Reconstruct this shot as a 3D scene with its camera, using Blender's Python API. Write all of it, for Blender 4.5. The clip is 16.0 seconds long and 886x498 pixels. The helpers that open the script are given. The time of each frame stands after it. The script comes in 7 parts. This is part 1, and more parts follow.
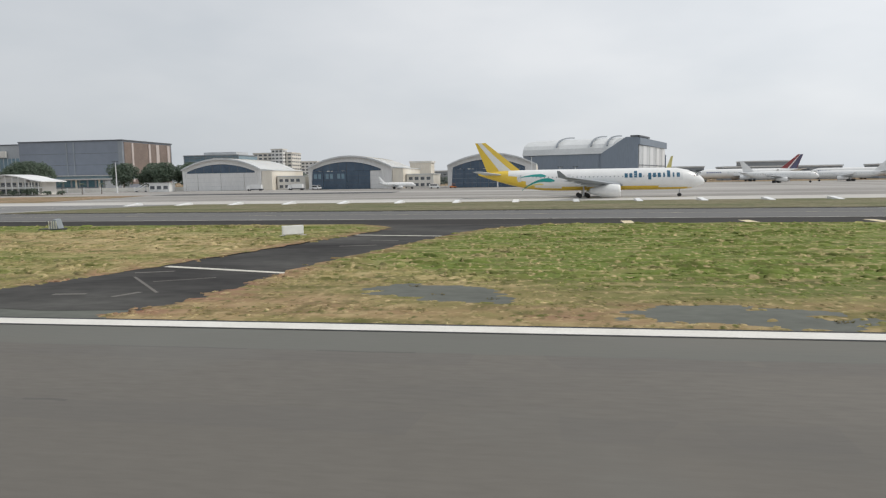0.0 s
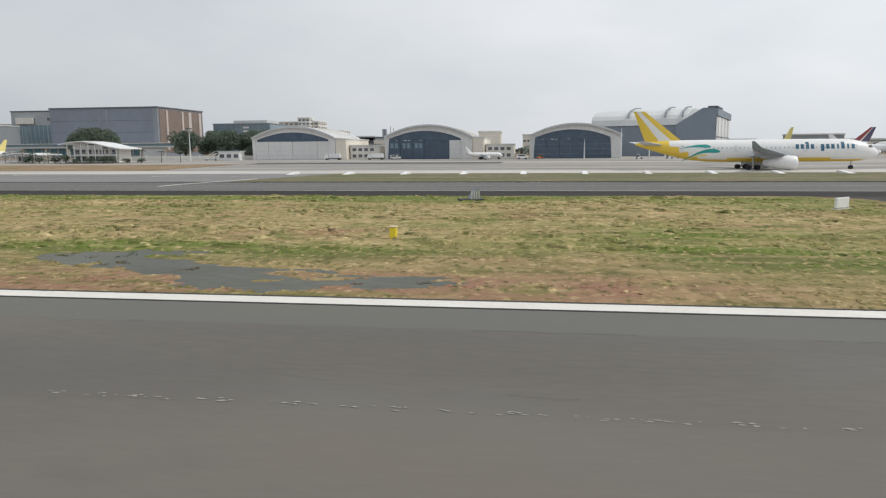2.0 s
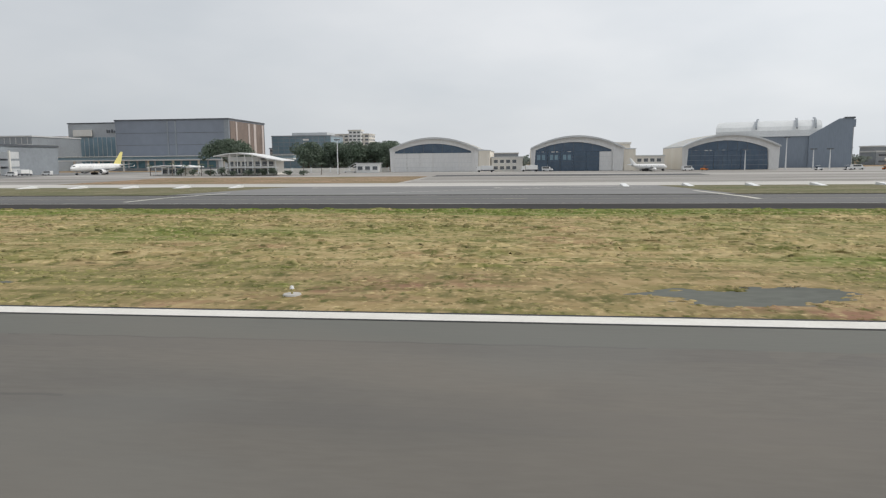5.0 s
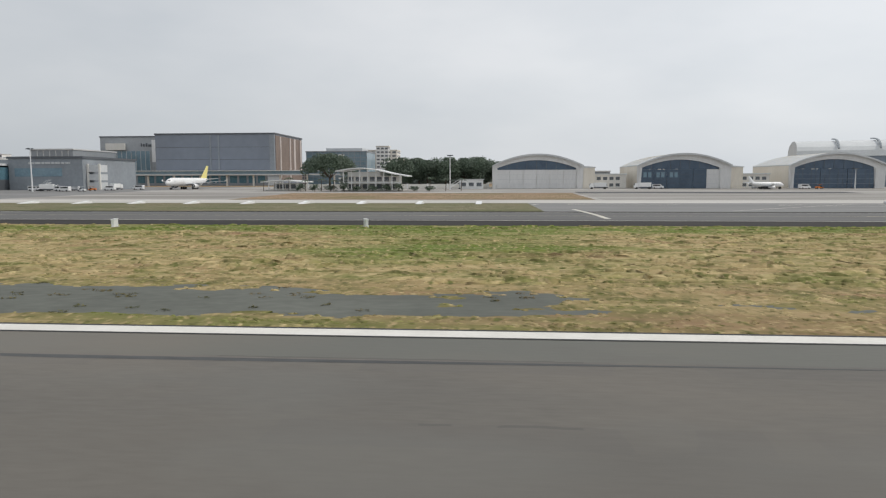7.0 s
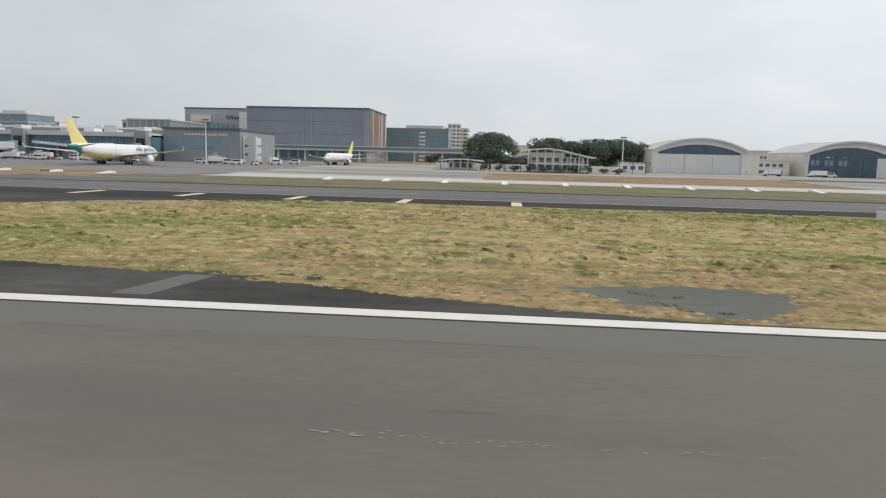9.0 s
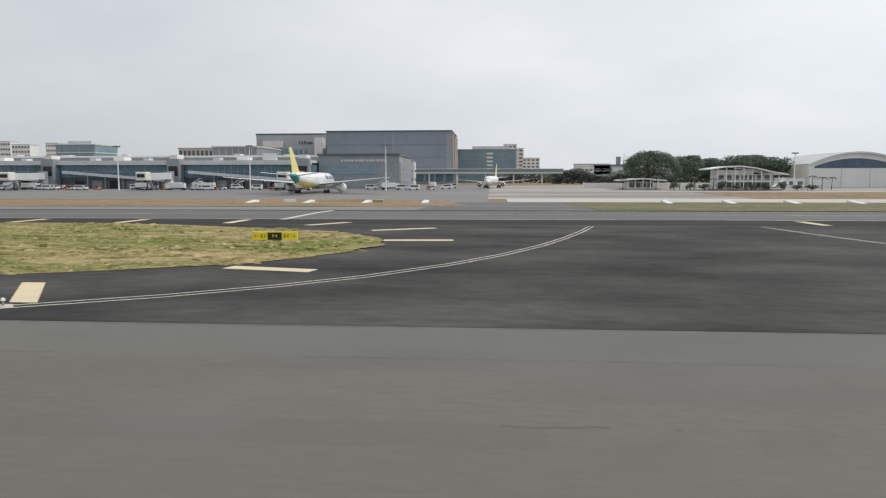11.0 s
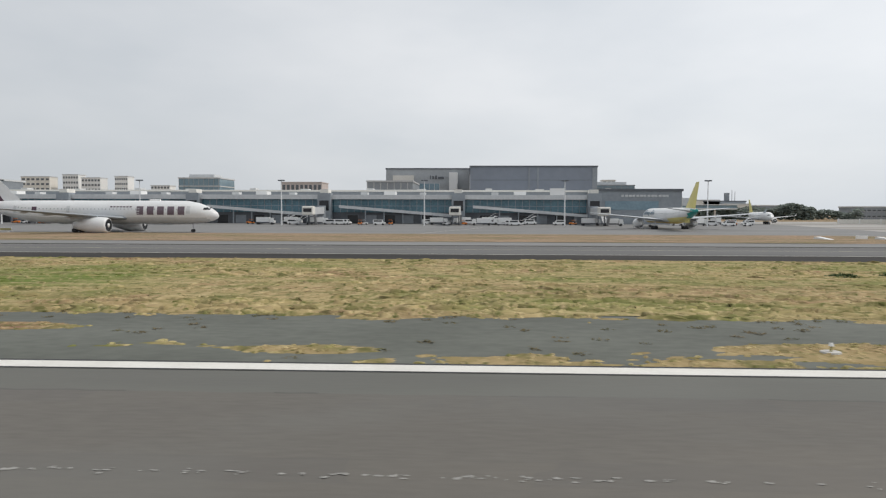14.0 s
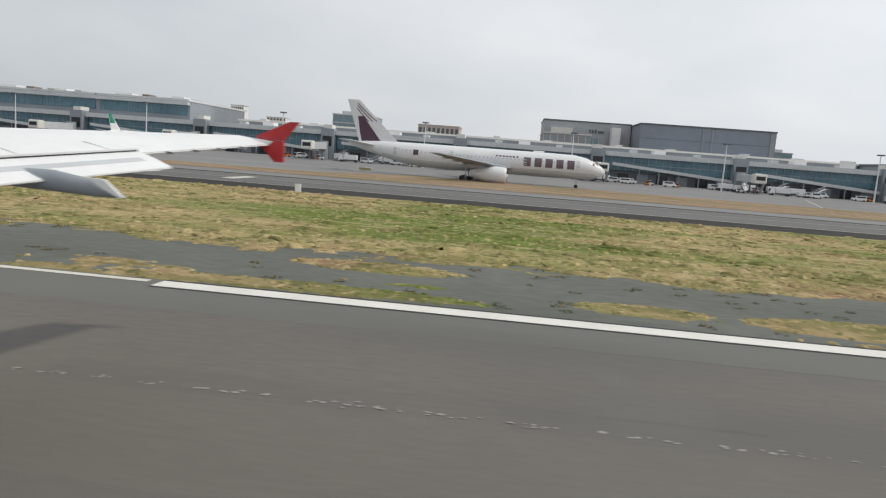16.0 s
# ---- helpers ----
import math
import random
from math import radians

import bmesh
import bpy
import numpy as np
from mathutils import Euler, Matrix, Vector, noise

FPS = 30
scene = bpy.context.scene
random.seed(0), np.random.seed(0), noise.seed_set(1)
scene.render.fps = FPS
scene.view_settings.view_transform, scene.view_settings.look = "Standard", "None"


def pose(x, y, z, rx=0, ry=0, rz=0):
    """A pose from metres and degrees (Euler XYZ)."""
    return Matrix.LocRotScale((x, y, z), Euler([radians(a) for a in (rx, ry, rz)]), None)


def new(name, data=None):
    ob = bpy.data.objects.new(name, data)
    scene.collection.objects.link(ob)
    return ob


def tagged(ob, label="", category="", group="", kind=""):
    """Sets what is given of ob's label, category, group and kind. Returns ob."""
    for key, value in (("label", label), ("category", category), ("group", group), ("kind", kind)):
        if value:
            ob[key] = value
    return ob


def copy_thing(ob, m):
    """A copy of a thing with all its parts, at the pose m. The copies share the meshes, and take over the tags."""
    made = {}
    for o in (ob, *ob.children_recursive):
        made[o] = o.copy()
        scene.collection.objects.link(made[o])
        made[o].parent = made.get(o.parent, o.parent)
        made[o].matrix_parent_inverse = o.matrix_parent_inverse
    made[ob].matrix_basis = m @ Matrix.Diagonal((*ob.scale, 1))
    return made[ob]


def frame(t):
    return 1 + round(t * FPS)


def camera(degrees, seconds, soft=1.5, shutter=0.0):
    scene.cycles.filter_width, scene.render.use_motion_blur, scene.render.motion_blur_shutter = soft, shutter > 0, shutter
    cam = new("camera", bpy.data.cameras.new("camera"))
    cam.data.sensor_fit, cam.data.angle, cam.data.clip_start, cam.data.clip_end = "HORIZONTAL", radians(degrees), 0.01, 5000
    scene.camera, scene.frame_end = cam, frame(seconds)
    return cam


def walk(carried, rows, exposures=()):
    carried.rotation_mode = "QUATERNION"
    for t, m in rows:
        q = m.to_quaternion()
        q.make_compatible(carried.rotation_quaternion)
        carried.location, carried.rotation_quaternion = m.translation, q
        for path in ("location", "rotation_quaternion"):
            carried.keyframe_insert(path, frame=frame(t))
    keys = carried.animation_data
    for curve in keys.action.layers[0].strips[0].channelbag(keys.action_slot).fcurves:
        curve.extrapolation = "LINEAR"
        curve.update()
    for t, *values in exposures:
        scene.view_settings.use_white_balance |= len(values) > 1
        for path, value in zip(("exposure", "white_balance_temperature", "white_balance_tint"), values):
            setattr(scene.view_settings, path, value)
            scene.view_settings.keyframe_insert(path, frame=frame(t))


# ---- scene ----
cam = camera(66.3, 16.0, soft=1.25, shutter=0.05)
K = 0.79                 # one scale for the whole plan
EYE = 4.6 * K
walk(cam, [
    (0.00, pose(K * -0.00, K * -0.50, EYE, 84.05, 0.89, 8.84)),
    (0.50, pose(K * -10.16, K * -0.42, EYE, 84.30, 1.15, 8.22)),
    (1.00, pose(K * -20.75, K * -0.50, EYE, 82.95, 0.95, 7.00)),
    (1.50, pose(K * -31.80, K * -0.50, EYE, 80.13, 0.86, 8.11)),
    (2.00, pose(K * -43.30, K * -0.03, EYE, 81.64, 0.44, 8.22)),
    (2.50, pose(K * -55.27, K * -0.10, EYE, 83.32, -0.63, 6.08)),
    (3.00, pose(K * -67.71, K * 0.25, EYE, 81.97, 0.26, 6.24)),
    (3.50, pose(K * -80.62, K * 0.13, EYE, 83.57, -0.40, 6.29)),
    (4.00, pose(K * -94.02, K * 0.13, EYE, 80.91, -0.96, 8.16)),
    (4.20, pose(K * -99.52, K * 0.10, EYE, 82.50, 0.40, 8.65)),
    (5.25, pose(K * -129.66, K * 0.03, EYE, 82.70, 0.30, 6.60)),
    (6.30, pose(K * -161.98, K * 0.00, EYE, 82.97, 0.30, 4.79)),
    (6.50, pose(K * -168.39, K * 0.00, EYE, 83.84, 0.02, 4.13)),
    (7.00, pose(K * -184.76, K * -0.10, EYE, 84.12, 0.12, 4.64)),
    (7.50, pose(K * -201.63, K * 0.00, EYE, 79.90, -0.20, 5.21)),
    (8.00, pose(K * -219.00, K * 0.13, EYE, 82.26, -0.46, 4.14)),
    (8.50, pose(K * -236.87, K * 0.20, EYE, 81.44, -1.47, 5.34)),
    (9.00, pose(K * -255.24, K * 0.33, EYE, 82.33, -1.39, 5.36)),
    (9.20, pose(K * -262.72, K * 0.30, EYE, 81.97, -1.90, 5.24)),
    (10.25, pose(K * -303.32, K * 0.05, EYE, 83.20, -0.70, 4.40)),
    (11.30, pose(K * -346.06, K * -0.12, EYE, 84.60, 0.60, 3.70)),
    (11.50, pose(K * -354.45, K * -0.12, EYE, 84.94, 0.73, 3.10)),
    (12.00, pose(K * -375.73, K * -0.16, EYE, 83.40, -0.36, 4.21)),
    (12.50, pose(K * -397.49, K * -0.28, EYE, 84.65, -0.79, 4.78)),
    (13.00, pose(K * -419.70, K * -0.22, EYE, 84.31, -2.57, 4.82)),
    (13.50, pose(K * -442.37, K * -0.03, EYE, 83.96, -1.58, 4.52)),
    (14.00, pose(K * -465.48, K * -0.12, EYE, 86.97, -0.17, 2.53)),
    (14.50, pose(K * -489.03, K * 0.00, EYE, 84.62, -1.04, 3.28)),
    (15.00, pose(K * -513.01, K * 0.20, EYE, 87.18, -1.16, 1.67)),
    (15.50, pose(K * -537.40, K * 0.00, EYE, 84.58, -2.57, 5.34)),
    (16.00, pose(K * -562.19, K * -0.25, EYE, 82.28, -4.34, 6.05)),
], exposures=[(0.0, 0.0), (0.5, -0.10), (1.0, -0.04), (1.5, 0.0), (2.0, 0.03), (2.5, -0.09), (3.0, -0.02), (3.5, -0.03), (4.0, 0.0), (6.5, -0.02), (7.0, -0.05), (7.5, 0.0), (8.0, 0.0), (9.0, 0.02),
               (11.5, 0.08), (12.0, 0.05), (12.5, 0.07), (13.0, 0.05), (13.5, 0.0), (14.0, 0.0), (14.5, -0.06), (15.0, -0.04), (15.5, 0.0), (16.0, 0.02)])

# ---- sky, sun ----
SUN_EL, SUN_AZ = radians(50), radians(9)        # sun stands over +x, a little beyond the field
world = bpy.data.worlds.new("overcast_sky")
scene.world = world
world.use_nodes = True
wn, wl = world.node_tree.nodes, world.node_tree.links
wn.clear()
w_out = wn.new("ShaderNodeOutputWorld")
w_bg = wn.new("ShaderNodeBackground")
w_sky = wn.new("ShaderNodeTexSky")
w_sky.sky_type, w_sky.sun_disc = "NISHITA", False
w_sky.sun_elevation, w_sky.sun_rotation = SUN_EL, radians(90) - SUN_AZ
w_sky.air_density, w_sky.dust_density, w_sky.ozone_density = 1.0, 4.0, 1.0
w_gain = wn.new("ShaderNodeMix")
w_gain.data_type, w_gain.blend_type = "RGBA", "MULTIPLY"
w_gain.inputs["Factor"].default_value = 1.0
w_gain.inputs["B"].default_value = (0.085, 0.085, 0.085, 1)
w_coord = wn.new("ShaderNodeTexCoord")
w_map = wn.new("ShaderNodeMapping")
w_map.inputs["Scale"].default_value = (1.0, 1.0, 2.6)
w_noise = wn.new("ShaderNodeTexNoise")
w_noise.inputs["Scale"].default_value, w_noise.inputs["Detail"].default_value = 1.6, 5.0
w_cloud = wn.new("ShaderNodeValToRGB")
w_cloud.color_ramp.elements[0].position, w_cloud.color_ramp.elements[0].color = 0.30, (0.615, 0.668, 0.722, 1)
w_cloud.color_ramp.elements[1].position, w_cloud.color_ramp.elements[1].color = 0.72, (0.89, 0.91, 0.935, 1)
w_sep = wn.new("ShaderNodeSeparateXYZ")
w_side = wn.new("ShaderNodeMapRange")            # the veil is thinner and brighter towards the sun
w_side.inputs["From Min"].default_value, w_side.inputs["From Max"].default_value = -0.7, 0.75
w_side.inputs["To Min"].default_value, w_side.inputs["To Max"].default_value = 0.83, 1.14
w_lit = wn.new("ShaderNodeMix")
w_lit.data_type, w_lit.blend_type = "RGBA", "MULTIPLY"
w_lit.inputs["Factor"].default_value = 1.0
w_mix = wn.new("ShaderNodeMix")
w_mix.data_type = "RGBA"
w_mix.inputs["Factor"].default_value = 0.86
wl.new(w_sky.outputs["Color"], w_gain.inputs["A"])
wl.new(w_coord.outputs["Generated"], w_map.inputs["Vector"])
wl.new(w_map.outputs["Vector"], w_noise.inputs["Vector"])
wl.new(w_noise.outputs["Fac"], w_cloud.inputs["Fac"])
wl.new(w_coord.outputs["Generated"], w_sep.inputs["Vector"])
wl.new(w_sep.outputs["X"], w_side.inputs["Value"])
wl.new(w_cloud.outputs["Color"], w_lit.inputs["A"])
wl.new(w_side.outputs["Result"], w_lit.inputs["B"])
wl.new(w_gain.outputs["Result"], w_mix.inputs["A"])
wl.new(w_lit.outputs["Result"], w_mix.inputs["B"])
wl.new(w_mix.outputs["Result"], w_bg.inputs["Color"])
wl.new(w_bg.outputs["Background"], w_out.inputs["Surface"])
w_bg.inputs["Strength"].default_value = 1.0

sun = new("sun", bpy.data.lights.new("sun", "SUN"))
sun.data.energy, sun.data.angle, sun.data.color = 1.7, radians(3), (1.0, 0.95, 0.87)
SUN_DIR = Vector((math.cos(SUN_EL) * math.cos(SUN_AZ), math.cos(SUN_EL) * math.sin(SUN_AZ), math.sin(SUN_EL)))
sun.rotation_euler = SUN_DIR.to_track_quat("Z", "Y").to_euler()
sun.location = SUN_DIR * 200


# ---- materials ----
def plan_position(nodes, links):
    """World position in metres of the plan."""
    geo, sc = nodes.new("ShaderNodeNewGeometry"), nodes.new("ShaderNodeVectorMath")
    sc.operation = "SCALE"
    sc.inputs["Scale"].default_value = 1 / K
    links.new(geo.outputs["Position"], sc.inputs[0])
    return geo, sc.outputs["Vector"]


def mat(name, color, rough=0.6, metal=0.0, vary=0.12, scale=1.0, bump=0.0, stretch=(1, 1, 1), second=None, spread=0.5, fine=None, island=0.0):
    """Painted or raw surface: colour with broad stains and fine grain at two scales, in metres."""
    m = bpy.data.materials.new(name)
    m.use_nodes = True
    n, l = m.node_tree.nodes, m.node_tree.links
    b = n["Principled BSDF"]
    b.inputs["Roughness"].default_value, b.inputs["Metallic"].default_value = rough, metal
    geo, where = plan_position(n, l)
    mp = n.new("ShaderNodeMapping")
    mp.inputs["Scale"].default_value = stretch
    l.new(where, mp.inputs["Vector"])
    big, small = n.new("ShaderNodeTexNoise"), n.new("ShaderNodeTexNoise")
    big.inputs["Scale"].default_value, big.inputs["Detail"].default_value = scale, 6
    small.inputs["Scale"].default_value, small.inputs["Detail"].default_value = fine or scale * 9, 3
    for t in (big, small):
        l.new(mp.outputs["Vector"], t.inputs["Vector"])
    ramp = n.new("ShaderNodeValToRGB")
    lo = second or tuple(v * (1 - vary * 1.6) for v in color)
    ramp.color_ramp.elements[0].color = (*lo, 1)
    ramp.color_ramp.elements[1].color = (*color, 1)
    ramp.color_ramp.elements[0].position, ramp.color_ramp.elements[1].position = 0.5 - spread / 2, 0.5 + spread / 2
    l.new(big.outputs["Fac"], ramp.inputs["Fac"])
    mr = n.new("ShaderNodeMapRange")
    mr.inputs["From Min"].default_value, mr.inputs["From Max"].default_value = 0.25, 0.75
    mr.inputs["To Min"].default_value, mr.inputs["To Max"].default_value = 1 - vary, 1 + vary
    l.new(small.outputs["Fac"], mr.inputs["Value"])
    mx = n.new("ShaderNodeMix")
    mx.data_type, mx.blend_type = "RGBA", "MULTIPLY"
    mx.inputs["Factor"].default_value = 1.0
    l.new(ramp.outputs["Color"], mx.inputs["A"])
    l.new(mr.outputs["Result"], mx.inputs["B"])
    last = mx.outputs["Result"]
    if island:
        r2 = n.new("ShaderNodeMapRange")
        r2.inputs["To Min"].default_value, r2.inputs["To Max"].default_value = 1 - island, 1 + island
        l.new(geo.outputs["Random Per Island"], r2.inputs["Value"])
        m2 = n.new("ShaderNodeMix")
        m2.data_type, m2.blend_type = "RGBA", "MULTIPLY"
        m2.inputs["Factor"].default_value = 1.0
        l.new(last, m2.inputs["A"])
        l.new(r2.outputs["Result"], m2.inputs["B"])
        last = m2.outputs["Result"]
    l.new(last, b.inputs["Base Color"])
    if bump:
        bp = n.new("ShaderNodeBump")
        bp.inputs["Strength"].default_value, bp.inputs["Distance"].default_value = bump, 0.02
        l.new(small.outputs["Fac"], bp.inputs["Height"])
        l.new(bp.outputs["Normal"], b.inputs["Normal"])
    return m


def runway_material():
    """Worn grey asphalt in long lanes, with cracked joints along the lanes and flecks of old paint on one of them."""
    m = mat("runway_asphalt", (0.150, 0.138, 0.119), 0.85, vary=0.10, scale=0.10, bump=0.3, stretch=(0.25, 1, 1), second=(0.106, 0.098, 0.086), fine=6.0)
    n, l = m.node_tree.nodes, m.node_tree.links
    b = n["Principled BSDF"]
    geo, where = plan_position(n, l)
    sep = n.new("ShaderNodeSeparateXYZ")
    l.new(where, sep.inputs["Vector"])
    base = b.inputs["Base Color"].links[0].from_socket

    def noise_at(scale, stretch, detail=3):
        mp, t = n.new("ShaderNodeMapping"), n.new("ShaderNodeTexNoise")
        mp.inputs["Scale"].default_value = stretch
        t.inputs["Scale"].default_value, t.inputs["Detail"].default_value = scale, detail
        l.new(where, mp.inputs["Vector"])
        l.new(mp.outputs["Vector"], t.inputs["Vector"])
        return t.outputs["Fac"]

    def op(kind, a, v):
        o = n.new("ShaderNodeMath")
        o.operation = kind
        for i, s in enumerate((a, v)):
            if isinstance(s, (int, float)):
                o.inputs[i].default_value = s
            else:
                l.new(s, o.inputs[i])
        return o.outputs[0]

    def blend(below, mask, colour):
        x = n.new("ShaderNodeMix")
        x.data_type = "RGBA"
        l.new(mask, x.inputs["Factor"])
        l.new(below, x.inputs["A"])
        x.inputs["B"].default_value = (*colour, 1)
        return x.outputs["Result"]

    wob = op("MULTIPLY", op("SUBTRACT", noise_at(0.9, (1, 0.2, 1)), 0.5), 0.35)
    yy = op("ADD", sep.outputs["Y"], wob)
    # the outer lane by the edge line is newer and a little greener
    lane = op("GREATER_THAN", yy, 16.8)
    base = blend(base, op("MULTIPLY", lane, 0.75), (0.128, 0.131, 0.115))
    lane2 = op("LESS_THAN", yy, 12.2)
    base = blend(base, op("MULTIPLY", lane2, 0.35), (0.131, 0.120, 0.103))
    for y0, width, lo in ((16.8, 0.06, 0.52), (12.2, 0.06, 0.58), (7.6, 0.06, 0.56), (3.0, 0.06, 0.55)):
        near = op("LESS_THAN", op("ABSOLUTE", op("SUBTRACT", yy, y0), 0), width)
        broken = op("GREATER_THAN", noise_at(0.11, (1, 0.05, 1)), lo)
        base = blend(base, op("MULTIPLY", op("MULTIPLY", near, broken), 0.42), (0.055, 0.052, 0.050))
        dark = op("LESS_THAN", op("ABSOLUTE", op("SUBTRACT", yy, y0 - 0.5), 0), 0.6)
        base = blend(base, op("MULTIPLY", op("MULTIPLY", dark, op("GREATER_THAN", noise_at(0.12, (1, 0.3, 1)), 0.45)), 0.25), (0.10, 0.095, 0.09))
    # broad worn and rubbered areas
    for scale, stretch, lo, hi, k, colour in ((0.07, (0.5, 1, 1), 0.52, 0.68, 0.7, (0.168, 0.149, 0.124)), (0.11, (0.35, 1.2, 1), 0.54, 0.70, 0.55, (0.098, 0.094, 0.086)), (0.5, (0.5, 1, 1), 0.58, 0.74, 0.4, (0.112, 0.104, 0.094)), (0.19, (0.6, 0.8, 1), 0.53, 0.66, 0.35, (0.148, 0.146, 0.132))):
        r = n.new("ShaderNodeMapRange")
        r.inputs["From Min"].default_value, r.inputs["From Max"].default_value = lo, hi
        l.new(noise_at(scale, stretch, 4), r.inputs["Value"])
        base = blend(base, op("MULTIPLY", r.outputs["Result"], k), colour)
    l.new(base, b.inputs["Base Color"])
    return m


def grass_material(name, straw, green, earth, island=False):
    """Mown field: straw, green and bare earth in drifts that run along the runway."""
    m = bpy.data.materials.new(name)
    m.use_nodes = True
    n, l = m.node_tree.nodes, m.node_tree.links
    b = n["Principled BSDF"]
    b.inputs["Roughness"].default_value = 0.95
    b.inputs["Specular IOR Level"].default_value = 0.1
    geo, where = plan_position(n, l)

    def noise_at(scale, stretch, detail=5):
        mp, t = n.new("ShaderNodeMapping"), n.new("ShaderNodeTexNoise")
        mp.inputs["Scale"].default_value = stretch
        t.inputs["Scale"].default_value, t.inputs["Detail"].default_value = scale, detail
        l.new(where, mp.inputs["Vector"])
        l.new(mp.outputs["Vector"], t.inputs["Vector"])
        return t.outputs["Fac"]

    def ramp(fac, lo, hi):
        r = n.new("ShaderNodeMapRange")
        r.inputs["From Min"].default_value, r.inputs["From Max"].default_value = lo, hi
        l.new(fac, r.inputs["Value"])
        return r.outputs["Result"]

    def half(fac, k):
        o = n.new("ShaderNodeMath")
        o.operation = "MULTIPLY"
        l.new(fac, o.inputs[0])
        o.inputs[1].default_value = k
        return o.outputs[0]

    def blend(a, mask, c, kind="MIX"):
        x = n.new("ShaderNodeMix")
        x.data_type, x.blend_type = "RGBA", kind
        l.new(mask, x.inputs["Factor"])
        if isinstance(a, tuple):
            x.inputs["A"].default_value = (*a, 1)
        else:
            l.new(a, x.inputs["A"])
        x.inputs["B"].default_value = (*c, 1)
        return x.outputs["Result"]

    dark = tuple(0.50 * g + 0.15 * s for s, g in zip(straw, green))
    pale = (1.28 * straw[0], 1.30 * straw[1], 1.40 * straw[2])
    lime = tuple(0.55 * g + 0.42 * s for s, g in zip(straw, green))
    lush = n.new("ShaderNodeAttribute")
    lush.attribute_name = "lush"
    add = n.new("ShaderNodeMath")
    add.operation = "ADD"
    l.new(noise_at(0.09, (0.5, 1.1, 1), 8), add.inputs[0])
    l.new(lush.outputs["Fac"], add.inputs[1])
    c = blend(straw, ramp(noise_at(0.16, (0.6, 1.1, 1), 7), 0.50, 0.66), earth)
    c = blend(c, ramp(noise_at(0.33, (0.8, 1, 1), 8), 0.46, 0.66), lime)
    c = blend(c, ramp(noise_at(0.95, (1.0, 0.7, 1), 9), 0.52, 0.66), pale)
    c = blend(c, ramp(add.outputs[0], 0.44, 0.64), green)
    c = blend(c, ramp(noise_at(0.70, (1.0, 0.6, 1), 9), 0.54, 0.68), dark)
    # rows of cut grass left by the mower
    c = blend(c, half(ramp(noise_at(0.75, (0.20, 1, 1), 7), 0.52, 0.66), 0.55), pale)
    c = blend(c, half(ramp(noise_at(0.90, (0.24, 1, 1), 7), 0.54, 0.68), 0.70), dark)
    soil = n.new("ShaderNodeAttribute")
    soil.attribute_name = "soil"
    both = n.new("ShaderNodeMath")
    both.operation = "MULTIPLY"
    l.new(soil.outputs["Fac"], both.inputs[0])
    l.new(ramp(noise_at(0.8, (0.5, 1, 1), 7), 0.34, 0.58), both.inputs[1])
    c = blend(c, both.outputs[0], (0.275, 0.160, 0.108))
    c = blend(c, ramp(noise_at(2.4, (1.0, 0.6, 1), 6), 0.55, 0.68), dark)
    c = blend(c, ramp(noise_at(2.9, (1.0, 0.6, 1), 6), 0.55, 0.70), pale)
    if island:
        r = n.new("ShaderNodeMapRange")
        r.inputs["To Min"].default_value, r.inputs["To Max"].default_value = 0.80, 1.22
        l.new(geo.outputs["Random Per Island"], r.inputs["Value"])
        x = n.new("ShaderNodeMix")
        x.data_type, x.blend_type = "RGBA", "MULTIPLY"
        x.inputs["Factor"].default_value = 1
        l.new(c, x.inputs["A"])
        l.new(r.outputs["Result"], x.inputs["B"])
        c = x.outputs["Result"]
    l.new(c, b.inputs["Base Color"])
    return m


M = {}
M["runway"] = runway_material()
M["shoulder"] = mat("shoulder_asphalt", (0.130, 0.136, 0.116), 0.9, vary=0.16, scale=0.22, bump=0.2, stretch=(0.6, 1, 1), second=(0.086, 0.091, 0.076), fine=2.2)
M["black_asphalt"] = mat("fresh_black_asphalt", (0.046, 0.042, 0.039), 0.9, vary=0.16, scale=0.2, bump=0.2, stretch=(0.2, 1, 1), second=(0.026, 0.024, 0.022), fine=3)
M["dark_asphalt"] = mat("dark_asphalt", (0.090, 0.091, 0.091), 0.8, vary=0.2, scale=0.30, bump=0.3, stretch=(0.35, 1, 1), second=(0.040, 0.041, 0.043), fine=4)
M["exit"] = mat("patched_asphalt", (0.082, 0.080, 0.074), 0.9, vary=0.24, scale=0.16, bump=0.25, stretch=(0.55, 1, 1), second=(0.024, 0.022, 0.022), fine=1.7, spread=0.34)
M["trench"] = mat("patched_trench_asphalt", (0.160, 0.149, 0.133), 0.85, vary=0.15, scale=0.6, second=(0.128, 0.119, 0.106), fine=5)
M["taxi"] = mat("taxiway_asphalt", (0.138, 0.136, 0.132), 0.85, vary=0.12, scale=0.12, bump=0.2, stretch=(0.15, 1, 1), second=(0.094, 0.093, 0.090), fine=3)
M["apron"] = mat("apron_asphalt", (0.225, 0.222, 0.218), 0.85, vary=0.12, scale=0.06, stretch=(0.3, 1, 1), second=(0.165, 0.162, 0.158), fine=1.2)
M["concrete"] = mat("pale_concrete", (0.54, 0.52, 0.485), 0.85, vary=0.10, scale=0.08, stretch=(0.3, 1, 1), second=(0.43, 0.41, 0.38), fine=1.5)
M["stained"] = mat("stained_concrete", (0.42, 0.40, 0.375), 0.85, vary=0.12, scale=0.05, stretch=(0.18, 1.2, 1), second=(0.20, 0.185, 0.165), fine=1.2, spread=0.30)
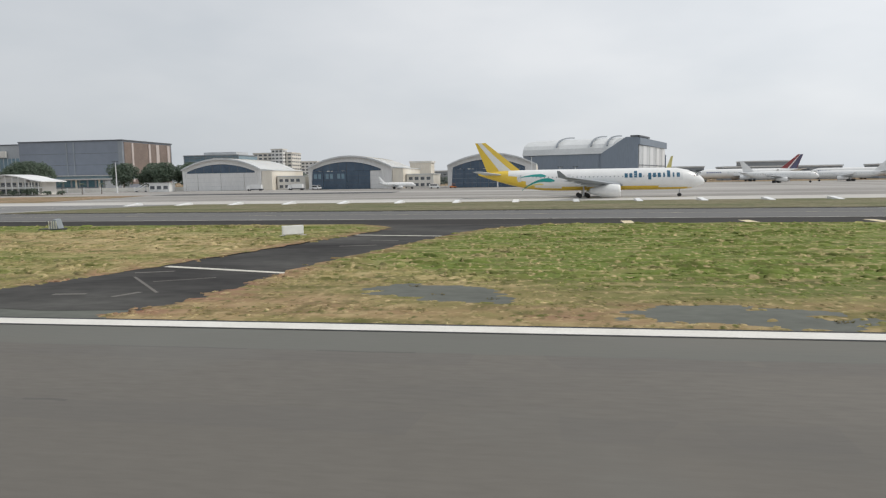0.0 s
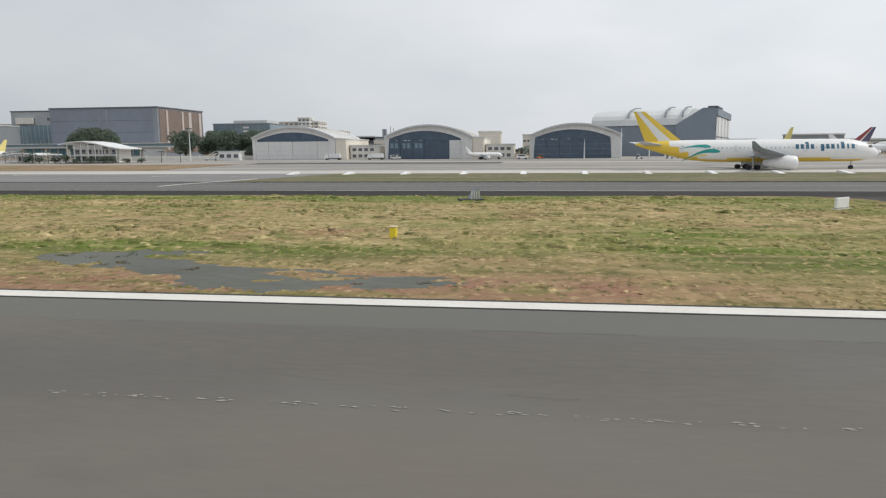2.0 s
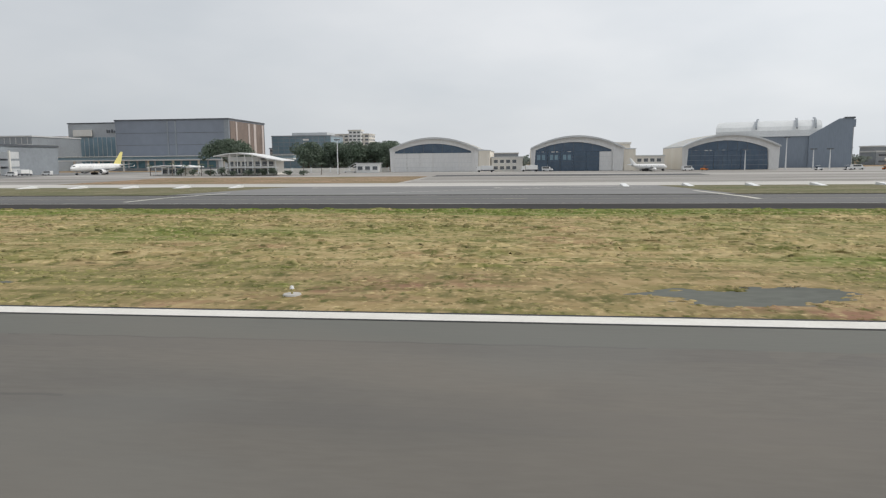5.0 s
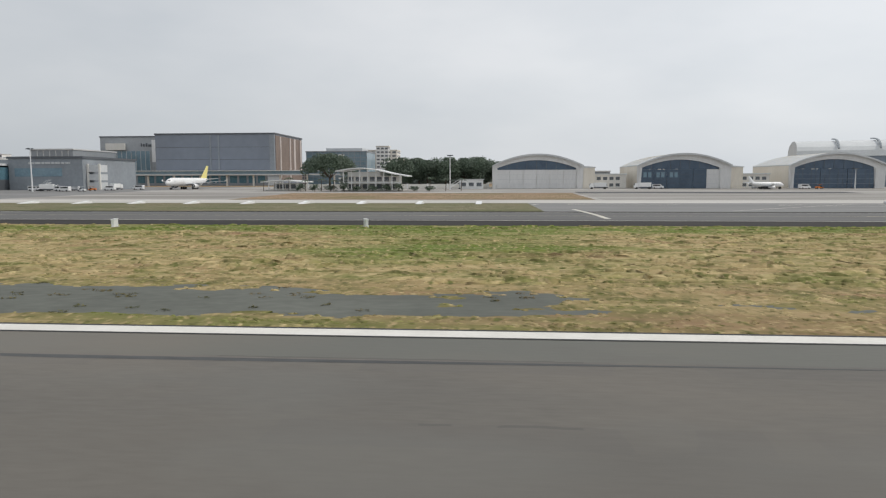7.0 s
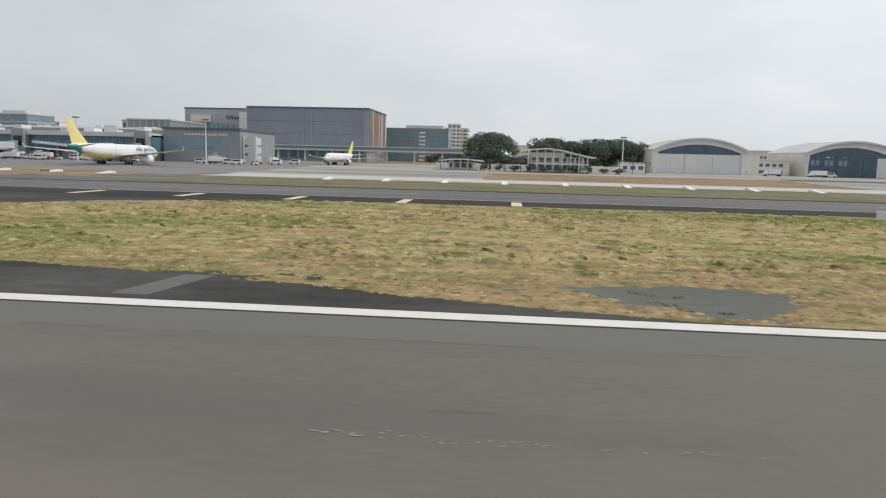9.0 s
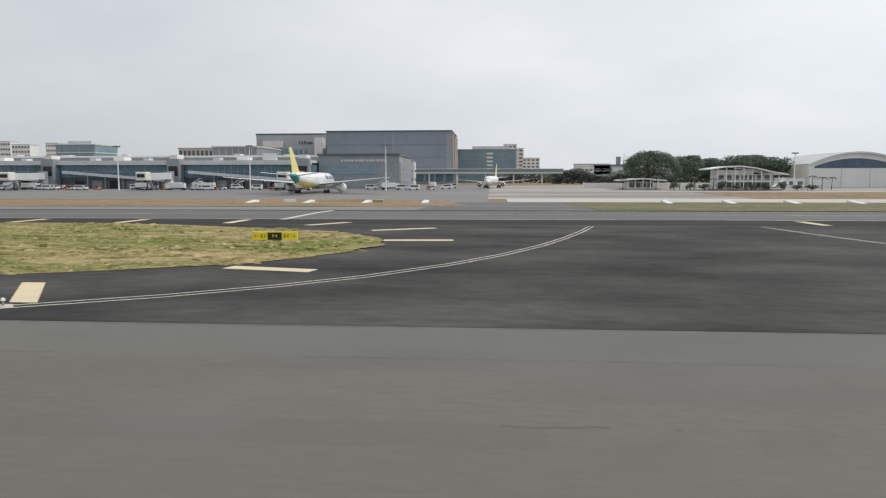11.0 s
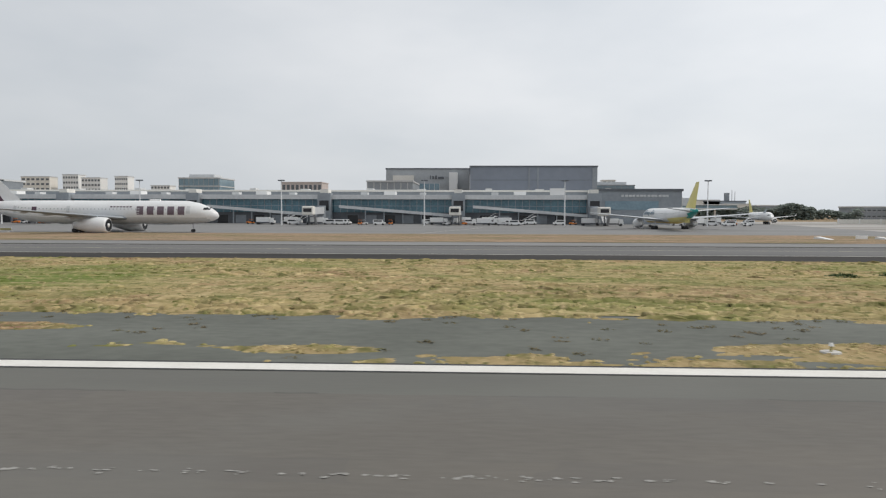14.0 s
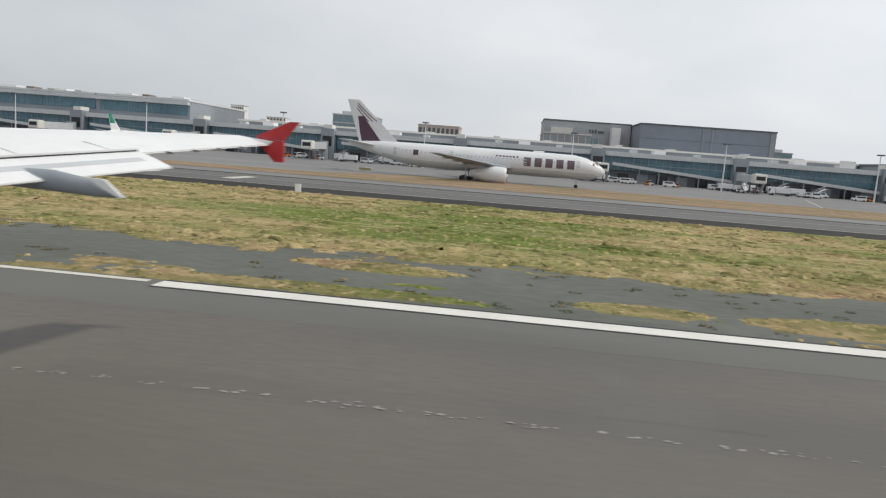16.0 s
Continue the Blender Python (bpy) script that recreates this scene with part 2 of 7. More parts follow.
M["grass"] = grass_material("mown_grass", (0.348, 0.270, 0.134), (0.134, 0.174, 0.040), (0.290, 0.183, 0.100))
M["verge"] = grass_material("trodden_verge", (0.304, 0.228, 0.114), (0.138, 0.154, 0.049), (0.257, 0.148, 0.097))
M["tuft"] = grass_material("grass_blades", (0.345, 0.266, 0.126), (0.135, 0.174, 0.041), (0.285, 0.190, 0.105), True)
M["hay"] = grass_material("cut_hay", (0.366, 0.284, 0.144), (0.142, 0.178, 0.045), (0.31, 0.205, 0.125), True)
M["weed"] = grass_material("shoulder_weeds", (0.24, 0.19, 0.11), (0.125, 0.145, 0.06), (0.18, 0.14, 0.095), True)
M["strip"] = grass_material("coarse_green_strip", (0.205, 0.180, 0.112), (0.115, 0.132, 0.058), (0.185, 0.140, 0.100))
M["dry"] = grass_material("dry_grass", (0.325, 0.225, 0.148), (0.185, 0.165, 0.085), (0.285, 0.170, 0.115))
M["white_paint"] = mat("white_line_paint", (0.74, 0.72, 0.67), 0.7, vary=0.07, scale=0.8, second=(0.62, 0.60, 0.55), fine=9)
M["yellow_paint"] = mat("faded_yellow_paint", (0.70, 0.60, 0.40), 0.7, vary=0.10, scale=0.8, second=(0.62, 0.52, 0.34), fine=9)
M["pale_paint"] = mat("worn_pale_paint", (0.66, 0.63, 0.55), 0.7, vary=0.12, scale=0.8, fine=6)
M["worn_paint"] = mat("rubbed_white_paint", (0.37, 0.36, 0.335), 0.8, vary=0.2, scale=3.0, fine=14, second=(0.22, 0.213, 0.198))
M["white"] = mat("white_gloss_paint", (0.80, 0.80, 0.79), 0.3, vary=0.04, scale=0.4, fine=3)
M["offwhite"] = mat("offwhite_render", (0.76, 0.74, 0.69), 0.8, vary=0.07, scale=0.15, second=(0.666, 0.640, 0.589), fine=1.5)
M["cream"] = mat("cream_sheet_metal", (0.80, 0.76, 0.68), 0.55, vary=0.06, scale=0.12, stretch=(1, 1, 0.2), second=(0.704, 0.640, 0.538), fine=2)
M["roof_grey"] = mat("pale_grey_roof_sheet", (0.66, 0.67, 0.67), 0.5, vary=0.08, scale=0.12, second=(0.546, 0.559, 0.559), fine=1.4)
# Steel, teal glass, slate, grey and hangar-wall colours are paled bluish for haze.
M["steel_dark"] = mat("dark_steel", (0.13, 0.142, 0.158), 0.5, metal=0.3, vary=0.15, scale=0.6)
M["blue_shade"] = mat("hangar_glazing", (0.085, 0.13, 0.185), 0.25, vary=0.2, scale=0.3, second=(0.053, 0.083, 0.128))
M["teal_glass"] = mat("teal_tinted_glass", (0.115, 0.225, 0.275), 0.15, vary=0.2, scale=0.12, second=(0.075, 0.155, 0.200))
M["hangar_front"] = mat("whitewashed_hangar_front", (0.74, 0.735, 0.725), 0.7, vary=0.06, scale=0.12, stretch=(1, 1, 0.25), second=(0.63, 0.625, 0.615), fine=1.6)
M["deep_navy"] = mat("navy_door_panels", (0.075, 0.115, 0.165), 0.35, vary=0.18, scale=0.25, second=(0.050, 0.080, 0.120), fine=1.2)
M["blue_glass"] = mat("blue_office_glass", (0.23, 0.32, 0.37), 0.2, vary=0.15, scale=0.12, second=(0.16, 0.25, 0.31))
M["slate_wall"] = mat("slate_grey_cladding", (0.225, 0.252, 0.298), 0.6, vary=0.05, scale=0.03, second=(0.205, 0.230, 0.272), fine=0.2)
M["grey_wall"] = mat("mid_grey_cladding", (0.295, 0.325, 0.355), 0.6, vary=0.10, scale=0.06, second=(0.230, 0.250, 0.270), fine=0.7)
M["brown_wall"] = mat("brown_cladding", (0.24, 0.19, 0.165), 0.7, vary=0.15, scale=0.1, fine=0.8)
M["pale_clad"] = mat("pale_grey_cladding", (0.40, 0.42, 0.44), 0.6, vary=0.08, scale=0.06, second=(0.34, 0.36, 0.38), fine=0.7)
M["fascia"] = mat("pale_grey_fascia", (0.60, 0.61, 0.61), 0.5, vary=0.08, scale=0.08, second=(0.502, 0.515, 0.528), fine=0.8)
M["big_hangar"] = mat("blue_grey_hangar_wall", (0.215, 0.255, 0.312), 0.6, vary=0.08, scale=0.1, stretch=(1, 1, 0.15), second=(0.196, 0.231, 0.273), fine=2)
M["tyre"] = mat("tyre_rubber", (0.03, 0.03, 0.032), 0.8, vary=0.1)
M["alloy"] = mat("grey_aluminium", (0.42, 0.43, 0.45), 0.4, metal=0.6, vary=0.08)
M["wing_grey"] = mat("light_grey_wing_paint", (0.52, 0.54, 0.56), 0.4, vary=0.07, scale=0.3, second=(0.45, 0.47, 0.49), fine=2)
M["black"] = mat("black_glazing", (0.02, 0.022, 0.026), 0.2, vary=0.1)
M["yellow"] = mat("airline_yellow", (0.80, 0.56, 0.07), 0.35, vary=0.04, scale=0.5)
M["pale_yellow"] = mat("pale_yellow_paint", (0.80, 0.70, 0.26), 0.35, vary=0.04, scale=0.5)
M["teal"] = mat("airline_teal", (0.02, 0.33, 0.30), 0.35, vary=0.06, scale=0.5)
M["deep_blue"] = mat("deep_blue_lettering", (0.03, 0.125, 0.21), 0.4, vary=0.04)
M["burgundy"] = mat("burgundy_paint", (0.085, 0.040, 0.065), 0.4, vary=0.08, scale=0.6)
M["plum"] = mat("dark_plum_lettering", (0.145, 0.105, 0.13), 0.5, vary=0.1, scale=0.6)
M["silver"] = mat("silver_grey_paint", (0.73, 0.735, 0.735), 0.35, vary=0.05, scale=0.3)
M["dull_red"] = mat("dull_red_paint", (0.30, 0.06, 0.06), 0.5, vary=0.08)
M["dull_navy"] = mat("dull_navy_paint", (0.10, 0.10, 0.17), 0.5, vary=0.08)
M["red"] = mat("red_paint", (0.52, 0.025, 0.03), 0.4, vary=0.08, scale=1.2, fine=6)
M["navy"] = mat("navy_paint", (0.03, 0.05, 0.18), 0.4, vary=0.05)
M["green_paint"] = mat("green_paint", (0.03, 0.25, 0.15), 0.4, vary=0.05)
M["sign_yellow"] = mat("sign_yellow", (0.85, 0.68, 0.04), 0.45, vary=0.05, scale=1.5)
# base colour lifted so that panes look hazed and sky-lit
M["far_glass"] = mat("paled_window_glass", (0.135, 0.148, 0.162), 0.2, vary=0.15, scale=0.5)
M["cabin_glass"] = mat("grey_cabin_glass", (0.27, 0.285, 0.30), 0.2, vary=0.1, scale=0.5)
M["dull_yellow"] = mat("weathered_sign_yellow", (0.36, 0.31, 0.13), 0.6, vary=0.12, scale=1.5)
M["rubbed"] = mat("tyre_rubbed_asphalt", (0.34, 0.325, 0.30), 0.85, vary=0.14, scale=0.09, stretch=(0.2, 1, 1), second=(0.21, 0.195, 0.175), fine=1.5)
M["orange"] = mat("orange_paint", (0.75, 0.22, 0.03), 0.5, vary=0.06)
M["bark"] = mat("bark", (0.13, 0.10, 0.075), 0.9, vary=0.2, scale=1.5)
# Greyed pale leaf colours hold the haze of distance, strongest in the far belt.
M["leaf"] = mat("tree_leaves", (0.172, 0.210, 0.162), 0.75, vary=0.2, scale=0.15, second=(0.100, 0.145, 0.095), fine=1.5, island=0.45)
M["far_leaf"] = mat("haze_paled_leaves", (0.225, 0.255, 0.230), 0.8, vary=0.2, scale=0.08, second=(0.16, 0.195, 0.165), fine=0.8, island=0.4)
for k in ("black_asphalt", "exit"):       # coarse old asphalt hardly shines
    M[k].node_tree.nodes["Principled BSDF"].inputs["Specular IOR Level"].default_value = 0.2
for k in ("leaf", "far_leaf", "tuft", "weed"):   # thin leaves let part of the light through
    nt = M[k].node_tree
    pr, out = nt.nodes["Principled BSDF"], nt.nodes["Material Output"]
    tl, mx = nt.nodes.new("ShaderNodeBsdfTranslucent"), nt.nodes.new("ShaderNodeMixShader")
    mx.inputs["Fac"].default_value = 0.45
    nt.links.new(pr.inputs["Base Color"].links[0].from_socket, tl.inputs["Color"])
    nt.links.new(pr.outputs["BSDF"], mx.inputs[1])
    nt.links.new(tl.outputs["BSDF"], mx.inputs[2])
    nt.links.new(mx.outputs["Shader"], out.inputs["Surface"])
M["coarse_weed"] = mat("coarse_weeds", (0.090, 0.130, 0.045), 0.85, vary=0.2, scale=0.8, second=(0.060, 0.095, 0.030), island=0.3)
M["pink_wall"] = mat("pink_render", (0.56, 0.50, 0.48), 0.8, vary=0.08, scale=0.1)


# ---- mesh helpers ----
def part(name, bm, material, parent=None, label="", smooth=False, loc=None):
    me = bpy.data.meshes.new(name)
    if smooth:
        for f in bm.faces:
            f.smooth = True
    bm.to_mesh(me)
    bm.free()
    for mm in (material if isinstance(material, (list, tuple)) else [material]):
        me.materials.append(mm)
    ob = new(name, me)
    if parent is not None:
        ob.parent = parent
    if loc is not None:
        ob.location = loc
    if label:
        ob["label"] = label
    return ob


def thing(name, label, category, loc=(0, 0, 0), rz=0, group="", kind=""):
    ob = new(name)
    ob.matrix_basis = pose(*loc, 0, 0, rz)
    return tagged(ob, label, category, group, kind)


def box(bm, x0, x1, y0, y1, z0, z1, bevel=0.0):
    vs = [bm.verts.new(p) for p in ((x0, y0, z0), (x1, y0, z0), (x1, y1, z0), (x0, y1, z0), (x0, y0, z1), (x1, y0, z1), (x1, y1, z1), (x0, y1, z1))]
    fs = [bm.faces.new([vs[i] for i in q]) for q in ((3, 2, 1, 0), (4, 5, 6, 7), (0, 1, 5, 4), (1, 2, 6, 5), (2, 3, 7, 6), (3, 0, 4, 7))]
    if bevel:
        es = {e for f in fs for e in f.edges}
        bmesh.ops.bevel(bm, geom=list(es), offset=bevel, segments=1, affect="EDGES", profile=0.5)
    return bm


def boxes(*specs, bevel=0.0):
    bm = bmesh.new()
    for s in specs:
        box(bm, *s, bevel=bevel)
    return bm


def tube(bm, p0, p1, r0, r1=None, n=10, caps=True):
    p0, p1 = Vector(p0), Vector(p1)
    r1 = r0 if r1 is None else r1
    q = (p1 - p0).to_track_quat("Z", "Y")
    rings = []
    for p, r in ((p0, r0), (p1, r1)):
        rings.append([bm.verts.new(p + q @ Vector((r * math.cos(2 * math.pi * i / n), r * math.sin(2 * math.pi * i / n), 0))) for i in range(n)])
    for i in range(n):
        bm.faces.new((rings[0][i], rings[0][(i + 1) % n], rings[1][(i + 1) % n], rings[1][i]))
    if caps:
        bm.faces.new(rings[0][::-1])
        bm.faces.new(rings[1])
    return bm


def prism(bm, outline, axis, a0, a1):
    """A closed outline of 2D points, drawn out along an axis ('x', 'y' or 'z') from a0 to a1."""
    def at(u, v, w):
        return {"x": (w, u, v), "y": (u, w, v), "z": (u, v, w)}[axis]
    lo = [bm.verts.new(at(u, v, a0)) for u, v in outline]
    hi = [bm.verts.new(at(u, v, a1)) for u, v in outline]
    n = len(outline)
    bm.faces.new(lo[::-1])
    bm.faces.new(hi)
    for i in range(n):
        bm.faces.new((lo[i], lo[(i + 1) % n], hi[(i + 1) % n], hi[i]))
    bmesh.ops.recalc_face_normals(bm, faces=bm.faces[:])
    return bm


def loft(bm, rings, close_ends=True):
    rows = [[bm.verts.new(p) for p in ring] for ring in rings]
    n = len(rows[0])
    for a, b in zip(rows, rows[1:]):
        for i in range(n):
            bm.faces.new((a[i], a[(i + 1) % n], b[(i + 1) % n], b[i]))
    if close_ends:
        bm.faces.new(rows[0][::-1])
        bm.faces.new(rows[-1])
    bmesh.ops.recalc_face_normals(bm, faces=bm.faces[:])
    return bm


# ---- ground: one sheet with a shallow drainage dip before the apron ----
GY = [-4000, 20.2, 90, 125, 160, 190, 230, 285, 4800]
GZ = [0, 0, -0.05, -0.5, -1.05, -1.1, -0.8, 0, 0]


def gz(y):
    return float(np.interp(y, GY, GZ))


def sheet(name, outline, lift, material, label="", category="", kind="structure", parent=None):
    bm = bmesh.new()
    bm.faces.new([bm.verts.new((x, y, 0)) for x, y in outline])
    for y in GY[1:-1]:
        bmesh.ops.bisect_plane(bm, geom=bm.verts[:] + bm.edges[:] + bm.faces[:], plane_co=(0, y, 0), plane_no=(0, 1, 0))
    for v in bm.verts:
        v.co.z = gz(v.co.y) + lift
    bmesh.ops.recalc_face_normals(bm, faces=bm.faces[:])
    for f in bm.faces:
        if f.normal.z < 0:
            f.normal_flip()
    ob = part(name, bm, material, parent)
    return tagged(ob, label, category, "", kind) if parent is None else ob


def rect(x0, x1, y0, y1):
    return [(x0, y0), (x1, y0), (x1, y1), (x0, y1)]


sheet("ground", rect(-4000, 4000, -3000, 4600), -0.10, M["dry"], "dry straw-coloured airfield ground reaching the horizon", "ground")
sheet("runway", rect(-1400, 700, -42, 20.2), 0.0, M["runway"], "worn grey asphalt runway with cracked lane joints", "runway")
sheet("runway_shoulder", rect(-1400, 700, 20.2, 67), -0.008, M["shoulder"], "weathered asphalt shoulder partly overgrown with grass", "pavement")
sheet("taxiway_shoulder", rect(-1400, 700, 67, 76), 0.0, M["black_asphalt"], "dark asphalt shoulder of the parallel taxiway", "pavement")
sheet("taxiway", rect(-1400, 700, 76, 97), 0.0, M["taxi"], "grey asphalt taxiway parallel to the runway", "taxiway")
sheet("taxiway_far_shoulder", rect(-1400, 700, 97, 101), 0.0, M["black_asphalt"], "dark asphalt far edge of the taxiway", "pavement")
sheet("concrete_taxiway", rect(-330, 700, 161, 187), 0.0, M["concrete"], "pale concrete taxiway strip before the hangars", "taxiway")
sheet("hangar_apron", rect(-335, 700, 187, 420), -0.03, M["stained"], "pale stained concrete apron before the hangars", "pavement")
sheet("terminal_apron", rect(-1400, -335, 101, 420), -0.03, M["apron"], "grey asphalt apron before the terminal pier", "pavement")
sheet("taxiway_link", rect(-178, -92, 101, 161), 0.0, M["apron"], "stained asphalt link from taxiway to hangar apron", "pavement")
sheet("taxiway_link_2", rect(-345, -318, 101, 161), -0.01, M["taxi"], "asphalt link from taxiway to terminal apron", "pavement")
sheet("grass_strip", rect(-318, -178, 101, 160.5), 0.02, M["strip"], "mown green strip between taxiway and concrete", "grass")
sheet("grass_strip_2", rect(-92, 700, 101, 160.5), 0.02, M["strip"], "mown green strip between taxiway and concrete", "grass")
sheet("grass_strip_3", [(-338, 128), (-345, 170), (-372, 184), (-590, 186), (-612, 150), (-1300, 150), (-1300, 118), (-350, 118)], 0.02, M["dry"], "dry brown grass strip before the terminal apron", "grass")
sheet("grass_strip_4", rect(-262, -158, 189, 250), 0.02, M["dry"], "dry brown grass strip on the apron", "grass")
sheet("drain_strip", rect(-156, -58, 247, 262), 0.0, M["dark_asphalt"], "dark drain strip across the apron", "pavement")
sheet("tyre_marks", rect(-156, 700, 188, 204), 0.0, M["rubbed"], "tyre-darkened band on the concrete", "pavement")
sheet("tyre_marks_2", rect(-156, 700, 218, 240), 0.0, M["rubbed"], "tyre-darkened band on the concrete", "pavement")
sheet("exit_pavement", [(-34, 21.2), (-26, 21.4), (-22, 21.9), (-18.5, 21.5), (-15, 21.8), (-8, 21.5), (-10, 40), (-2, 60), (6, 66.9), (-24, 66.9), (-18, 58), (-22, 40)], 0.001, M["exit"], "dark patched asphalt of the narrow runway crossing", "pavement")
sheet("exit_pavement_2", [(-396, 20.75), (-249, 20.25), (-257, 22.3), (-263, 26), (-265, 30), (-262, 66.9), (-378, 66.9), (-347, 54), (-347, 40), (-374, 28)], 0.001, M["exit"], "dark asphalt of the wide curved runway exit", "pavement")


# ---- mown fields beside the runway ----
def lattice(ix, iy, seed):
    h = (ix.astype(np.int64) * 374761393 + iy.astype(np.int64) * 668265263 + seed * 974634541) & 0x7FFFFFFF
    h = ((h ^ (h >> 13)) * 1274126177) & 0x7FFFFFFF
    return (h & 0xFFFF) / 65535.0


def value_noise(x, y, seed=0):
    ix, iy = np.floor(x).astype(np.int64), np.floor(y).astype(np.int64)
    fx, fy = x - ix, y - iy
    fx, fy = fx * fx * (3 - 2 * fx), fy * fy * (3 - 2 * fy)
    a, b = lattice(ix, iy, seed), lattice(ix + 1, iy, seed)
    c, d = lattice(ix, iy + 1, seed), lattice(ix + 1, iy + 1, seed)
    return (a * (1 - fx) + b * fx) * (1 - fy) + (c * (1 - fx) + d * fx) * fy


def exit_edges(y):
    """Along x at each y: island west of the exit, field east of it, and the two edges of the narrow crossing."""
    xb = np.interp(y, [20.3, 21.1, 24.5, 29.2, 35, 41, 46, 51, 58, 66, 67], [-400, -386, -374, -360, -347, -342.6, -341, -341.9, -347.2, -368, -373])
    xa = np.interp(y, [20.3, 21, 22.5, 24.5, 26, 30, 36, 45, 52, 60, 66, 67], [-249, -253, -259, -266, -276, -288, -296, -300, -298, -290, -274, -268])
    xl = np.interp(y, [20, 21.5, 24, 30, 40, 58, 63, 67], [-27.6, -25.8, -24.4, -22.3, -19.7, -15.2, -15.0, -19])
    xr = np.interp(y, [20, 21.5, 25, 30, 34.7, 56, 62, 67], [-15.6, -15.0, -14.0, -13.5, -12.8, -7.4, -4.9, 0.5])
    return xb, xa, xl, xr


# straw and grass mounds that stand alone on the bare shoulder
MOUNDS = ((-520.5, 27.3, 3.0, 0.8), (-567.3, 26.4, 3.4, 1.3), (-569, 21.3, 6.5, 0.9), (-557.6, 22.6, 2.6, 1.1), (-486.3, 21.3, 3.2, 0.8), (-513.4, 22.0, 1.7, 1.7), (-507.8, 21.3, 2.9, 0.8), (-538.5, 21.3, 3.8, 1.1), (-550, 22.6, 4.4, 1.5), (-527, 23.8, 2.4, 0.8), (-471, 22.4, 2.6, 0.8), (-443.9, 21.3, 3.6, 0.9), (-452.5, 23.2, 4.6, 1.2), (-424, 21.6, 3.5, 0.7), (-492.5, 21.9, 2.6, 0.8), (-486.8, 26.4, 5.5, 1.1), (-216.3, 24.9, 2.8, 1.7), (-199, 21.4, 4, 0.8))


def is_grass(x, y):
    xb, xa, xl, xr = exit_edges(y)
    wig = (value_noise(x * 0.9, y * 0.9, 3) - 0.5) * 1.1
    off = ((x > xb + wig) & (x < xa + wig)) | ((x > xl + wig) & (x < xr + wig))
    half = np.interp(x, [-640, -560, -500, -420, -398, -386, -377, -370, -300, -264, -257, -253.5, -251, -246.5, -244.5, -241, -236, -233.5, -230, -210, -196, -184, -178, -172, -166, -160, -150, -120, -116, -112, -109, -101, -98.5, -96, -93, -88, -83, -80, -77, -70, -66, -62, -58.5, -57, -55.5, -52, -50, -48, -46, -40, -10, -6, -3, -1, 1, 4, 9, 12, 60],
                     [4.2, 4.2, 4.6, 4.7, 4.4, 2.4, 1.5, -1, -1, -0.8, -0.9, -0.2, 2.0, 2.7, -0.4, 0.5, 0.9, 2.6, 3.2, 3.6, 3.2, 1.5, -0.7, 0.3, -0.5, 0.5, -0.9, -0.9, 1.6, 1.2, -1.4, -2.2, -1.0, 1.8, 3.0, 3.0, 1.7, -0.2, -1.6, -1.8, -0.8, 1.2, 1.2, 0.6, 1.5, 1.3, 0.6, 0.3, -1.3, -1.8, -1.8, 0.6, 1.2, 0.2, -0.4, 1.3, 1.3, -0.8, -1.5])
    mid = np.interp(x, [-600, -405, -392, -372, -360, -256, -246, -243, -236, -233.5, -215, -200, -112, -94, -82, -66, -58.5, -56, -50, -40, -6, 2, 8], [24.9, 24.9, 25.7, 30.0, 30.0, 24.2, 24.2, 27.4, 27.4, 24.4, 24.8, 25.4, 24.0, 26.8, 26.9, 26.9, 26.6, 23.2, 22.4, 24, 27.2, 23, 22.1])
    n = 0.5 * value_noise(x * 0.17, y * 0.48, 5) + 0.3 * value_noise(x * 0.6, y * 1.2, 6) + 0.2 * value_noise(x * 1.7, y * 2.6, 7)
    bare = np.abs(y - mid) - half + (n - 0.5) * 5.2 < 0
    sparse = np.where((x < -392) | ((x < -205) & (x > -250)), 0.09, 0.0) + np.where((x > -416) & (x < -384), 0.06, 0.0)
    bare &= ~((n > 0.50 + sparse + 0.05 * (y - 20.5)) & (y < 24.0))
    for cx, cy, rx, ry in MOUNDS:
        bare &= ((x - cx) / rx) ** 2 + ((y - cy) / ry) ** 2 > 0.55 + 0.9 * n
    return ~(off | bare)


LUSH = ((14, 50, 28, 20, 2.5), (-34, 30, 6, 3, 0.8), (-58, 29.6, 13, 2.6, 1.4), (-76, 28.2, 7, 2.6, 1.2), (-103, 27.4, 7, 2.2, 0.9), (-88, 32, 24, 2.0, 0.7), (-130, 63, 150, 4.5, 1.0), (-548, 46, 42, 11, 0.8), (-388, 52, 22, 10, 0.6), (-506.5, 21.5, 4.5, 1.6, 3.0),
        (-345, 43, 5, 3, 1.0), (-150, 25, 20, 3, 0.6), (-205, 60, 40, 5, 0.5), (-496, 44, 12, 12, 0.7), (-400, 36, 14, 6, 0.35), (-418, 46, 18, 16, 0.35), (-468, 44, 28, 24, -0.3), (-432, 34, 14, 8, 0.3), (-512, 34, 24, 5, -0.5), (-240, 38, 36, 16, -0.42))


def lushness(x, y):
    """How green the field is, from -0.06 (dry) up."""
    v = np.full(np.shape(x), -0.035) + 0.05 * np.clip((x + 30) / 40, 0, 1)
    for cx, cy, rx, ry, s in LUSH:
        v = v + 0.20 * s * np.exp(-(((x - cx) / rx) ** 2 + ((y - cy) / ry) ** 2) ** 1.5)
    return v


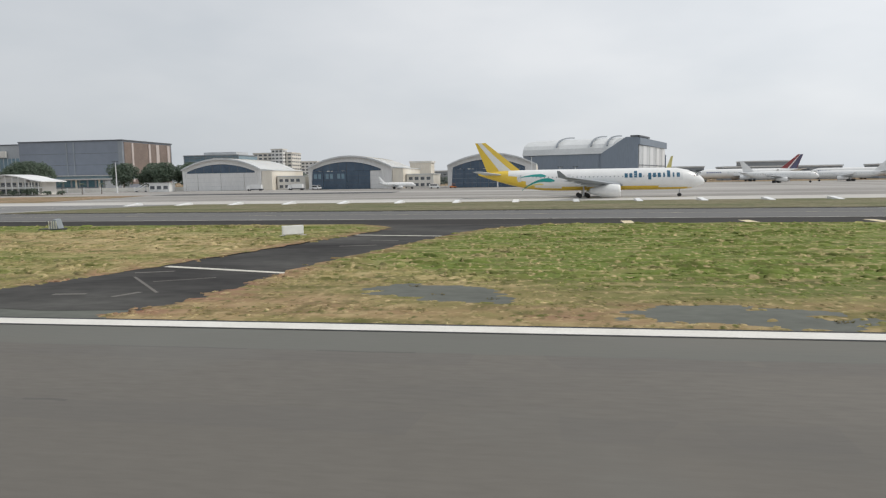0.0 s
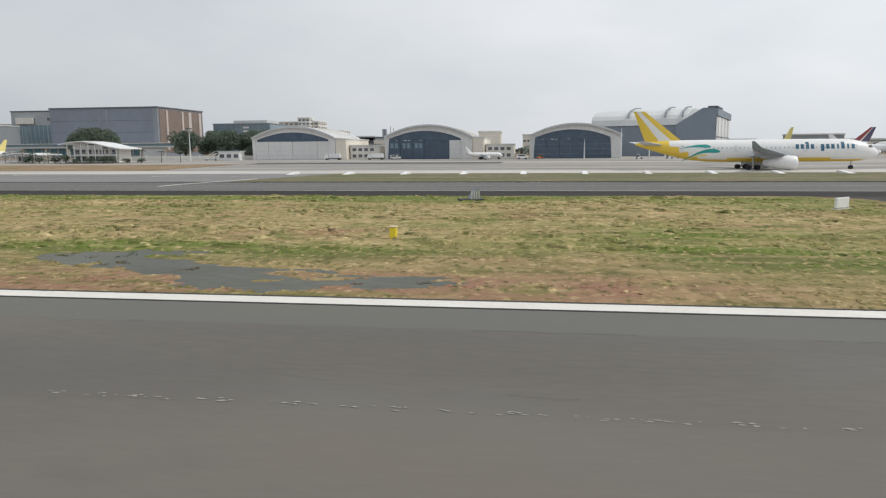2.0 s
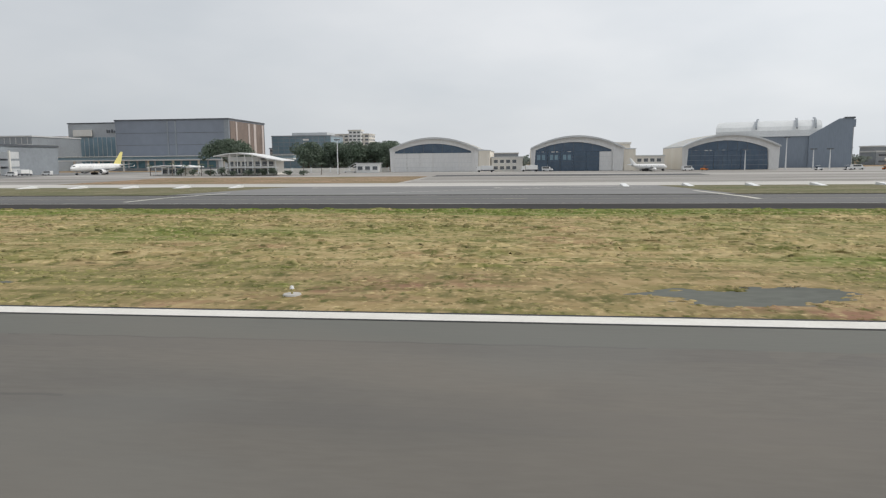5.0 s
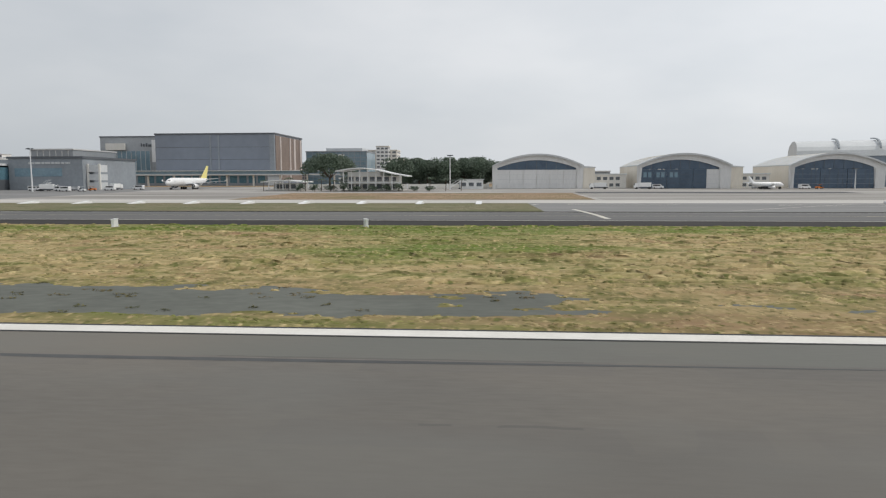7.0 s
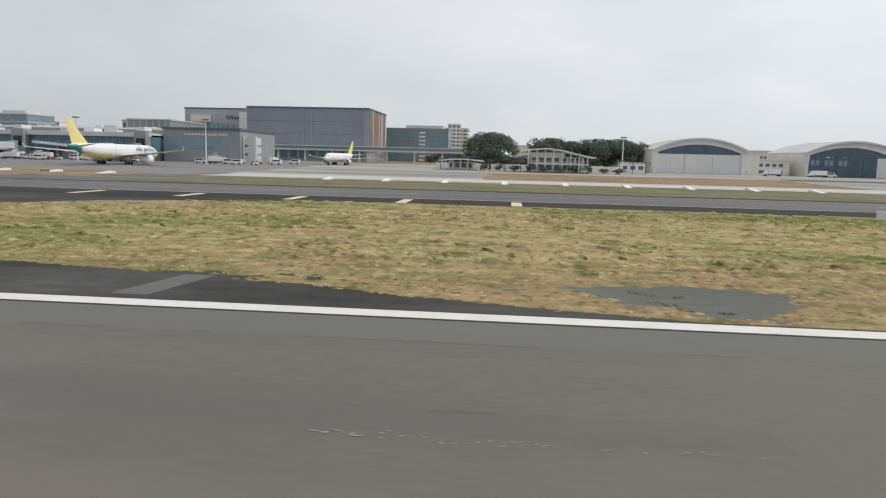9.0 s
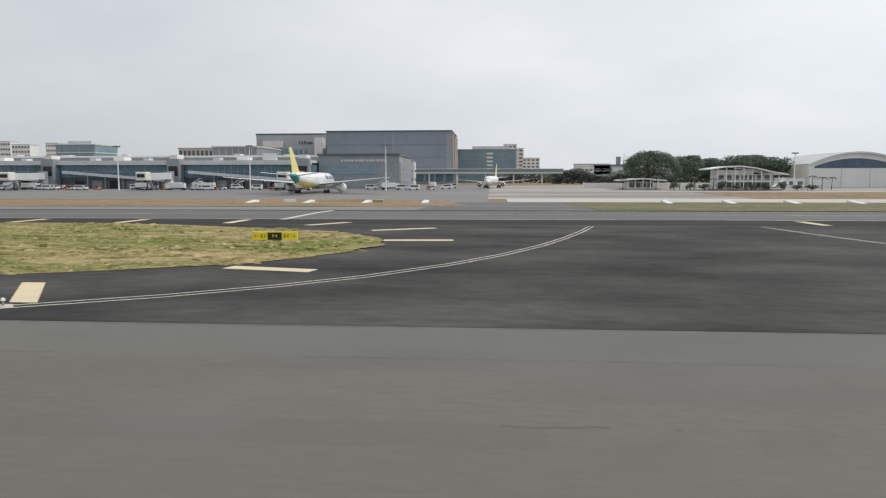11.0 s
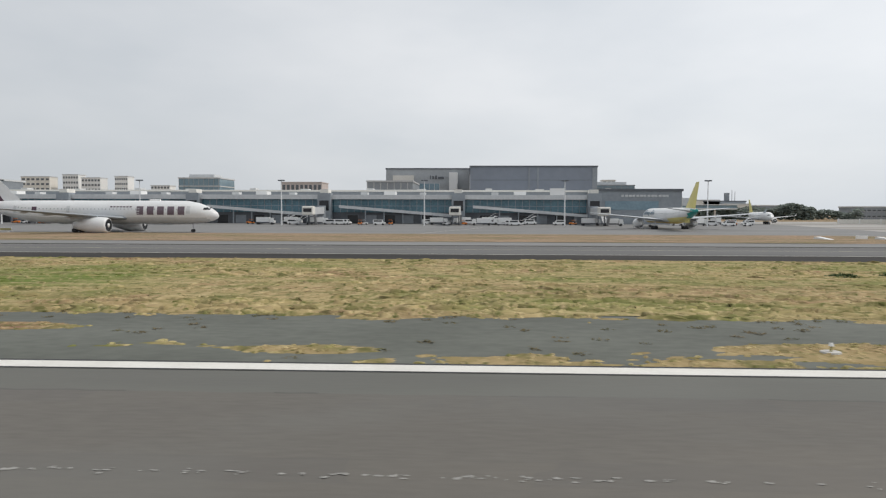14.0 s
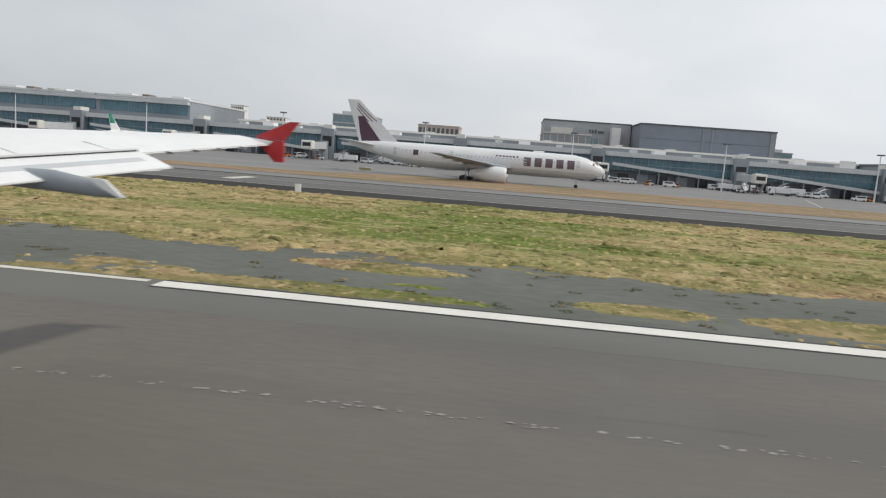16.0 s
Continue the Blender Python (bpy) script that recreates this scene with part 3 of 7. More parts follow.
SOIL = ((-46, 22.4, 10, 2.4, 1.2), (-60, 22.0, 9, 2.0, 1.2), (-91, 21.8, 17, 2.0, 1.2), (-178, 22.2, 14, 1.6, 0.5), (3, 22.5, 6, 2.4, 0.6), (-12, 24, 5, 3, 0.5), (-450, 40, 26, 5, 0.35), (-252, 24, 8, 3, 0.4), (-512, 35, 24, 4, 0.6), (-388, 23.5, 12, 2.5, 0.3), (-513.4, 22, 3, 2.2, 0.9), (-538.5, 21.6, 5, 1.8, 0.9))


def soiled(x, y):
    """Where reddish soil shows through."""
    v = np.zeros(np.shape(x))
    for cx, cy, rx, ry, s in SOIL:
        v = v + s * np.exp(-(((x - cx) / rx) ** 2 + ((y - cy) / ry) ** 2) ** 1.5)
    xb, xa, xl, xr = exit_edges(y)
    for edge in (xl, xr):                        # trodden earth along the narrow crossing
        v = v + 0.9 * np.exp(-((x - edge) / 1.5) ** 2)
    return np.clip(v, 0, 1)


def mesh_object(name, verts, faces, material, label, category, kind):
    me = bpy.data.meshes.new(name)
    me.from_pydata(verts, [], faces)
    me.materials.append(material)
    if category == "grass":
        v = np.array(verts)
        me.attributes.new("lush", "FLOAT", "POINT").data.foreach_set("value", lushness(v[:, 0], v[:, 1]).astype(np.float32))
        me.attributes.new("soil", "FLOAT", "POINT").data.foreach_set("value", soiled(v[:, 0], v[:, 1]).astype(np.float32))
    return tagged(new(name, me), label, category, "", kind)


def near_verge():
    dx, dy = 0.32, 0.16
    xs, ys = np.arange(-690, 80, dx), np.arange(20.35, 31.0, dy)
    gx, gy = np.meshgrid(xs, ys, indexing="ij")
    keep = is_grass(gx + dx / 2, gy + dy / 2)
    used, verts, faces = {}, [], []
    for i, j in np.argwhere(keep):
        quad = []
        for a, b in ((i, j), (i + 1, j), (i + 1, j + 1), (i, j + 1)):
            k = (a, b)
            if k not in used:
                used[k] = len(verts)
                x, y = xs[0] + a * dx + random.uniform(-0.13, 0.13), ys[0] + b * dy + random.uniform(-0.06, 0.06)
                verts.append((x, max(y, 20.3), gz(y) + 0.006 + random.uniform(0, 0.012)))
            quad.append(used[k])
        faces.append(quad)
    used_by = np.zeros(len(verts), dtype=int)
    for q in faces:
        for k in q:
            used_by[k] += 1
    verts = [(x, y, z if c == 4 else gz(y) - 0.010) for (x, y, z), c in zip(verts, used_by)]
    mesh_object("grass_verge", verts, faces, M["verge"], "patchy mown grass verge creeping over the asphalt shoulder", "grass", "structure")


def far_fields():
    ys = list(np.arange(30.5, 66.6, 1.0)) + [66.9]
    verts, faces = [], []
    for span in range(3):
        for k, y in enumerate(ys):
            xb, xa, xl, xr = (float(v) for v in exit_edges(y))
            a, b = ((-760, xb), (xa, xl), (xr, 130))[span]
            a, b = a + random.uniform(-0.3, 0.3), b + random.uniform(-0.3, 0.3)
            cuts = [a + (b - a) * i / 90 for i in range(91)]
            base = len(verts)
            for x in cuts:
                verts.append((x, y, gz(y) + 0.012 + min(1, (y - 30) / 12) * 0.08 * value_noise(np.array([x * 0.3]), np.array([y * 0.5]), 9)[0]))
            if k:
                for i in range(90):
                    faces.append((base - 91 + i, base - 90 + i, base + i + 1, base + i))
    mesh_object("grass_field", verts, faces, M["grass"], "broad mown field of straw and green grass", "grass", "structure")


def raw_mesh(name, v, tris, material, label, smooth=False):
    """One mesh of many small plants or clumps, from arrays of corners and triangles."""
    me = bpy.data.meshes.new(name)
    me.vertices.add(len(v))
    me.vertices.foreach_set("co", v.ravel())
    me.loops.add(tris.size)
    me.loops.foreach_set("vertex_index", tris.ravel().astype(np.int32))
    me.polygons.add(len(tris))
    me.polygons.foreach_set("loop_start", np.arange(0, tris.size, 3, dtype=np.int32))
    if smooth:
        me.polygons.foreach_set("use_smooth", np.ones(len(tris), dtype=bool))
    me.update(calc_edges=True)
    me.attributes.new("lush", "FLOAT", "POINT").data.foreach_set("value", lushness(v[:, 0], v[:, 1]).astype(np.float32))
    me.attributes.new("soil", "FLOAT", "POINT").data.foreach_set("value", soiled(v[:, 0], v[:, 1]).astype(np.float32))
    me.materials.append(material)
    return tagged(new(name, me), label, "grass", "", "stuff")


def blades(rng, x, y, h, spread, count, width):
    """Corners of leaning blades, so many about each root; three corners each."""
    n = len(x)
    out = np.empty((n, count, 3, 3))
    z = np.interp(y, GY, GZ) + 0.012
    for k in range(count):
        a, lean = rng.uniform(0, 2 * math.pi, n), rng.uniform(0, 2 * math.pi, n)
        q = spread * np.sqrt(rng.uniform(0, 1, n))
        px, py, w = x + 1.3 * q * np.cos(a), y + q * np.sin(a), width * rng.uniform(0.6, 1.4, n)
        tip, off = h * rng.uniform(0.5, 1.2, n), h * rng.uniform(1.2, 3.6, n) + 0.05
        ex, ey = -w * np.sin(lean), w * np.cos(lean)
        out[:, k, 0] = np.stack([px + ex, py + ey, z - 0.015], 1)
        out[:, k, 1] = np.stack([px - ex, py - ey, z - 0.015], 1)
        out[:, k, 2] = np.stack([px + off * np.cos(lean), py + off * np.sin(lean), z + tip], 1)
    return out.reshape(-1, 3)


def mounds(rng, x, y, rx, ry, h, sides):
    """Corners and triangles of low ragged mounds: a foot ring, an uneven shoulder ring and a crest."""
    n = len(x)
    turn = rng.normal(0, 0.4, n)
    z = np.interp(y, GY, GZ)
    ring = np.empty((n, 2 * sides + 1, 3))
    for k in range(2 * sides):
        a = 2 * math.pi * (k % sides) / sides + rng.uniform(-0.4, 0.4, n)
        q = rng.uniform(0.7, 1.3, n) if k < sides else rng.uniform(0.3, 0.75, n)
        u, w = rx * q * np.cos(a), ry * q * np.sin(a)
        top = z - 0.02 if k < sides else z + h * rng.uniform(0.3, 1.15, n)
        ring[:, k] = np.stack([x + u * np.cos(turn) - w * np.sin(turn), y + u * np.sin(turn) + w * np.cos(turn), top], 1)
    ring[:, -1] = np.stack([x + rng.uniform(-0.25, 0.25, n) * rx, y, z + h * rng.uniform(0.6, 1.3, n)], 1)
    s = sides
    one = [(k, (k + 1) % s, s + k) for k in range(s)] + [((k + 1) % s, s + (k + 1) % s, s + k) for k in range(s)] + [(s + k, s + (k + 1) % s, 2 * s) for k in range(s)]
    tris = np.array(one)[None] + (2 * s + 1) * np.arange(n)[:, None, None]
    return ring.reshape(-1, 3), tris.reshape(-1, 3)


def tufts():
    """Short grass in small soft clumps, and a few loose blades between them."""
    rng = np.random.default_rng(4)
    vs, ts, loose, base = [], [], [], 0
    for y0, y1, per, lo, hi, r in ((20.40, 30, 9.0, 0.015, 0.055, 0.20), (30, 44, 4.0, 0.03, 0.09, 0.26), (44, 66.6, 1.6, 0.04, 0.12, 0.36)):
        n = int((y1 - y0) * 750 * per)
        x, y = rng.uniform(-690, 72, n), rng.uniform(y0, y1, n)
        clump = value_noise(x * 0.35, y * 0.8, 12)
        ok = is_grass(x + rng.normal(0, 0.16, n), y + rng.normal(0, 0.10, n)) & (rng.uniform(0, 1, n) < 0.2 + 1.1 * clump)
        x, y, clump = x[ok], np.maximum(y[ok], 20.42), clump[ok]
        n = len(x)
        h = (lo + (hi - lo) * rng.uniform(0, 1, n)) * (0.5 + clump)
        v, t = mounds(rng, x, y, r * rng.uniform(0.5, 1.5, n), 0.6 * r * rng.uniform(0.5, 1.4, n), h, 5)
        vs.append(v)
        ts.append(t + base)
        base += len(v)
        few = rng.uniform(0, 1, n) < 0.12
        loose.append(blades(rng, x[few], y[few], h[few], 0.15, 4, 0.035 if y1 < 31 else 0.06))
    raw_mesh("grass_tufts", np.concatenate(vs), np.concatenate(ts), M["hay"], "short straw and green grass clumps on the mown field", True)
    v = np.concatenate(loose)
    raw_mesh("grass_blades", v, np.arange(len(v)).reshape(-1, 3), M["tuft"], "loose straw and green blades between the clumps")


def hay_clumps():
    """Low ragged heaps of cut grass, left lying in rows along the field."""
    rng = np.random.default_rng(14)
    n = 36000
    x, y = rng.uniform(-690, 72, n), rng.uniform(29.5, 66.3, n)
    drift = 0.55 * value_noise(x * 0.10, y * 0.22, 40) + 0.45 * value_noise(x * 0.05, y * 0.9, 41)
    ok = is_grass(x, y) & is_grass(x + 0.8, y) & is_grass(x - 0.8, y) & (rng.uniform(0, 1, n) < np.clip(3.2 * (drift - 0.30), 0.05, 1))
    x, y, drift = x[ok], y[ok], drift[ok]
    n = len(x)
    rx, ry, h = rng.uniform(0.30, 1.25, n), rng.uniform(0.14, 0.38, n), rng.uniform(0.05, 0.17, n) * (0.6 + drift)
    v, t = mounds(rng, x, y, rx, ry, h, 8)
    raw_mesh("hay_heaps", v, t, M["hay"], "ragged heaps of cut straw-coloured grass on the field", True)


def shoulder_weeds():
    """Sparse weeds in the cracks of the bare shoulder."""
    rng = np.random.default_rng(24)
    n = 4500
    x, y = rng.uniform(-690, 72, n), rng.uniform(20.45, 31, n)
    xb, xa, xl, xr = exit_edges(y)
    off = ((x > xb - 1) & (x < xa + 1)) | ((x > xl - 1) & (x < xr + 1))
    crack = value_noise(x * 0.25, y * 0.9, 51)
    ok = ~is_grass(x, y) & ~off & (rng.uniform(0, 1, n) < np.clip(2.6 * (crack - 0.35), 0.03, 1))
    x, y = x[ok], y[ok]
    v = blades(rng, x, y, rng.uniform(0.015, 0.06, len(x)), 0.22, 12, 0.04)
    raw_mesh("shoulder_weeds", v, np.arange(len(v)).reshape(-1, 3), M["weed"], "sparse dark weeds growing from cracks in the shoulder")


near_verge()
far_fields()
tufts()
hay_clumps()
shoulder_weeds()


# ---- painted markings ----
def stripe(name, outline, material, label, group=""):
    ob = sheet(name, outline, 0.004 if name in ("repair_patch", "open_joint") else 0.012, material, label, "marking")
    if group:
        ob["group"] = group
    return ob


def band(path, width):
    """Outline of a line of that width along a path."""
    left, right = [], []
    for i, p in enumerate(path):
        a, b = Vector(path[max(i - 1, 0)]), Vector(path[min(i + 1, len(path) - 1)])
        d = (b - a).normalized()
        nrm = Vector((-d.y, d.x)) * width / 2
        left.append(tuple(Vector(p) + nrm))
        right.append(tuple(Vector(p) - nrm))
    return left + right[::-1]


stripe("edge_line", rect(-573, -365, 19.29, 20.11), M["white_paint"], "broad white runway edge line")
stripe("edge_line", [(-277, 19.29), (690, 19.29), (690, 20.11), (-278.5, 20.11)], M["white_paint"], "broad white runway edge line")
for x0, x1 in ((-573, -365), (-277, 690)):
    for y0, y1 in ((19.15, 19.27), (20.13, 20.30)):
        stripe("joint_line", rect(x0, x1, y0, y1), M["tyre"], "dark joint beside the runway edge line")
stripe("edge_line", rect(-1300, -573.4, 19.75, 20.1), M["pale_paint"], "thin pale line at the next exit")
curve_out = [(-577, 20.4), (-365, 20.3), (-360.6, 20.5), (-355.4, 21.3), (-350.7, 23.2), (-346.5, 25.6), (-343, 28.2), (-339.6, 31.4), (-336, 36), (-333, 41), (-330.2, 47), (-328, 53), (-325.8, 60), (-324.2, 66)]
for off in (0.0, 0.5):
    stripe("exit_line", band([(x + off * 0.6, y - off) for x, y in curve_out[1:]], 0.12), M["pale_paint"], "thin pale curved line leading off the runway")
inner = [(-278, 20.5), (-281, 21.1), (-284, 22), (-287, 23.3), (-290, 25), (-293.6, 27.7), (-297, 31), (-300.3, 35.2), (-303, 40), (-304.9, 45.5), (-306.2, 52), (-307.2, 59), (-308, 66)]
for off in (0.0, 0.5):
    stripe("exit_line", band([(x - off * 0.6, y - off) for x, y in inner], 0.12), M["pale_paint"], "thin pale curved line leading off the runway")
for a, b in (((-364.2, 20.9), (-363.2, 25.6)), ((-350.9, 23.6), (-353.8, 28.3)), ((-273.0, 21.2), (-276.5, 25.2)), ((-285, 23), (-289.5, 27))):
    d = Vector((b[0] - a[0], b[1] - a[1])).normalized()
    nx, ny = 0.55, 0.0
    stripe("shoulder_bar", [(a[0] - nx, a[1]), (a[0] + nx, a[1]), (b[0] + nx, b[1]), (b[0] - nx, b[1])], M["yellow_paint"], "faded yellow diagonal bar on dark shoulder", "shoulder bars")
for a, b in (((-365.1, 22), (-365, 27.6)), ((-359.4, 21.4), (-360.2, 28.2)), ((-356.2, 22.2), (-358.3, 28.8)), ((-354.9, 22.0), (-357.3, 29.0))):
    stripe("joint_line", band([a, b], 0.07), M["worn_paint"], "thin pale sealed joint across the shoulder")
stripe("crossing_line", [(-20.9, 33.6), (-13.1, 31.4), (-13.0, 31.8), (-20.8, 34.1)], M["pale_paint"], "worn pale line across the dark crossing")
stripe("crossing_line", [(-16.2, 54.2), (-8.6, 53.0), (-8.5, 53.4), (-16.1, 54.7)], M["pale_paint"], "worn pale line across the dark crossing")
for p, q in (((-20.2, 29.9), (-16.3, 25.5)), ((-18.3, 28.4), (-15.9, 29.9))):
    stripe("guide_mark", band([p, q], 0.14), M["trench"], "rubbed pale guide line on the dark crossing")
for p, q in (((-21.3, 22.2), (-20.9, 22.2)), ((-17.6, 24.4), (-17.1, 25.6)), ((-21.1, 31.3), (-19.3, 32.0)), ((-20.6, 24.8), (-19.2, 25.0)), ((-14.5, 45.0), (-12.0, 45.8)), ((-13.4, 49.6), (-11.2, 49.2))):
    stripe("guide_mark", band([p, q], 0.3), M["trench"], "rubbed pale paint mark on the dark crossing")
stripe("paint_patch", rect(-362.6, -361.6, 24.9, 25.3), M["pale_paint"], "small pale paint patch")
stripe("open_joint", [(-204, 16.55), (-196, 16.30), (-188, 16.36), (-179, 16.55), (-174, 16.62), (-174, 16.68), (-188, 16.62), (-204, 16.62)], M["dark_asphalt"], "dark open joint between runway lanes")
stripe("open_joint", [(-22.9, 11.28), (-21.8, 11.33), (-20.5, 11.36), (-20.5, 11.42), (-21.7, 11.41), (-22.9, 11.36)], M["tyre"], "short dark open joint in the runway")
stripe("open_joint", [(-175.1, 11.28), (-173.2, 11.34), (-171.2, 11.36), (-171.2, 11.42), (-173.3, 11.41), (-175.1, 11.34)], M["tyre"], "short dark open joint in the runway")
stripe("oil_stain", [(-99.8, 13.16), (-99.62, 13.02), (-99.35, 13.1), (-99.12, 13.06), (-99.05, 13.22), (-99.3, 13.28), (-99.42, 13.4), (-99.66, 13.33)], M["exit"], "small dark oil stain on the runway")
stripe("open_joint", rect(-220.2, -218.7, 10.98, 11.06), M["tyre"], "short dark open joint in the runway")
stripe("repair_patch", rect(-241.4, -241.05, -41, 19.05), M["trench"], "pale repaired trench across the runway")
stripe("repair_patch", [(-267.9, 20.8), (-266.6, 20.8), (-266.0, 24.6), (-267.2, 24.6)], M["taxi"], "pale repaired trench across the shoulder")
for x in [7.8 + 11.55 * i for i in range(8)] + [-254.1 - 11.75 * i for i in range(5)] + [-361.0, -372.7, -384.6]:
    ya, yb = (67.4, 71.5) if x > -20 else (68.2, 74.3)
    stripe("shoulder_bar", rect(x - 0.55, x + 0.55, ya, yb), M["yellow_paint"], "faded pale yellow bar on the taxiway shoulder", "shoulder bars")
for a, b in (((-351.8, 65.6), (-348.6, 70.4)), ((-344.2, 59.4), (-338.8, 62.6)), ((-341.6, 49.9), (-336.4, 50.2)), ((-347.2, 34.0), (-342.4, 32.9))):
    stripe("shoulder_bar", band([a, b], 1.1), M["yellow_paint"], "faded pale yellow bar round the island", "shoulder bars")
for x, y in ((-597.9, 82.0), (-609.4, 78.0)):
    stripe("shoulder_bar", rect(x - 0.8, x + 0.8, y, y + 8.5), M["pale_paint"], "worn pale bar across the taxiway edge", "shoulder bars")
stripe("taxi_edge_line", band([(-1300, 76.2), (-320, 76.2)], 0.3), M["pale_paint"], "pale taxiway edge line")
stripe("taxi_edge_line", band([(-308, 76.2), (690, 76.2)], 0.3), M["pale_paint"], "pale taxiway edge line")
stripe("taxi_edge_line", band([(-1300, 96.8), (690, 96.8)], 0.25), M["pale_paint"], "pale taxiway edge line")
stripe("taxi_centre_line", band([(-1300, 86.5), (690, 86.5)], 0.16), M["yellow_paint"], "thin yellow taxiway centre line")
stripe("holding_line", band([(-94.2, 85), (-94.2, 117)], 0.8), M["pale_paint"], "pale line across the taxiway")
stripe("holding_line", band([(-172.0, 80), (-172.5, 112)], 0.7), M["pale_paint"], "pale line across the taxiway")
stripe("holding_line", band([(-357.2, 75), (-357.2, 99)], 0.8), M["pale_paint"], "pale line across the taxiway")


def edge_block(x):
    """Low white concrete block with a sloping face at the edge of the strip."""
    t = thing("edge_block", "low white concrete block at the pavement edge", "marker", (x, 152, gz(152) + 0.02), 0, "edge blocks")
    bm = prism(bmesh.new(), [(-3.2, -0.1), (3.2, -0.1), (3.2, 0.48), (2.7, 0.52), (-3.2, 0.08)], "x", -0.6, 0.6)
    part("block", bm, M["white"], t)
    bm = prism(bmesh.new(), [(-3.4, -0.1), (3.4, -0.1), (3.4, 0.04), (-3.4, 0.04)], "x", -0.75, 0.75)
    part("footing", bm, M["concrete"], t)


for i in range(60):
    x = (99.0 if i < 16 else 103.5) - 13.3 * i
    if -180 < x < -104 or -340 < x < -306 or x < -392:
        continue
    edge_block(x)
for cx, cy, r in ((-112, 141, 9), (-157, 150, 7), (-330, 134, 10), (-637, 178, 24)):
    pts = [(cx + r * 1.8 * math.cos(a), cy + r * math.sin(a)) for a in np.linspace(0.3, 5.6, 26)]
    stripe("turning_line", band(pts, 0.5), M["pale_paint"], "pale curved guide line on the apron")
for x0, y0, x1, y1 in ((-150, 104, -110, 150), (-186, 104, -176, 150), (-480, 190, -462, 245)):
    stripe("guide_line", band([(x0, y0), (x1, y1)], 0.35), M["pale_paint"], "pale guide line on the apron")


def paint_flecks():
    """Worn remains of a white line and of patches along the runway."""
    rng = np.random.default_rng(21)
    verts, faces = [], []

    def fleck(x, y, rx, ry):
        k, n = len(verts), 7
        for i in range(n):
            a = 2 * math.pi * i / n
            w = rng.uniform(0.6, 1.15)
            verts.append((x + rx * w * math.cos(a), y + ry * w * math.sin(a), 0.006 + 0.00002 * (k % 420)))
        faces.append(tuple(range(k, k + n)))

    x = -640.0
    while x < 60:
        live = value_noise(np.array([x * 0.05]), np.array([0.5]), 31)[0]
        y = 11.4 + 0.35 * (value_noise(np.array([x * 0.02]), np.array([3.5]), 32)[0] - 0.5) - 0.6 * math.exp(-((x + 95) / 12) ** 2)
        if live > (0.40 if x < -425 else 0.60) and x < -22:
            for _ in range(rng.integers(2, 6)):
                fleck(x + rng.uniform(-0.25, 0.25), y + rng.normal(0, 0.055), rng.uniform(0.02, 0.10), rng.uniform(0.012, 0.035) * (1.5 if x < -395 else 1.0))
        x += rng.uniform(0.35, 1.0)
    for cx, cy, sx, sy, n, r in ((-218.9, 12.8, 0.4, 0.35, 30, 0.09), (-217.6, 12.8, 0.7, 0.3, 16, 0.08), (-224.3, 11.55, 0.8, 0.07, 44, 0.10), (-222.0, 11.6, 0.4, 0.04, 12, 0.1), (-219.1, 11.35, 0.4, 0.12, 26, 0.09), (-227.5, 15.75, 1.7, 0.04, 30, 0.12), (-239, 15.85, 1.3, 0.03, 26, 0.12), (-102.9, 10.75, 0.42, 0.08, 40, 0.26), (-101.6, 10.75, 0.22, 0.04, 8, 0.2), (-100.3, 10.75, 0.12, 0.03, 5, 0.2), (-99.4, 10.62, 0.42, 0.07, 40, 0.24), (-98.3, 10.7, 0.2, 0.06, 6, 0.12), (-97.5, 7.85, 0.35, 0.12, 18, 0.12), (-101.8, 15.6, 0.8, 0.04, 30, 0.16),
                                 (-420.5, 12.9, 2.2, 0.12, 14, 0.07), (-419, 15.4, 3.5, 0.25, 16, 0.06), (-90.5, 17.0, 3.0, 0.15, 10, 0.06), (-66, 17.3, 4.0, 0.12, 18, 0.07), (-560, 8.9, 0.3, 0.1, 3, 0.1), (-27.6, 11.9, 1.1, 0.08, 24, 0.09), (-29.4, 11.5, 0.6, 0.06, 12, 0.08), (-18.3, 12.1, 0.15, 0.06, 6, 0.09), (-360.0, 11.05, 0.5, 0.06, 22, 0.09), (-360.6, 12.4, 0.4, 0.1, 8, 0.07), (-358.2, 14.7, 0.5, 0.3, 10, 0.06), (-358.0, 16.5, 0.6, 0.1, 8, 0.06), (-257.4, 10.95, 0.5, 0.06, 18, 0.09), (-254.6, 10.9, 0.8, 0.07, 20, 0.08), (-251.8, 11.0, 0.5, 0.05, 10, 0.07)):
        for _ in range(n):
            fleck(cx + rng.normal(0, sx), cy + rng.normal(0, sy), r * rng.uniform(0.35, 1.0), r * rng.uniform(0.15, 0.3))
    mesh_object("paint_flecks", verts, faces, M["worn_paint"], "flecks of worn white paint along the runway", "marking", "stuff")


paint_flecks()


# ---- small things in the verge ----
def flat_text(body, size, material, parent, m):
    if len(body) > 1:
        for i, ch in enumerate(body):
            if ch != " ":
                flat_text(ch, size, material, parent, m @ Matrix.Translation(((i - (len(body) - 1) / 2) * size * 0.62, 0, 0)))
        return None
    cu = bpy.data.curves.new("lettering", "FONT")
    cu.body, cu.size, cu.align_x, cu.align_y, cu.extrude = body, size, "CENTER", "CENTER", 0.004
    tmp = bpy.data.objects.new("lettering", cu)
    me = bpy.data.meshes.new_from_object(tmp)
    bpy.data.objects.remove(tmp)
    me.materials.append(material)
    ob = new("lettering", me)
    ob.parent, ob.matrix_basis = parent, m
    return ob


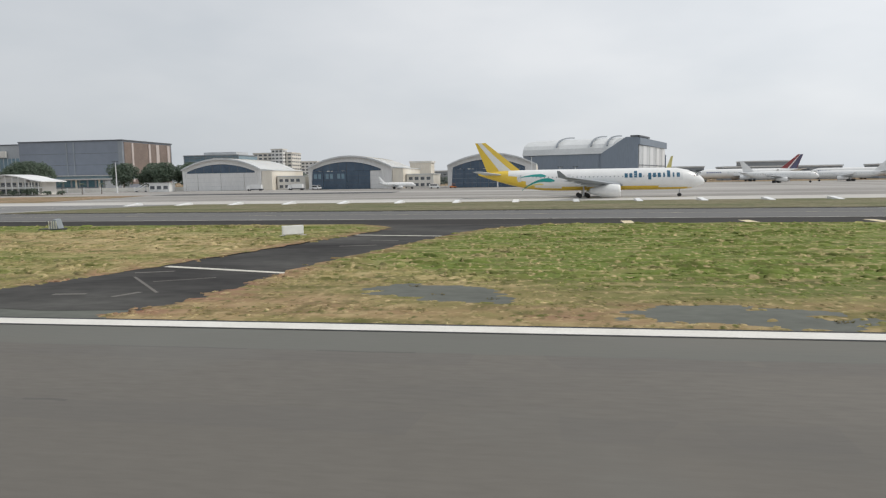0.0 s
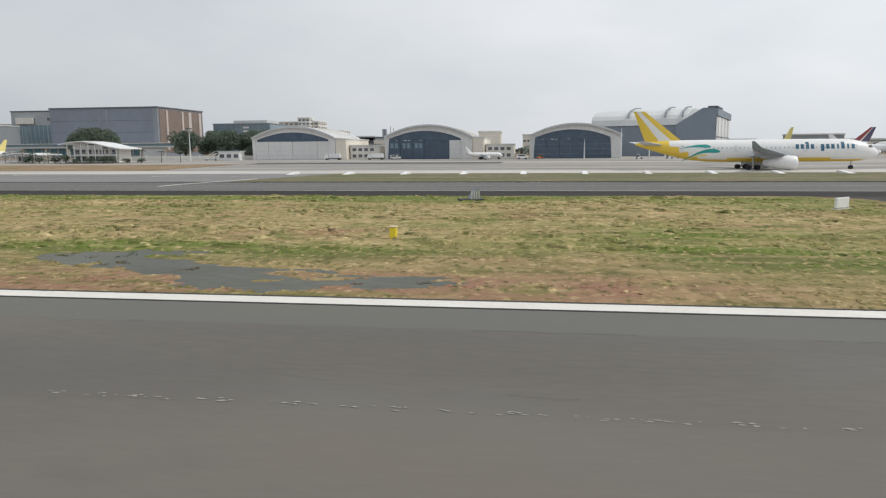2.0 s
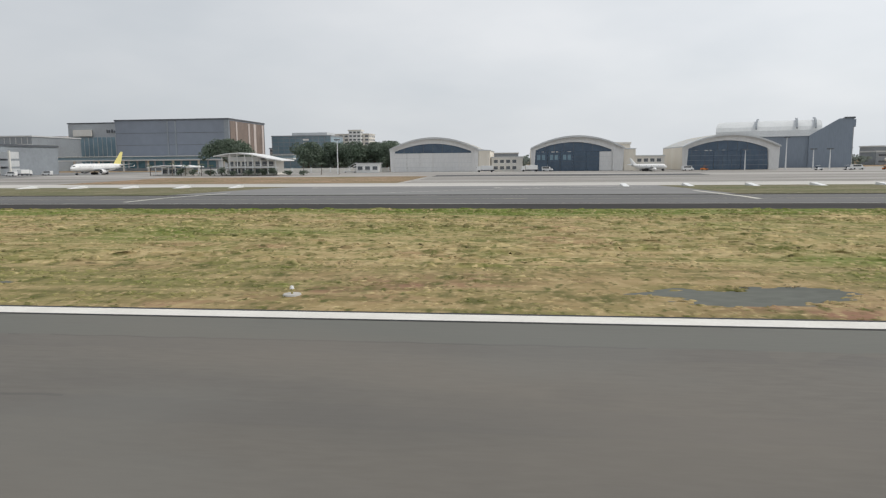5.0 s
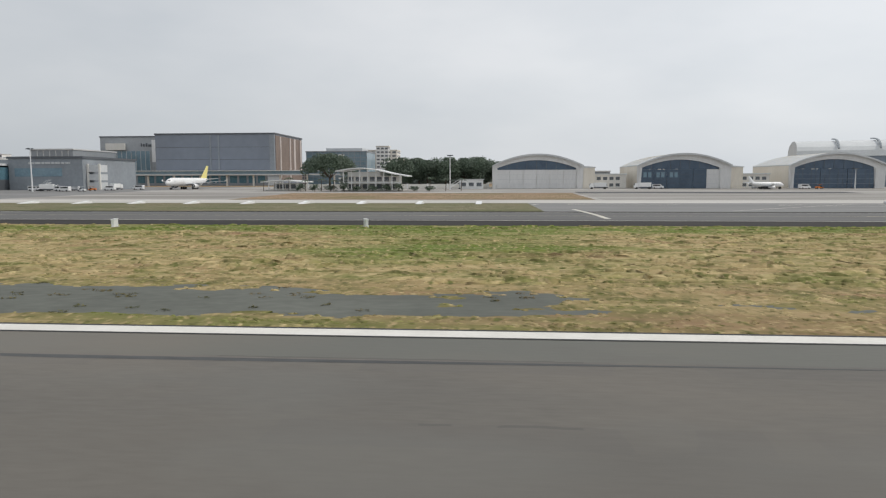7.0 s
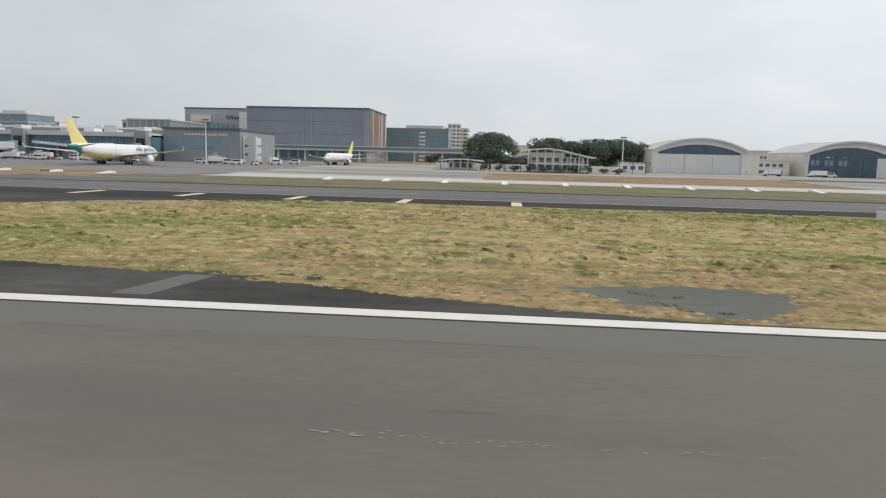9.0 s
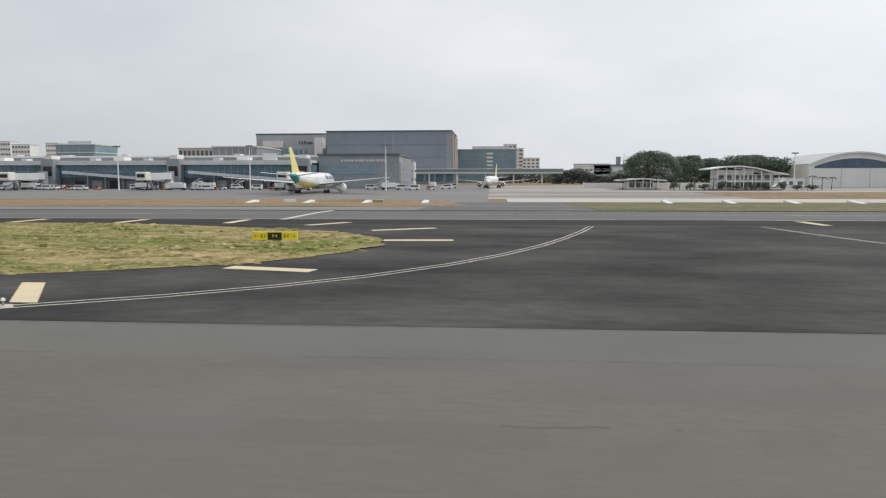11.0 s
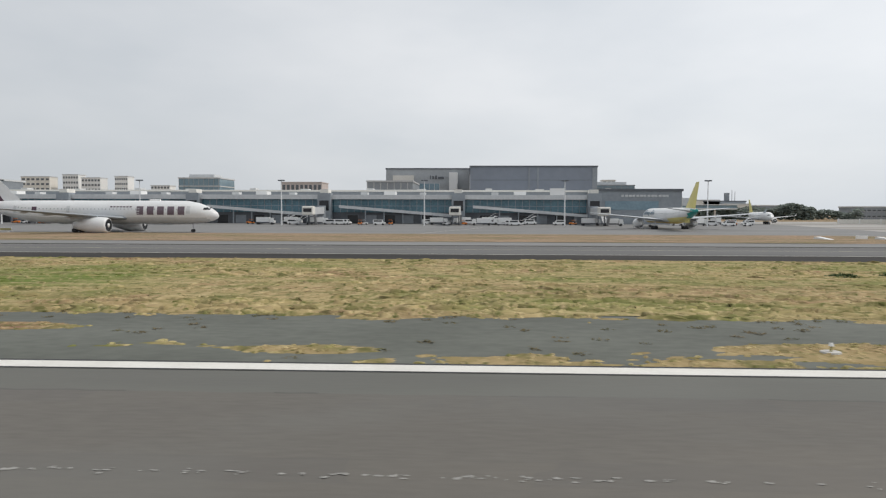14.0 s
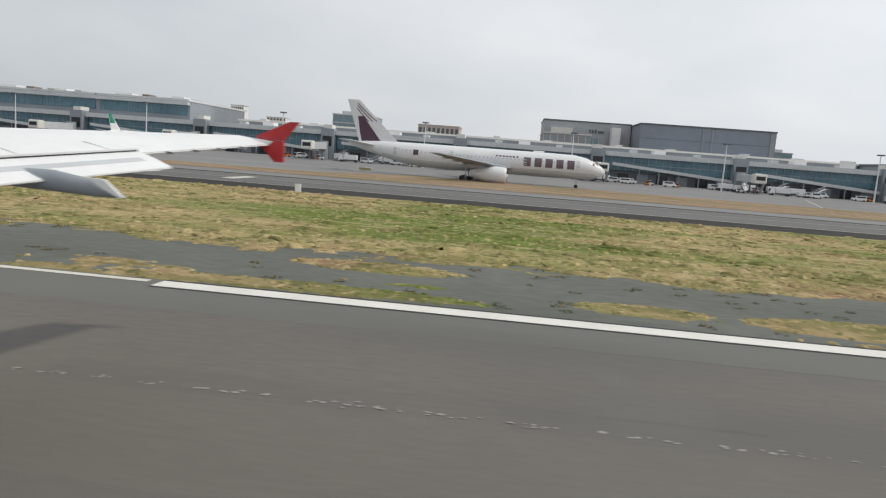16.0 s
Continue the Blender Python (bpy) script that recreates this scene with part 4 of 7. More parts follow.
def guidance_sign(x, y, panels, w_each, h, rz, label, casing, edge_mat=None):
    """Boxed airfield sign on low legs; panels: (text, face colour, letter colour)."""
    total = w_each * len(panels)
    t = thing("airfield_sign", label, "sign", (x, y, gz(y) + 0.02), rz)
    part("casing", boxes((-total / 2 - 0.06, total / 2 + 0.06, -0.08, 0.08, 0.12, 0.12 + h + 0.08), bevel=0.02), M[casing], t)
    part("base_slab", boxes((-total / 2 - 0.2, total / 2 + 0.2, -0.3, 0.3, -0.04, 0.05)), M["concrete"], t)
    for sx in (-total / 2 + 0.15, total / 2 - 0.15):
        part("leg", tube(bmesh.new(), (sx, 0, 0.04), (sx, 0, 0.14), 0.04), M["alloy"], t)
    for i, (txt, face, ink) in enumerate(panels):
        cx = -total / 2 + w_each * (i + 0.5)
        f = part("face", boxes((cx - w_each / 2 + 0.02, cx + w_each / 2 - 0.02, -0.105, -0.081, 0.16, 0.12 + h + 0.03)), M[face], t)
        if txt:
            flat_text(txt, min(h * 0.62, w_each * 1.35 / len(txt)), M[ink], t, pose(cx, -0.108, 0.12 + h / 2 + 0.04, 90, 0, 0))
    return t


guidance_sign(-225.3, 33.3, [("F4\u2192", "sign_yellow", "black")], 1.35, 0.72, 52, "yellow boxed exit sign with black lettering and arrow in the grass", "white")
guidance_sign(-541.2, 33.8, [("F3\u2192", "sign_yellow", "black")], 1.25, 0.86, 66, "yellow boxed exit sign with black lettering standing in green grass", "white")
guidance_sign(-404.2, 34.3, [("F4", "dull_yellow", "black")], 0.92, 0.88, -40, "weathered dull yellow exit sign standing in the grass", "dull_yellow")
guidance_sign(-349.2, 47.8, [("\u2190 B3", "sign_yellow", "black"), ("F4", "black", "sign_yellow"), ("B4 \u2192", "sign_yellow", "black")], 1.05, 0.55, 4, "long yellow and black taxiway direction sign in the grass", "sign_yellow")
guidance_sign(-21.3, 53.8, [("", "white", "white")], 1.75, 0.66, 42, "blank white back of an airfield sign in the grass", "white")
for x, y, w, lab in ((-380, 153, 2.6, "blank white airfield sign in the dry strip"), (-358, 144, 2.2, "dull pale airfield sign in the dry strip"), (-606, 198, 3.6, "pale airfield sign beside the apron")):
    guidance_sign(x, y, [("", "white" if "white" in lab else "dull_yellow", "black")], w, 0.6, 5, lab, "white")


def marker_box(x, y, h=0.75, w=0.6, rz=0):
    t = thing("marker_box", "weathered white concrete marker box on a low slab", "marker", (x, y, gz(y) + 0.04), rz, "marker boxes")
    part("body", boxes((-w / 2, w / 2, -0.14, 0.14, 0.05, h), bevel=0.04), M["white"], t)
    part("slab", boxes((-w / 2 - 0.1, w / 2 + 0.1, -0.26, 0.26, -0.05, 0.06)), M["concrete"], t)
    part("cap", boxes((-w / 2 - 0.03, w / 2 + 0.03, -0.17, 0.17, h, h + 0.06)), M["white"], t)
    return t


for x, y, w, rz in ((-197.4, 64.1, 1.5, -72), (-222.0, 63.1, 1.7, -72), (-583.6, 66.2, 0.6, 10)):
    marker_box(x, y, w=w, rz=rz)


def edge_light(x, y):
    t = thing("runway_edge_light", "small runway edge light on a pale concrete pad", "light", (x, y, 0.0), 0, "runway edge lights")
    bm = bmesh.new()
    tube(bm, (0, 0, -0.04), (0, 0, 0.06), 0.34, 0.31, 14)
    part("pad", bm, M["concrete"], t)
    bm = bmesh.new()
    tube(bm, (0, 0, 0.05), (0, 0, 0.24), 0.04)
    part("stem", bm, M["dull_yellow"], t)
    bm = bmesh.new()
    tube(bm, (0, 0, 0.24), (0, 0, 0.34), 0.085, 0.05, 12)
    part("lens", bm, M["white"], t)


for x in (-72.1, -130, -213.9, -405.8, -453.6, -501.4, -546.8, -351.0, -596):
    edge_light(x, 22.7)

ybox = thing("cable_marker", "squat yellow cable marker post in the grass", "marker", (-50.9, 34.3, gz(34.3) + 0.02))
part("post", boxes((-0.18, 0.18, -0.17, 0.17, -0.05, 0.60), bevel=0.04), M["sign_yellow"], ybox)
part("cap", boxes((-0.21, 0.21, -0.20, 0.20, 0.60, 0.67), bevel=0.02), M["yellow_paint"], ybox)

heap = thing("cable_pit", "broken concrete cable pit with a tilted slab", "pit", (-49.6, 61.1, gz(61.1) + 0.05), 18)
part("slab", boxes((-1.1, 1.1, -0.7, 0.7, -0.08, 0.15), bevel=0.03), M["dark_asphalt"], heap)
bm = prism(bmesh.new(), [(-0.2, 0.1), (0.8, 0.1), (0.55, 1.05), (0.35, 1.1)], "y", -0.7, 0.7)
part("tilted_lid", bm, M["grey_wall"], heap)
for i in range(4):
    part("rib", boxes((-0.12 + 0.22 * i, -0.04 + 0.22 * i, -0.74, -0.70, 0.15, 0.9)), M["pale_paint"], heap)


# ---- hangars ----
def arch(u, half, z_side, rise):
    return z_side + rise * (1 - (u / half) ** 2)


def hangar(cx, y, style, label, annex_to):
    half, depth = 21.6, 46
    t = thing("hangar", label, "hangar", (cx, y, 0), 0, "arched hangars")
    us = [half * (-1 + 2 * i / 24) for i in range(25)]
    top = [(u, arch(u, half, 11.0, 5.5)) for u in us]
    bm = prism(bmesh.new(), top + [(u, z - 0.5) for u, z in reversed(top)], "y", -1.2, depth)
    part("roof", bm, M["roof_grey"], t, "pale arched sheet roof")
    edge = [(u, z + 0.05) for u, z in top] + [(u, z - 0.75) for u, z in reversed(top)]
    part("roof_edge", prism(bmesh.new(), edge, "y", -1.5, -1.2), M["fascia"], t, "pale grey arched roof edge")
    for k in range(1, 9):
        rib = [(u, z + 0.02) for u, z in top] + [(u, z + 0.12) for u, z in reversed(top)]
        part("roof_seam", prism(bmesh.new(), rib, "y", k * 5.0, k * 5.0 + 0.25), M["cream"], t)
    hw, off = {"white": (18.6, -0.5), "half": (17.6, -1.7), "glass": (17.6, -1.4)}[style]
    ins = [(hw * (-1 + 2 * i / 18)) for i in range(19)]
    inner = [(off + u, arch(u, hw, 9.8, 3.7)) for u in ins]
    out = [(u, z - 0.5) for u, z in top]
    frame_outline = [(-half + 0.3, 0), (-half, 10.6)] + out[1:-1] + [(half, 10.6), (half - 0.3, 0), (off + hw + 0.6, 0)] + inner[::-1] + [(off - hw - 0.6, 0)]
    bm = bmesh.new()
    lo = [bm.verts.new((u, 0, z)) for u, z in frame_outline]
    e = [bm.edges.new((lo[i], lo[(i + 1) % len(lo)])) for i in range(len(lo))]
    bmesh.ops.triangle_fill(bm, edges=e, use_beauty=True)
    ext = bmesh.ops.extrude_face_region(bm, geom=bm.faces[:])
    for v in ext["geom"]:
        if isinstance(v, bmesh.types.BMVert):
            v.co.y = 0.9
    bmesh.ops.recalc_face_normals(bm, faces=bm.faces[:])
    part("front_frame", bm, M["hangar_front"], t, "whitewashed arched front frame")
    lun = inner + [(off + hw, 9.0), (off - hw, 9.0)]
    part("lunette", prism(bmesh.new(), lun, "y", 0.55, 0.7), M["blue_shade"], t, "dark arched window over the doors")
    for i in range(1, 8):
        u = -hw + 2 * hw * i / 8
        part("mullion", boxes((off + u - 0.08, off + u + 0.08, 0.45, 0.56, 9.0, arch(u, hw, 9.8, 3.7) - 0.05)), M["steel_dark"], t)
    n = 6
    for i in range(n):
        a, b = off - hw - 0.5 + (2 * hw + 1.0) * i / n, off - hw - 0.5 + (2 * hw + 1.0) * (i + 1) / n
        light = style == "white" or (style == "half" and i == n - 1)
        d = 0.10 + 0.16 * (i % 2)
        leaf = part("door_leaf", boxes((a + 0.04, b - 0.04, d, d + 0.15, 0.05, 8.95)), M["hangar_front" if light else ("blue_shade" if style == "glass" else "deep_navy")], t, "" if light else ("dark glazed door leaf" if style == "glass" else "dark navy door leaf"))
        for k in range(1, 4):
            part("rail", boxes((a + 0.1, b - 0.1, d - 0.05, d, 2.2 * k - 0.06, 2.2 * k + 0.06)), M["fascia" if light else ("grey_wall" if style == "glass" else "steel_dark")], leaf)
        if style == "half" and i in (0, 1, 2):
            for x in (a + 1.2, a + 3.4):
                part("window", boxes((x, x + 1.5, d - 0.06, d - 0.02, 5.2, 7.6)), M["blue_glass"], leaf, "pale translucent window")
        if style == "glass":
            for k in (1, 2):
                part("mullion", boxes((a + 2.0 * k - 0.07, a + 2.0 * k + 0.07, d - 0.05, d, 0.3, 8.9)), M["steel_dark"], leaf)
    if style != "white":
        for i, x in enumerate((3.2, 7.4, 9.6, 15.0)):
            x += off - hw
            part("lamp_box", boxes((x, x + 0.8 + 0.6 * (i % 2), 0.25, 0.4, 8.8, 9.15)), M["offwhite"], t, "small pale lamp box over the doors")
    # slanting buttress on each side of the doors, and the low side aisle
    for s in (-1, 1):
        x = off + s * (hw + 0.55)
        part("door_buttress", prism(bmesh.new(), [(x, 0), (x + s * 1.5, 0), (x + s * 0.25, 9.6), (x, 9.6)], "y", -0.5, 0.0), M["hangar_front"], t)
    if annex_to:
        part("side_aisle", boxes((half + 0.02, half + 5.4, 0.6, depth - 1, 0, 9.9)), M["cream"], t, "cream flat-roofed side aisle")
        part("aisle_roof", prism(bmesh.new(), [(half + 0.02, 9.9), (half + 5.8, 9.9), (half + 5.8, 10.2), (half + 0.02, 10.7)], "y", 0.3, depth - 0.6), M["roof_grey"], t)
    for s in (-1, 1):
        part("side_wall", boxes((s * half - 0.4 if s > 0 else -half, s * half if s > 0 else -half + 0.4, 0.9, depth, 0, 10.6)), M["cream"], t)
    part("back_wall", boxes((-half + 0.4, half - 0.4, depth - 0.4, depth, 0, 10.6)), M["cream"], t)
    bm = prism(bmesh.new(), [(u, z - 0.5) for u, z in top] + [(half, 10.6), (-half, 10.6)], "y", depth - 0.4, depth - 0.1)
    part("back_gable", bm, M["cream"], t)
    # low workshop wing beside the hall
    if annex_to:
        a0, a1 = half + 5.9, half + annex_to
        an = thing("workshop", "two-storey cream workshop between the hangars", "building", (cx, y + 6, 0), 0, "workshops")
        part("wall", boxes((a0, a1, 0, 22, 0, 6.6)), M["offwhite"], an)
        part("roof", boxes((a0 - 0.1, a1 + 0.3, -0.5, 22.5, 6.6, 7.1)), M["roof_grey"], an)
        k = 0
        x = a0 + 1.2
        while x < a1 - 2.4:
            for z in (0.9, 4.0):
                wdw = part("window", boxes((x, x + 1.9, -0.05, 0.02, z, z + 1.5)), M["far_glass"], an)
                part("sill", boxes((x - 0.1, x + 2.0, -0.16, -0.02, z - 0.14, z)), M["white"], wdw)
            x += 3.0
    return t


hangar(-166.1, 328, "white", "arched maintenance hangar with closed white doors", 21.0)
hangar(-98.0, 328, "half", "arched hangar with navy doors and small pale windows", 19.5)
hangar(-27.7, 331, "glass", "arched hangar with dark glazed front", 0)


def big_hangar():
    t = thing("wide_hangar", "large blue-grey hangar with curved pale roof and tall tail dock", "hangar", (-15, 405, 0), -19)
    w, d = 66.5, 85
    H = 17.5
    part("wall", boxes((0, w, 0, 0.6, 0, H), (0, 0.6, 0.6, d, 0, H), (0.6, w, d - 0.6, d, 0, H)), M["big_hangar"], t)
    prof = [(d / 2 * (1 - math.cos(a)), H + 9.6 * math.sin(a) ** 0.6) for a in np.linspace(0.12, math.pi - 0.12, 15)]
    part("roof", prism(bmesh.new(), [(-0.8, H - 0.6)] + prof + [(d, H)], "x", -0.3, w - 14), M["roof_grey"], t, "pale curved sheet roof")
    for x in (20, 40, 49):
        rib = [(y - 0.3, z + 0.7) for y, z in prof[:7]] + [(y - 0.3, z + 1.4) for y, z in reversed(prof[:7])]
        part("roof_rib", prism(bmesh.new(), rib, "x", x, x + 0.9), M["grey_wall"], t)
    part("tail_dock", prism(bmesh.new(), [(w - 20, 17.0), (w - 6.5, 25.5), (w, 25.5), (w, 0), (w - 20, 0)], "y", -1.2, 26), M["big_hangar"], t)
    part("dock_roof", boxes((w - 4, w + 0.8, -1.6, 27, 25.5, 26.3)), M["steel_dark"], t)
    for i in range(8):
        leaf = part("door_leaf", boxes((w + 0.2 + 0.2 * (i % 2), w + 0.5 + 0.2 * (i % 2), i * 9.6, i * 9.6 + 9.4, 0, 21)), M["silver" if i % 2 else "fascia"], t)
        part("rail", boxes((w + 0.5 + 0.2 * (i % 2), w + 0.7 + 0.2 * (i % 2), i * 9.6, i * 9.6 + 9.4, 10, 10.4)), M["steel_dark"], leaf)
    part("header", boxes((w, w + 1.2, -1.2, 80, 21.2, 25)), M["big_hangar"], t)
    for i in range(9):
        part("wall_seam", boxes((i * 6 + 3, i * 6 + 3.2, -0.08, 0, 0, 17)), M["big_hangar"], t)


big_hangar()


# ---- buildings behind the field ----
def slab_building(name, label, x0, x1, y0, y1, h, wall, roof="fascia", z0=0.0, floors=0, bays=0, glass="far_glass", band_h=1.5, side_bays=0, category="building", parapet=1.0):
    """A block with storeys: walls, roof slab and, where they show, windows with sills on the front and the sunny side."""
    t = thing(name, label, category, ((x0 + x1) / 2, y0, z0))
    hx, d = (x1 - x0) / 2, y1 - y0
    part("wall", boxes((-hx, hx, 0, d, 0, h)), M[wall], t)
    part("roof", boxes((-hx - 0.5, hx + 0.5, -0.5, d + 0.5, h, h + parapet)), M[roof], t)
    for f in range(floors):
        z = h * (f + 0.32) / floors
        for b in range(bays):
            a = -hx + 2 * hx * (b + 0.18) / bays
            e = -hx + 2 * hx * (b + 0.82) / bays
            w = part("window", boxes((a, e, -0.1, 0.05, z, z + band_h)), M[glass], t)
            part("sill", boxes((a - 0.1, e + 0.1, -0.3, -0.05, z - 0.25, z)), M["fascia"], w)
        for b in range(side_bays):
            a, e = d * (b + 0.2) / side_bays, d * (b + 0.8) / side_bays
            part("window", boxes((hx - 0.05, hx + 0.1, a, e, z, z + band_h)), M[glass], t)
    return t


def mall():
    t = slab_building("mall_block", "tall windowless slate-grey mall block with brown lit side", -468, -367, 546, 624, 41.4, "slate_wall", "steel_dark", parapet=1.2)
    part("side_cladding", boxes((50.5, 50.9, 2, 76, 4, 40.5)), M["brown_wall"], t, "brown side cladding")
    for y, w in ((12, 2.5), (38, 3), (50, 5), (69, 4)):
        part("side_fin", boxes((50.9, 51.6, y, y + w, 12 if w > 3 else 6, 40)), M["pink_wall"], t, "pale vertical strip")
    for x in (-4, 3):
        part("front_seam", boxes((x, x + 1.2, -0.5, 0, 0, 41)), M["grey_wall"], t)
    part("corner_fin", boxes((46.5, 50.5, -0.6, 0, 0, 41)), M["grey_wall"], t)
    for z in (10, 21, 31):
        part("panel_joint", boxes((-50.3, 46, -0.12, 0, z, z + 0.25)), M["steel_dark"], t)
    part("podium", boxes((-50, 56, -34, -0.6, 0, 9)), M["grey_wall"], t)
    part("canopy", boxes((-52, 58, -38, -1, 9, 10.2)), M["fascia"], t)
    for i in range(14):
        part("podium_window", boxes((-48 + 7.4 * i, -42.4 + 7.4 * i, -34.15, -34, 2, 7.5)), M["teal_glass"], t)
    u = slab_building("mall_wing", "grey glazed wing of the mall with roof rail", -541, -468.6, 588, 650, 42.4, "pale_clad", "steel_dark")
    part("glass_front", boxes((-34, 10, -0.4, 0, 4, 30)), M["blue_glass"], u, "blue glass front")
    for i in range(11):
        part("mullion", boxes((-34 + 4.4 * i, -33.6 + 4.4 * i, -0.7, -0.4, 4, 30)), M["fascia"], u)
    part("sign_box", boxes((-30, -12, -2.5, -0.5, 31, 37)), M["offwhite"], u, "blank pale sign box")
    part("roof_box", boxes((19, 26, -14, -2, 20, 39)), M["white"], u, "white stair box")
    for x, w, z in ((2, 1, 37), (4, 1.5, 36.5), (6.5, 1.5, 37), (9, 5, 36)):
        part("logo_bar", boxes((x, x + w, -0.7, -0.4, 34, z)), M["steel_dark"], u)
    v = slab_building("glass_block", "lower teal glass block before the mall", -544, -510, 500, 560, 27.5, "grey_wall", "fascia")
    for z in (7, 14, 21):
        part("floor_band", boxes((-17.2, 17.2, -0.3, 0, z, z + 0.9)), M["fascia"], v)
    for i in range(7):
        part("mullion", boxes((-16.9 + 5 * i, -16.5 + 5 * i, -0.25, 0, 0, 27)), M["fascia"], v)


mall()


def office():
    t = slab_building("glass_office", "blue glass office block with white window column", -372, -312, 655, 700, 31, "blue_glass", "grey_wall")
    for i in range(11):
        part("mullion", boxes((-29.6 + 5.9 * i, -29.2 + 5.9 * i, -0.3, 0, 0, 31)), M["grey_wall"], t)
    for f in range(8):
        part("floor_band", boxes((-30.2, 30.2, -0.35, -0.02, 3.7 * f + 3, 3.7 * f + 3.5)), M["grey_wall"], t)
        part("white_window", boxes((2, 8, -0.5, -0.3, 3.7 * f + 1, 3.7 * f + 2.7)), M["white"], t)
    part("plant_room", boxes((-12, 24, 8, 36, 31, 35)), M["fascia"], t)


office()
slab_building("apartment_block", "white apartment block with dark windows", -348, -300, 770, 800, 37, "offwhite", "offwhite", floors=9, bays=8, side_bays=5, band_h=1.8)
slab_building("apartment_block", "white apartment block with stepped roof", -310, -280, 800, 830, 27, "white", "offwhite", floors=7, bays=6, side_bays=4, band_h=1.8)
slab_building("white_tower", "slim white apartment tower with window rows", -322, -308, 762, 776, 41, "white", "offwhite", floors=10, bays=3, side_bays=3, band_h=1.7)
slab_building("red_block", "small pinkish brick block", -388, -373, 690, 705, 20, "pink_wall", "grey_wall", floors=5, bays=4)
hall = slab_building("glass_hall", "long flat glass hall with pale roof edge", -722, -686, 583, 620, 34, "blue_glass", "fascia")
for z in (12, 19.5, 27):
    part("floor_band", boxes((-18.2, 18.2, -0.3, -0.02, z, z + 0.9), (18.02, 18.3, -0.3, 37, z, z + 0.9)), M["fascia"], hall)
for i in range(9):
    part("mullion", boxes((-18 + 4.4 * i, -17.7 + 4.4 * i, -0.4, -0.05, 0, 34)), M["pale_clad"], hall)
part("plant_room", boxes((-12, 10, 8, 28, 35, 38)), M["fascia"], hall)
slab_building("pink_block", "low pink stone block with tall windows", -664, -622, 698, 730, 35.5, "pink_wall", "pink_wall", floors=3, bays=9, band_h=6)
for x, w, h, y in ((-1080, 40, 52, 900), (-1025, 22, 55, 905), (-990, 26, 50, 890), (-955, 18, 53, 910), (-1150, 45, 46, 880), (-1230, 50, 58, 920), (-900, 26, 40, 900)):
    slab_building("far_apartment", "distant white apartment block", x, x + w, y, y + 18, h, "white" if w < 30 else "offwhite", "fascia", floors=8, bays=6, band_h=2.6)
for x, w, h, y in ((-250, 34, 18, 700), (-215, 26, 14, 690), (-170, 40, 13, 720), (-118, 36, 11, 640), (-60, 26, 16, 600), (60, 60, 10, 560), (125, 80, 9, 520), (220, 120, 9, 500), (160, 40, 14, 600)):
    slab_building("low_block", "low pale building behind the airfield", x, x + w, y, y + 22, h, "offwhite" if w % 4 else "grey_wall", "roof_grey", floors=2, bays=8, band_h=1.6)
slab_building("lone_tower", "small beige stair tower behind the hangars", -78, -66, 380, 392, 13.5, "cream", "offwhite", floors=0)

ctl = slab_building("fire_station", "low pale station with flat overhanging roof", -232, -190, 700, 730, 17, "grey_wall", "steel_dark", floors=2, bays=6, band_h=3)
part("mast", tube(bmesh.new(), (10, 8, 17), (10, 8, 29), 0.3), M["alloy"], ctl)
part("mast", tube(bmesh.new(), (13, 8, 17), (13, 8, 27.5), 0.3), M["alloy"], ctl)
part("chimney", boxes((2, 6, 4, 8, 17, 26)), M["grey_wall"], ctl)

walk_way = thing("elevated_walkway", "long pale elevated walkway on slim columns", "walkway", (-330, 470, 0))
part("deck", boxes((-150, 44, 0, 6, 7.6, 8.6)), M["fascia"], walk_way)
part("glazing", boxes((-150, 44, 0.4, 5.6, 8.6, 10.6)), M["blue_glass"], walk_way)
part("roof", boxes((-150.5, 44.5, -0.6, 6.6, 10.6, 11.0)), M["white"], walk_way)
for i in range(10):
    part("column", boxes((-146 + 19.5 * i, -145 + 19.5 * i, 2.5, 3.5, 0, 7.6)), M["offwhite"], walk_way)


# ---- terminal pier ----
PIER_Y, STEP = 289, 57.0


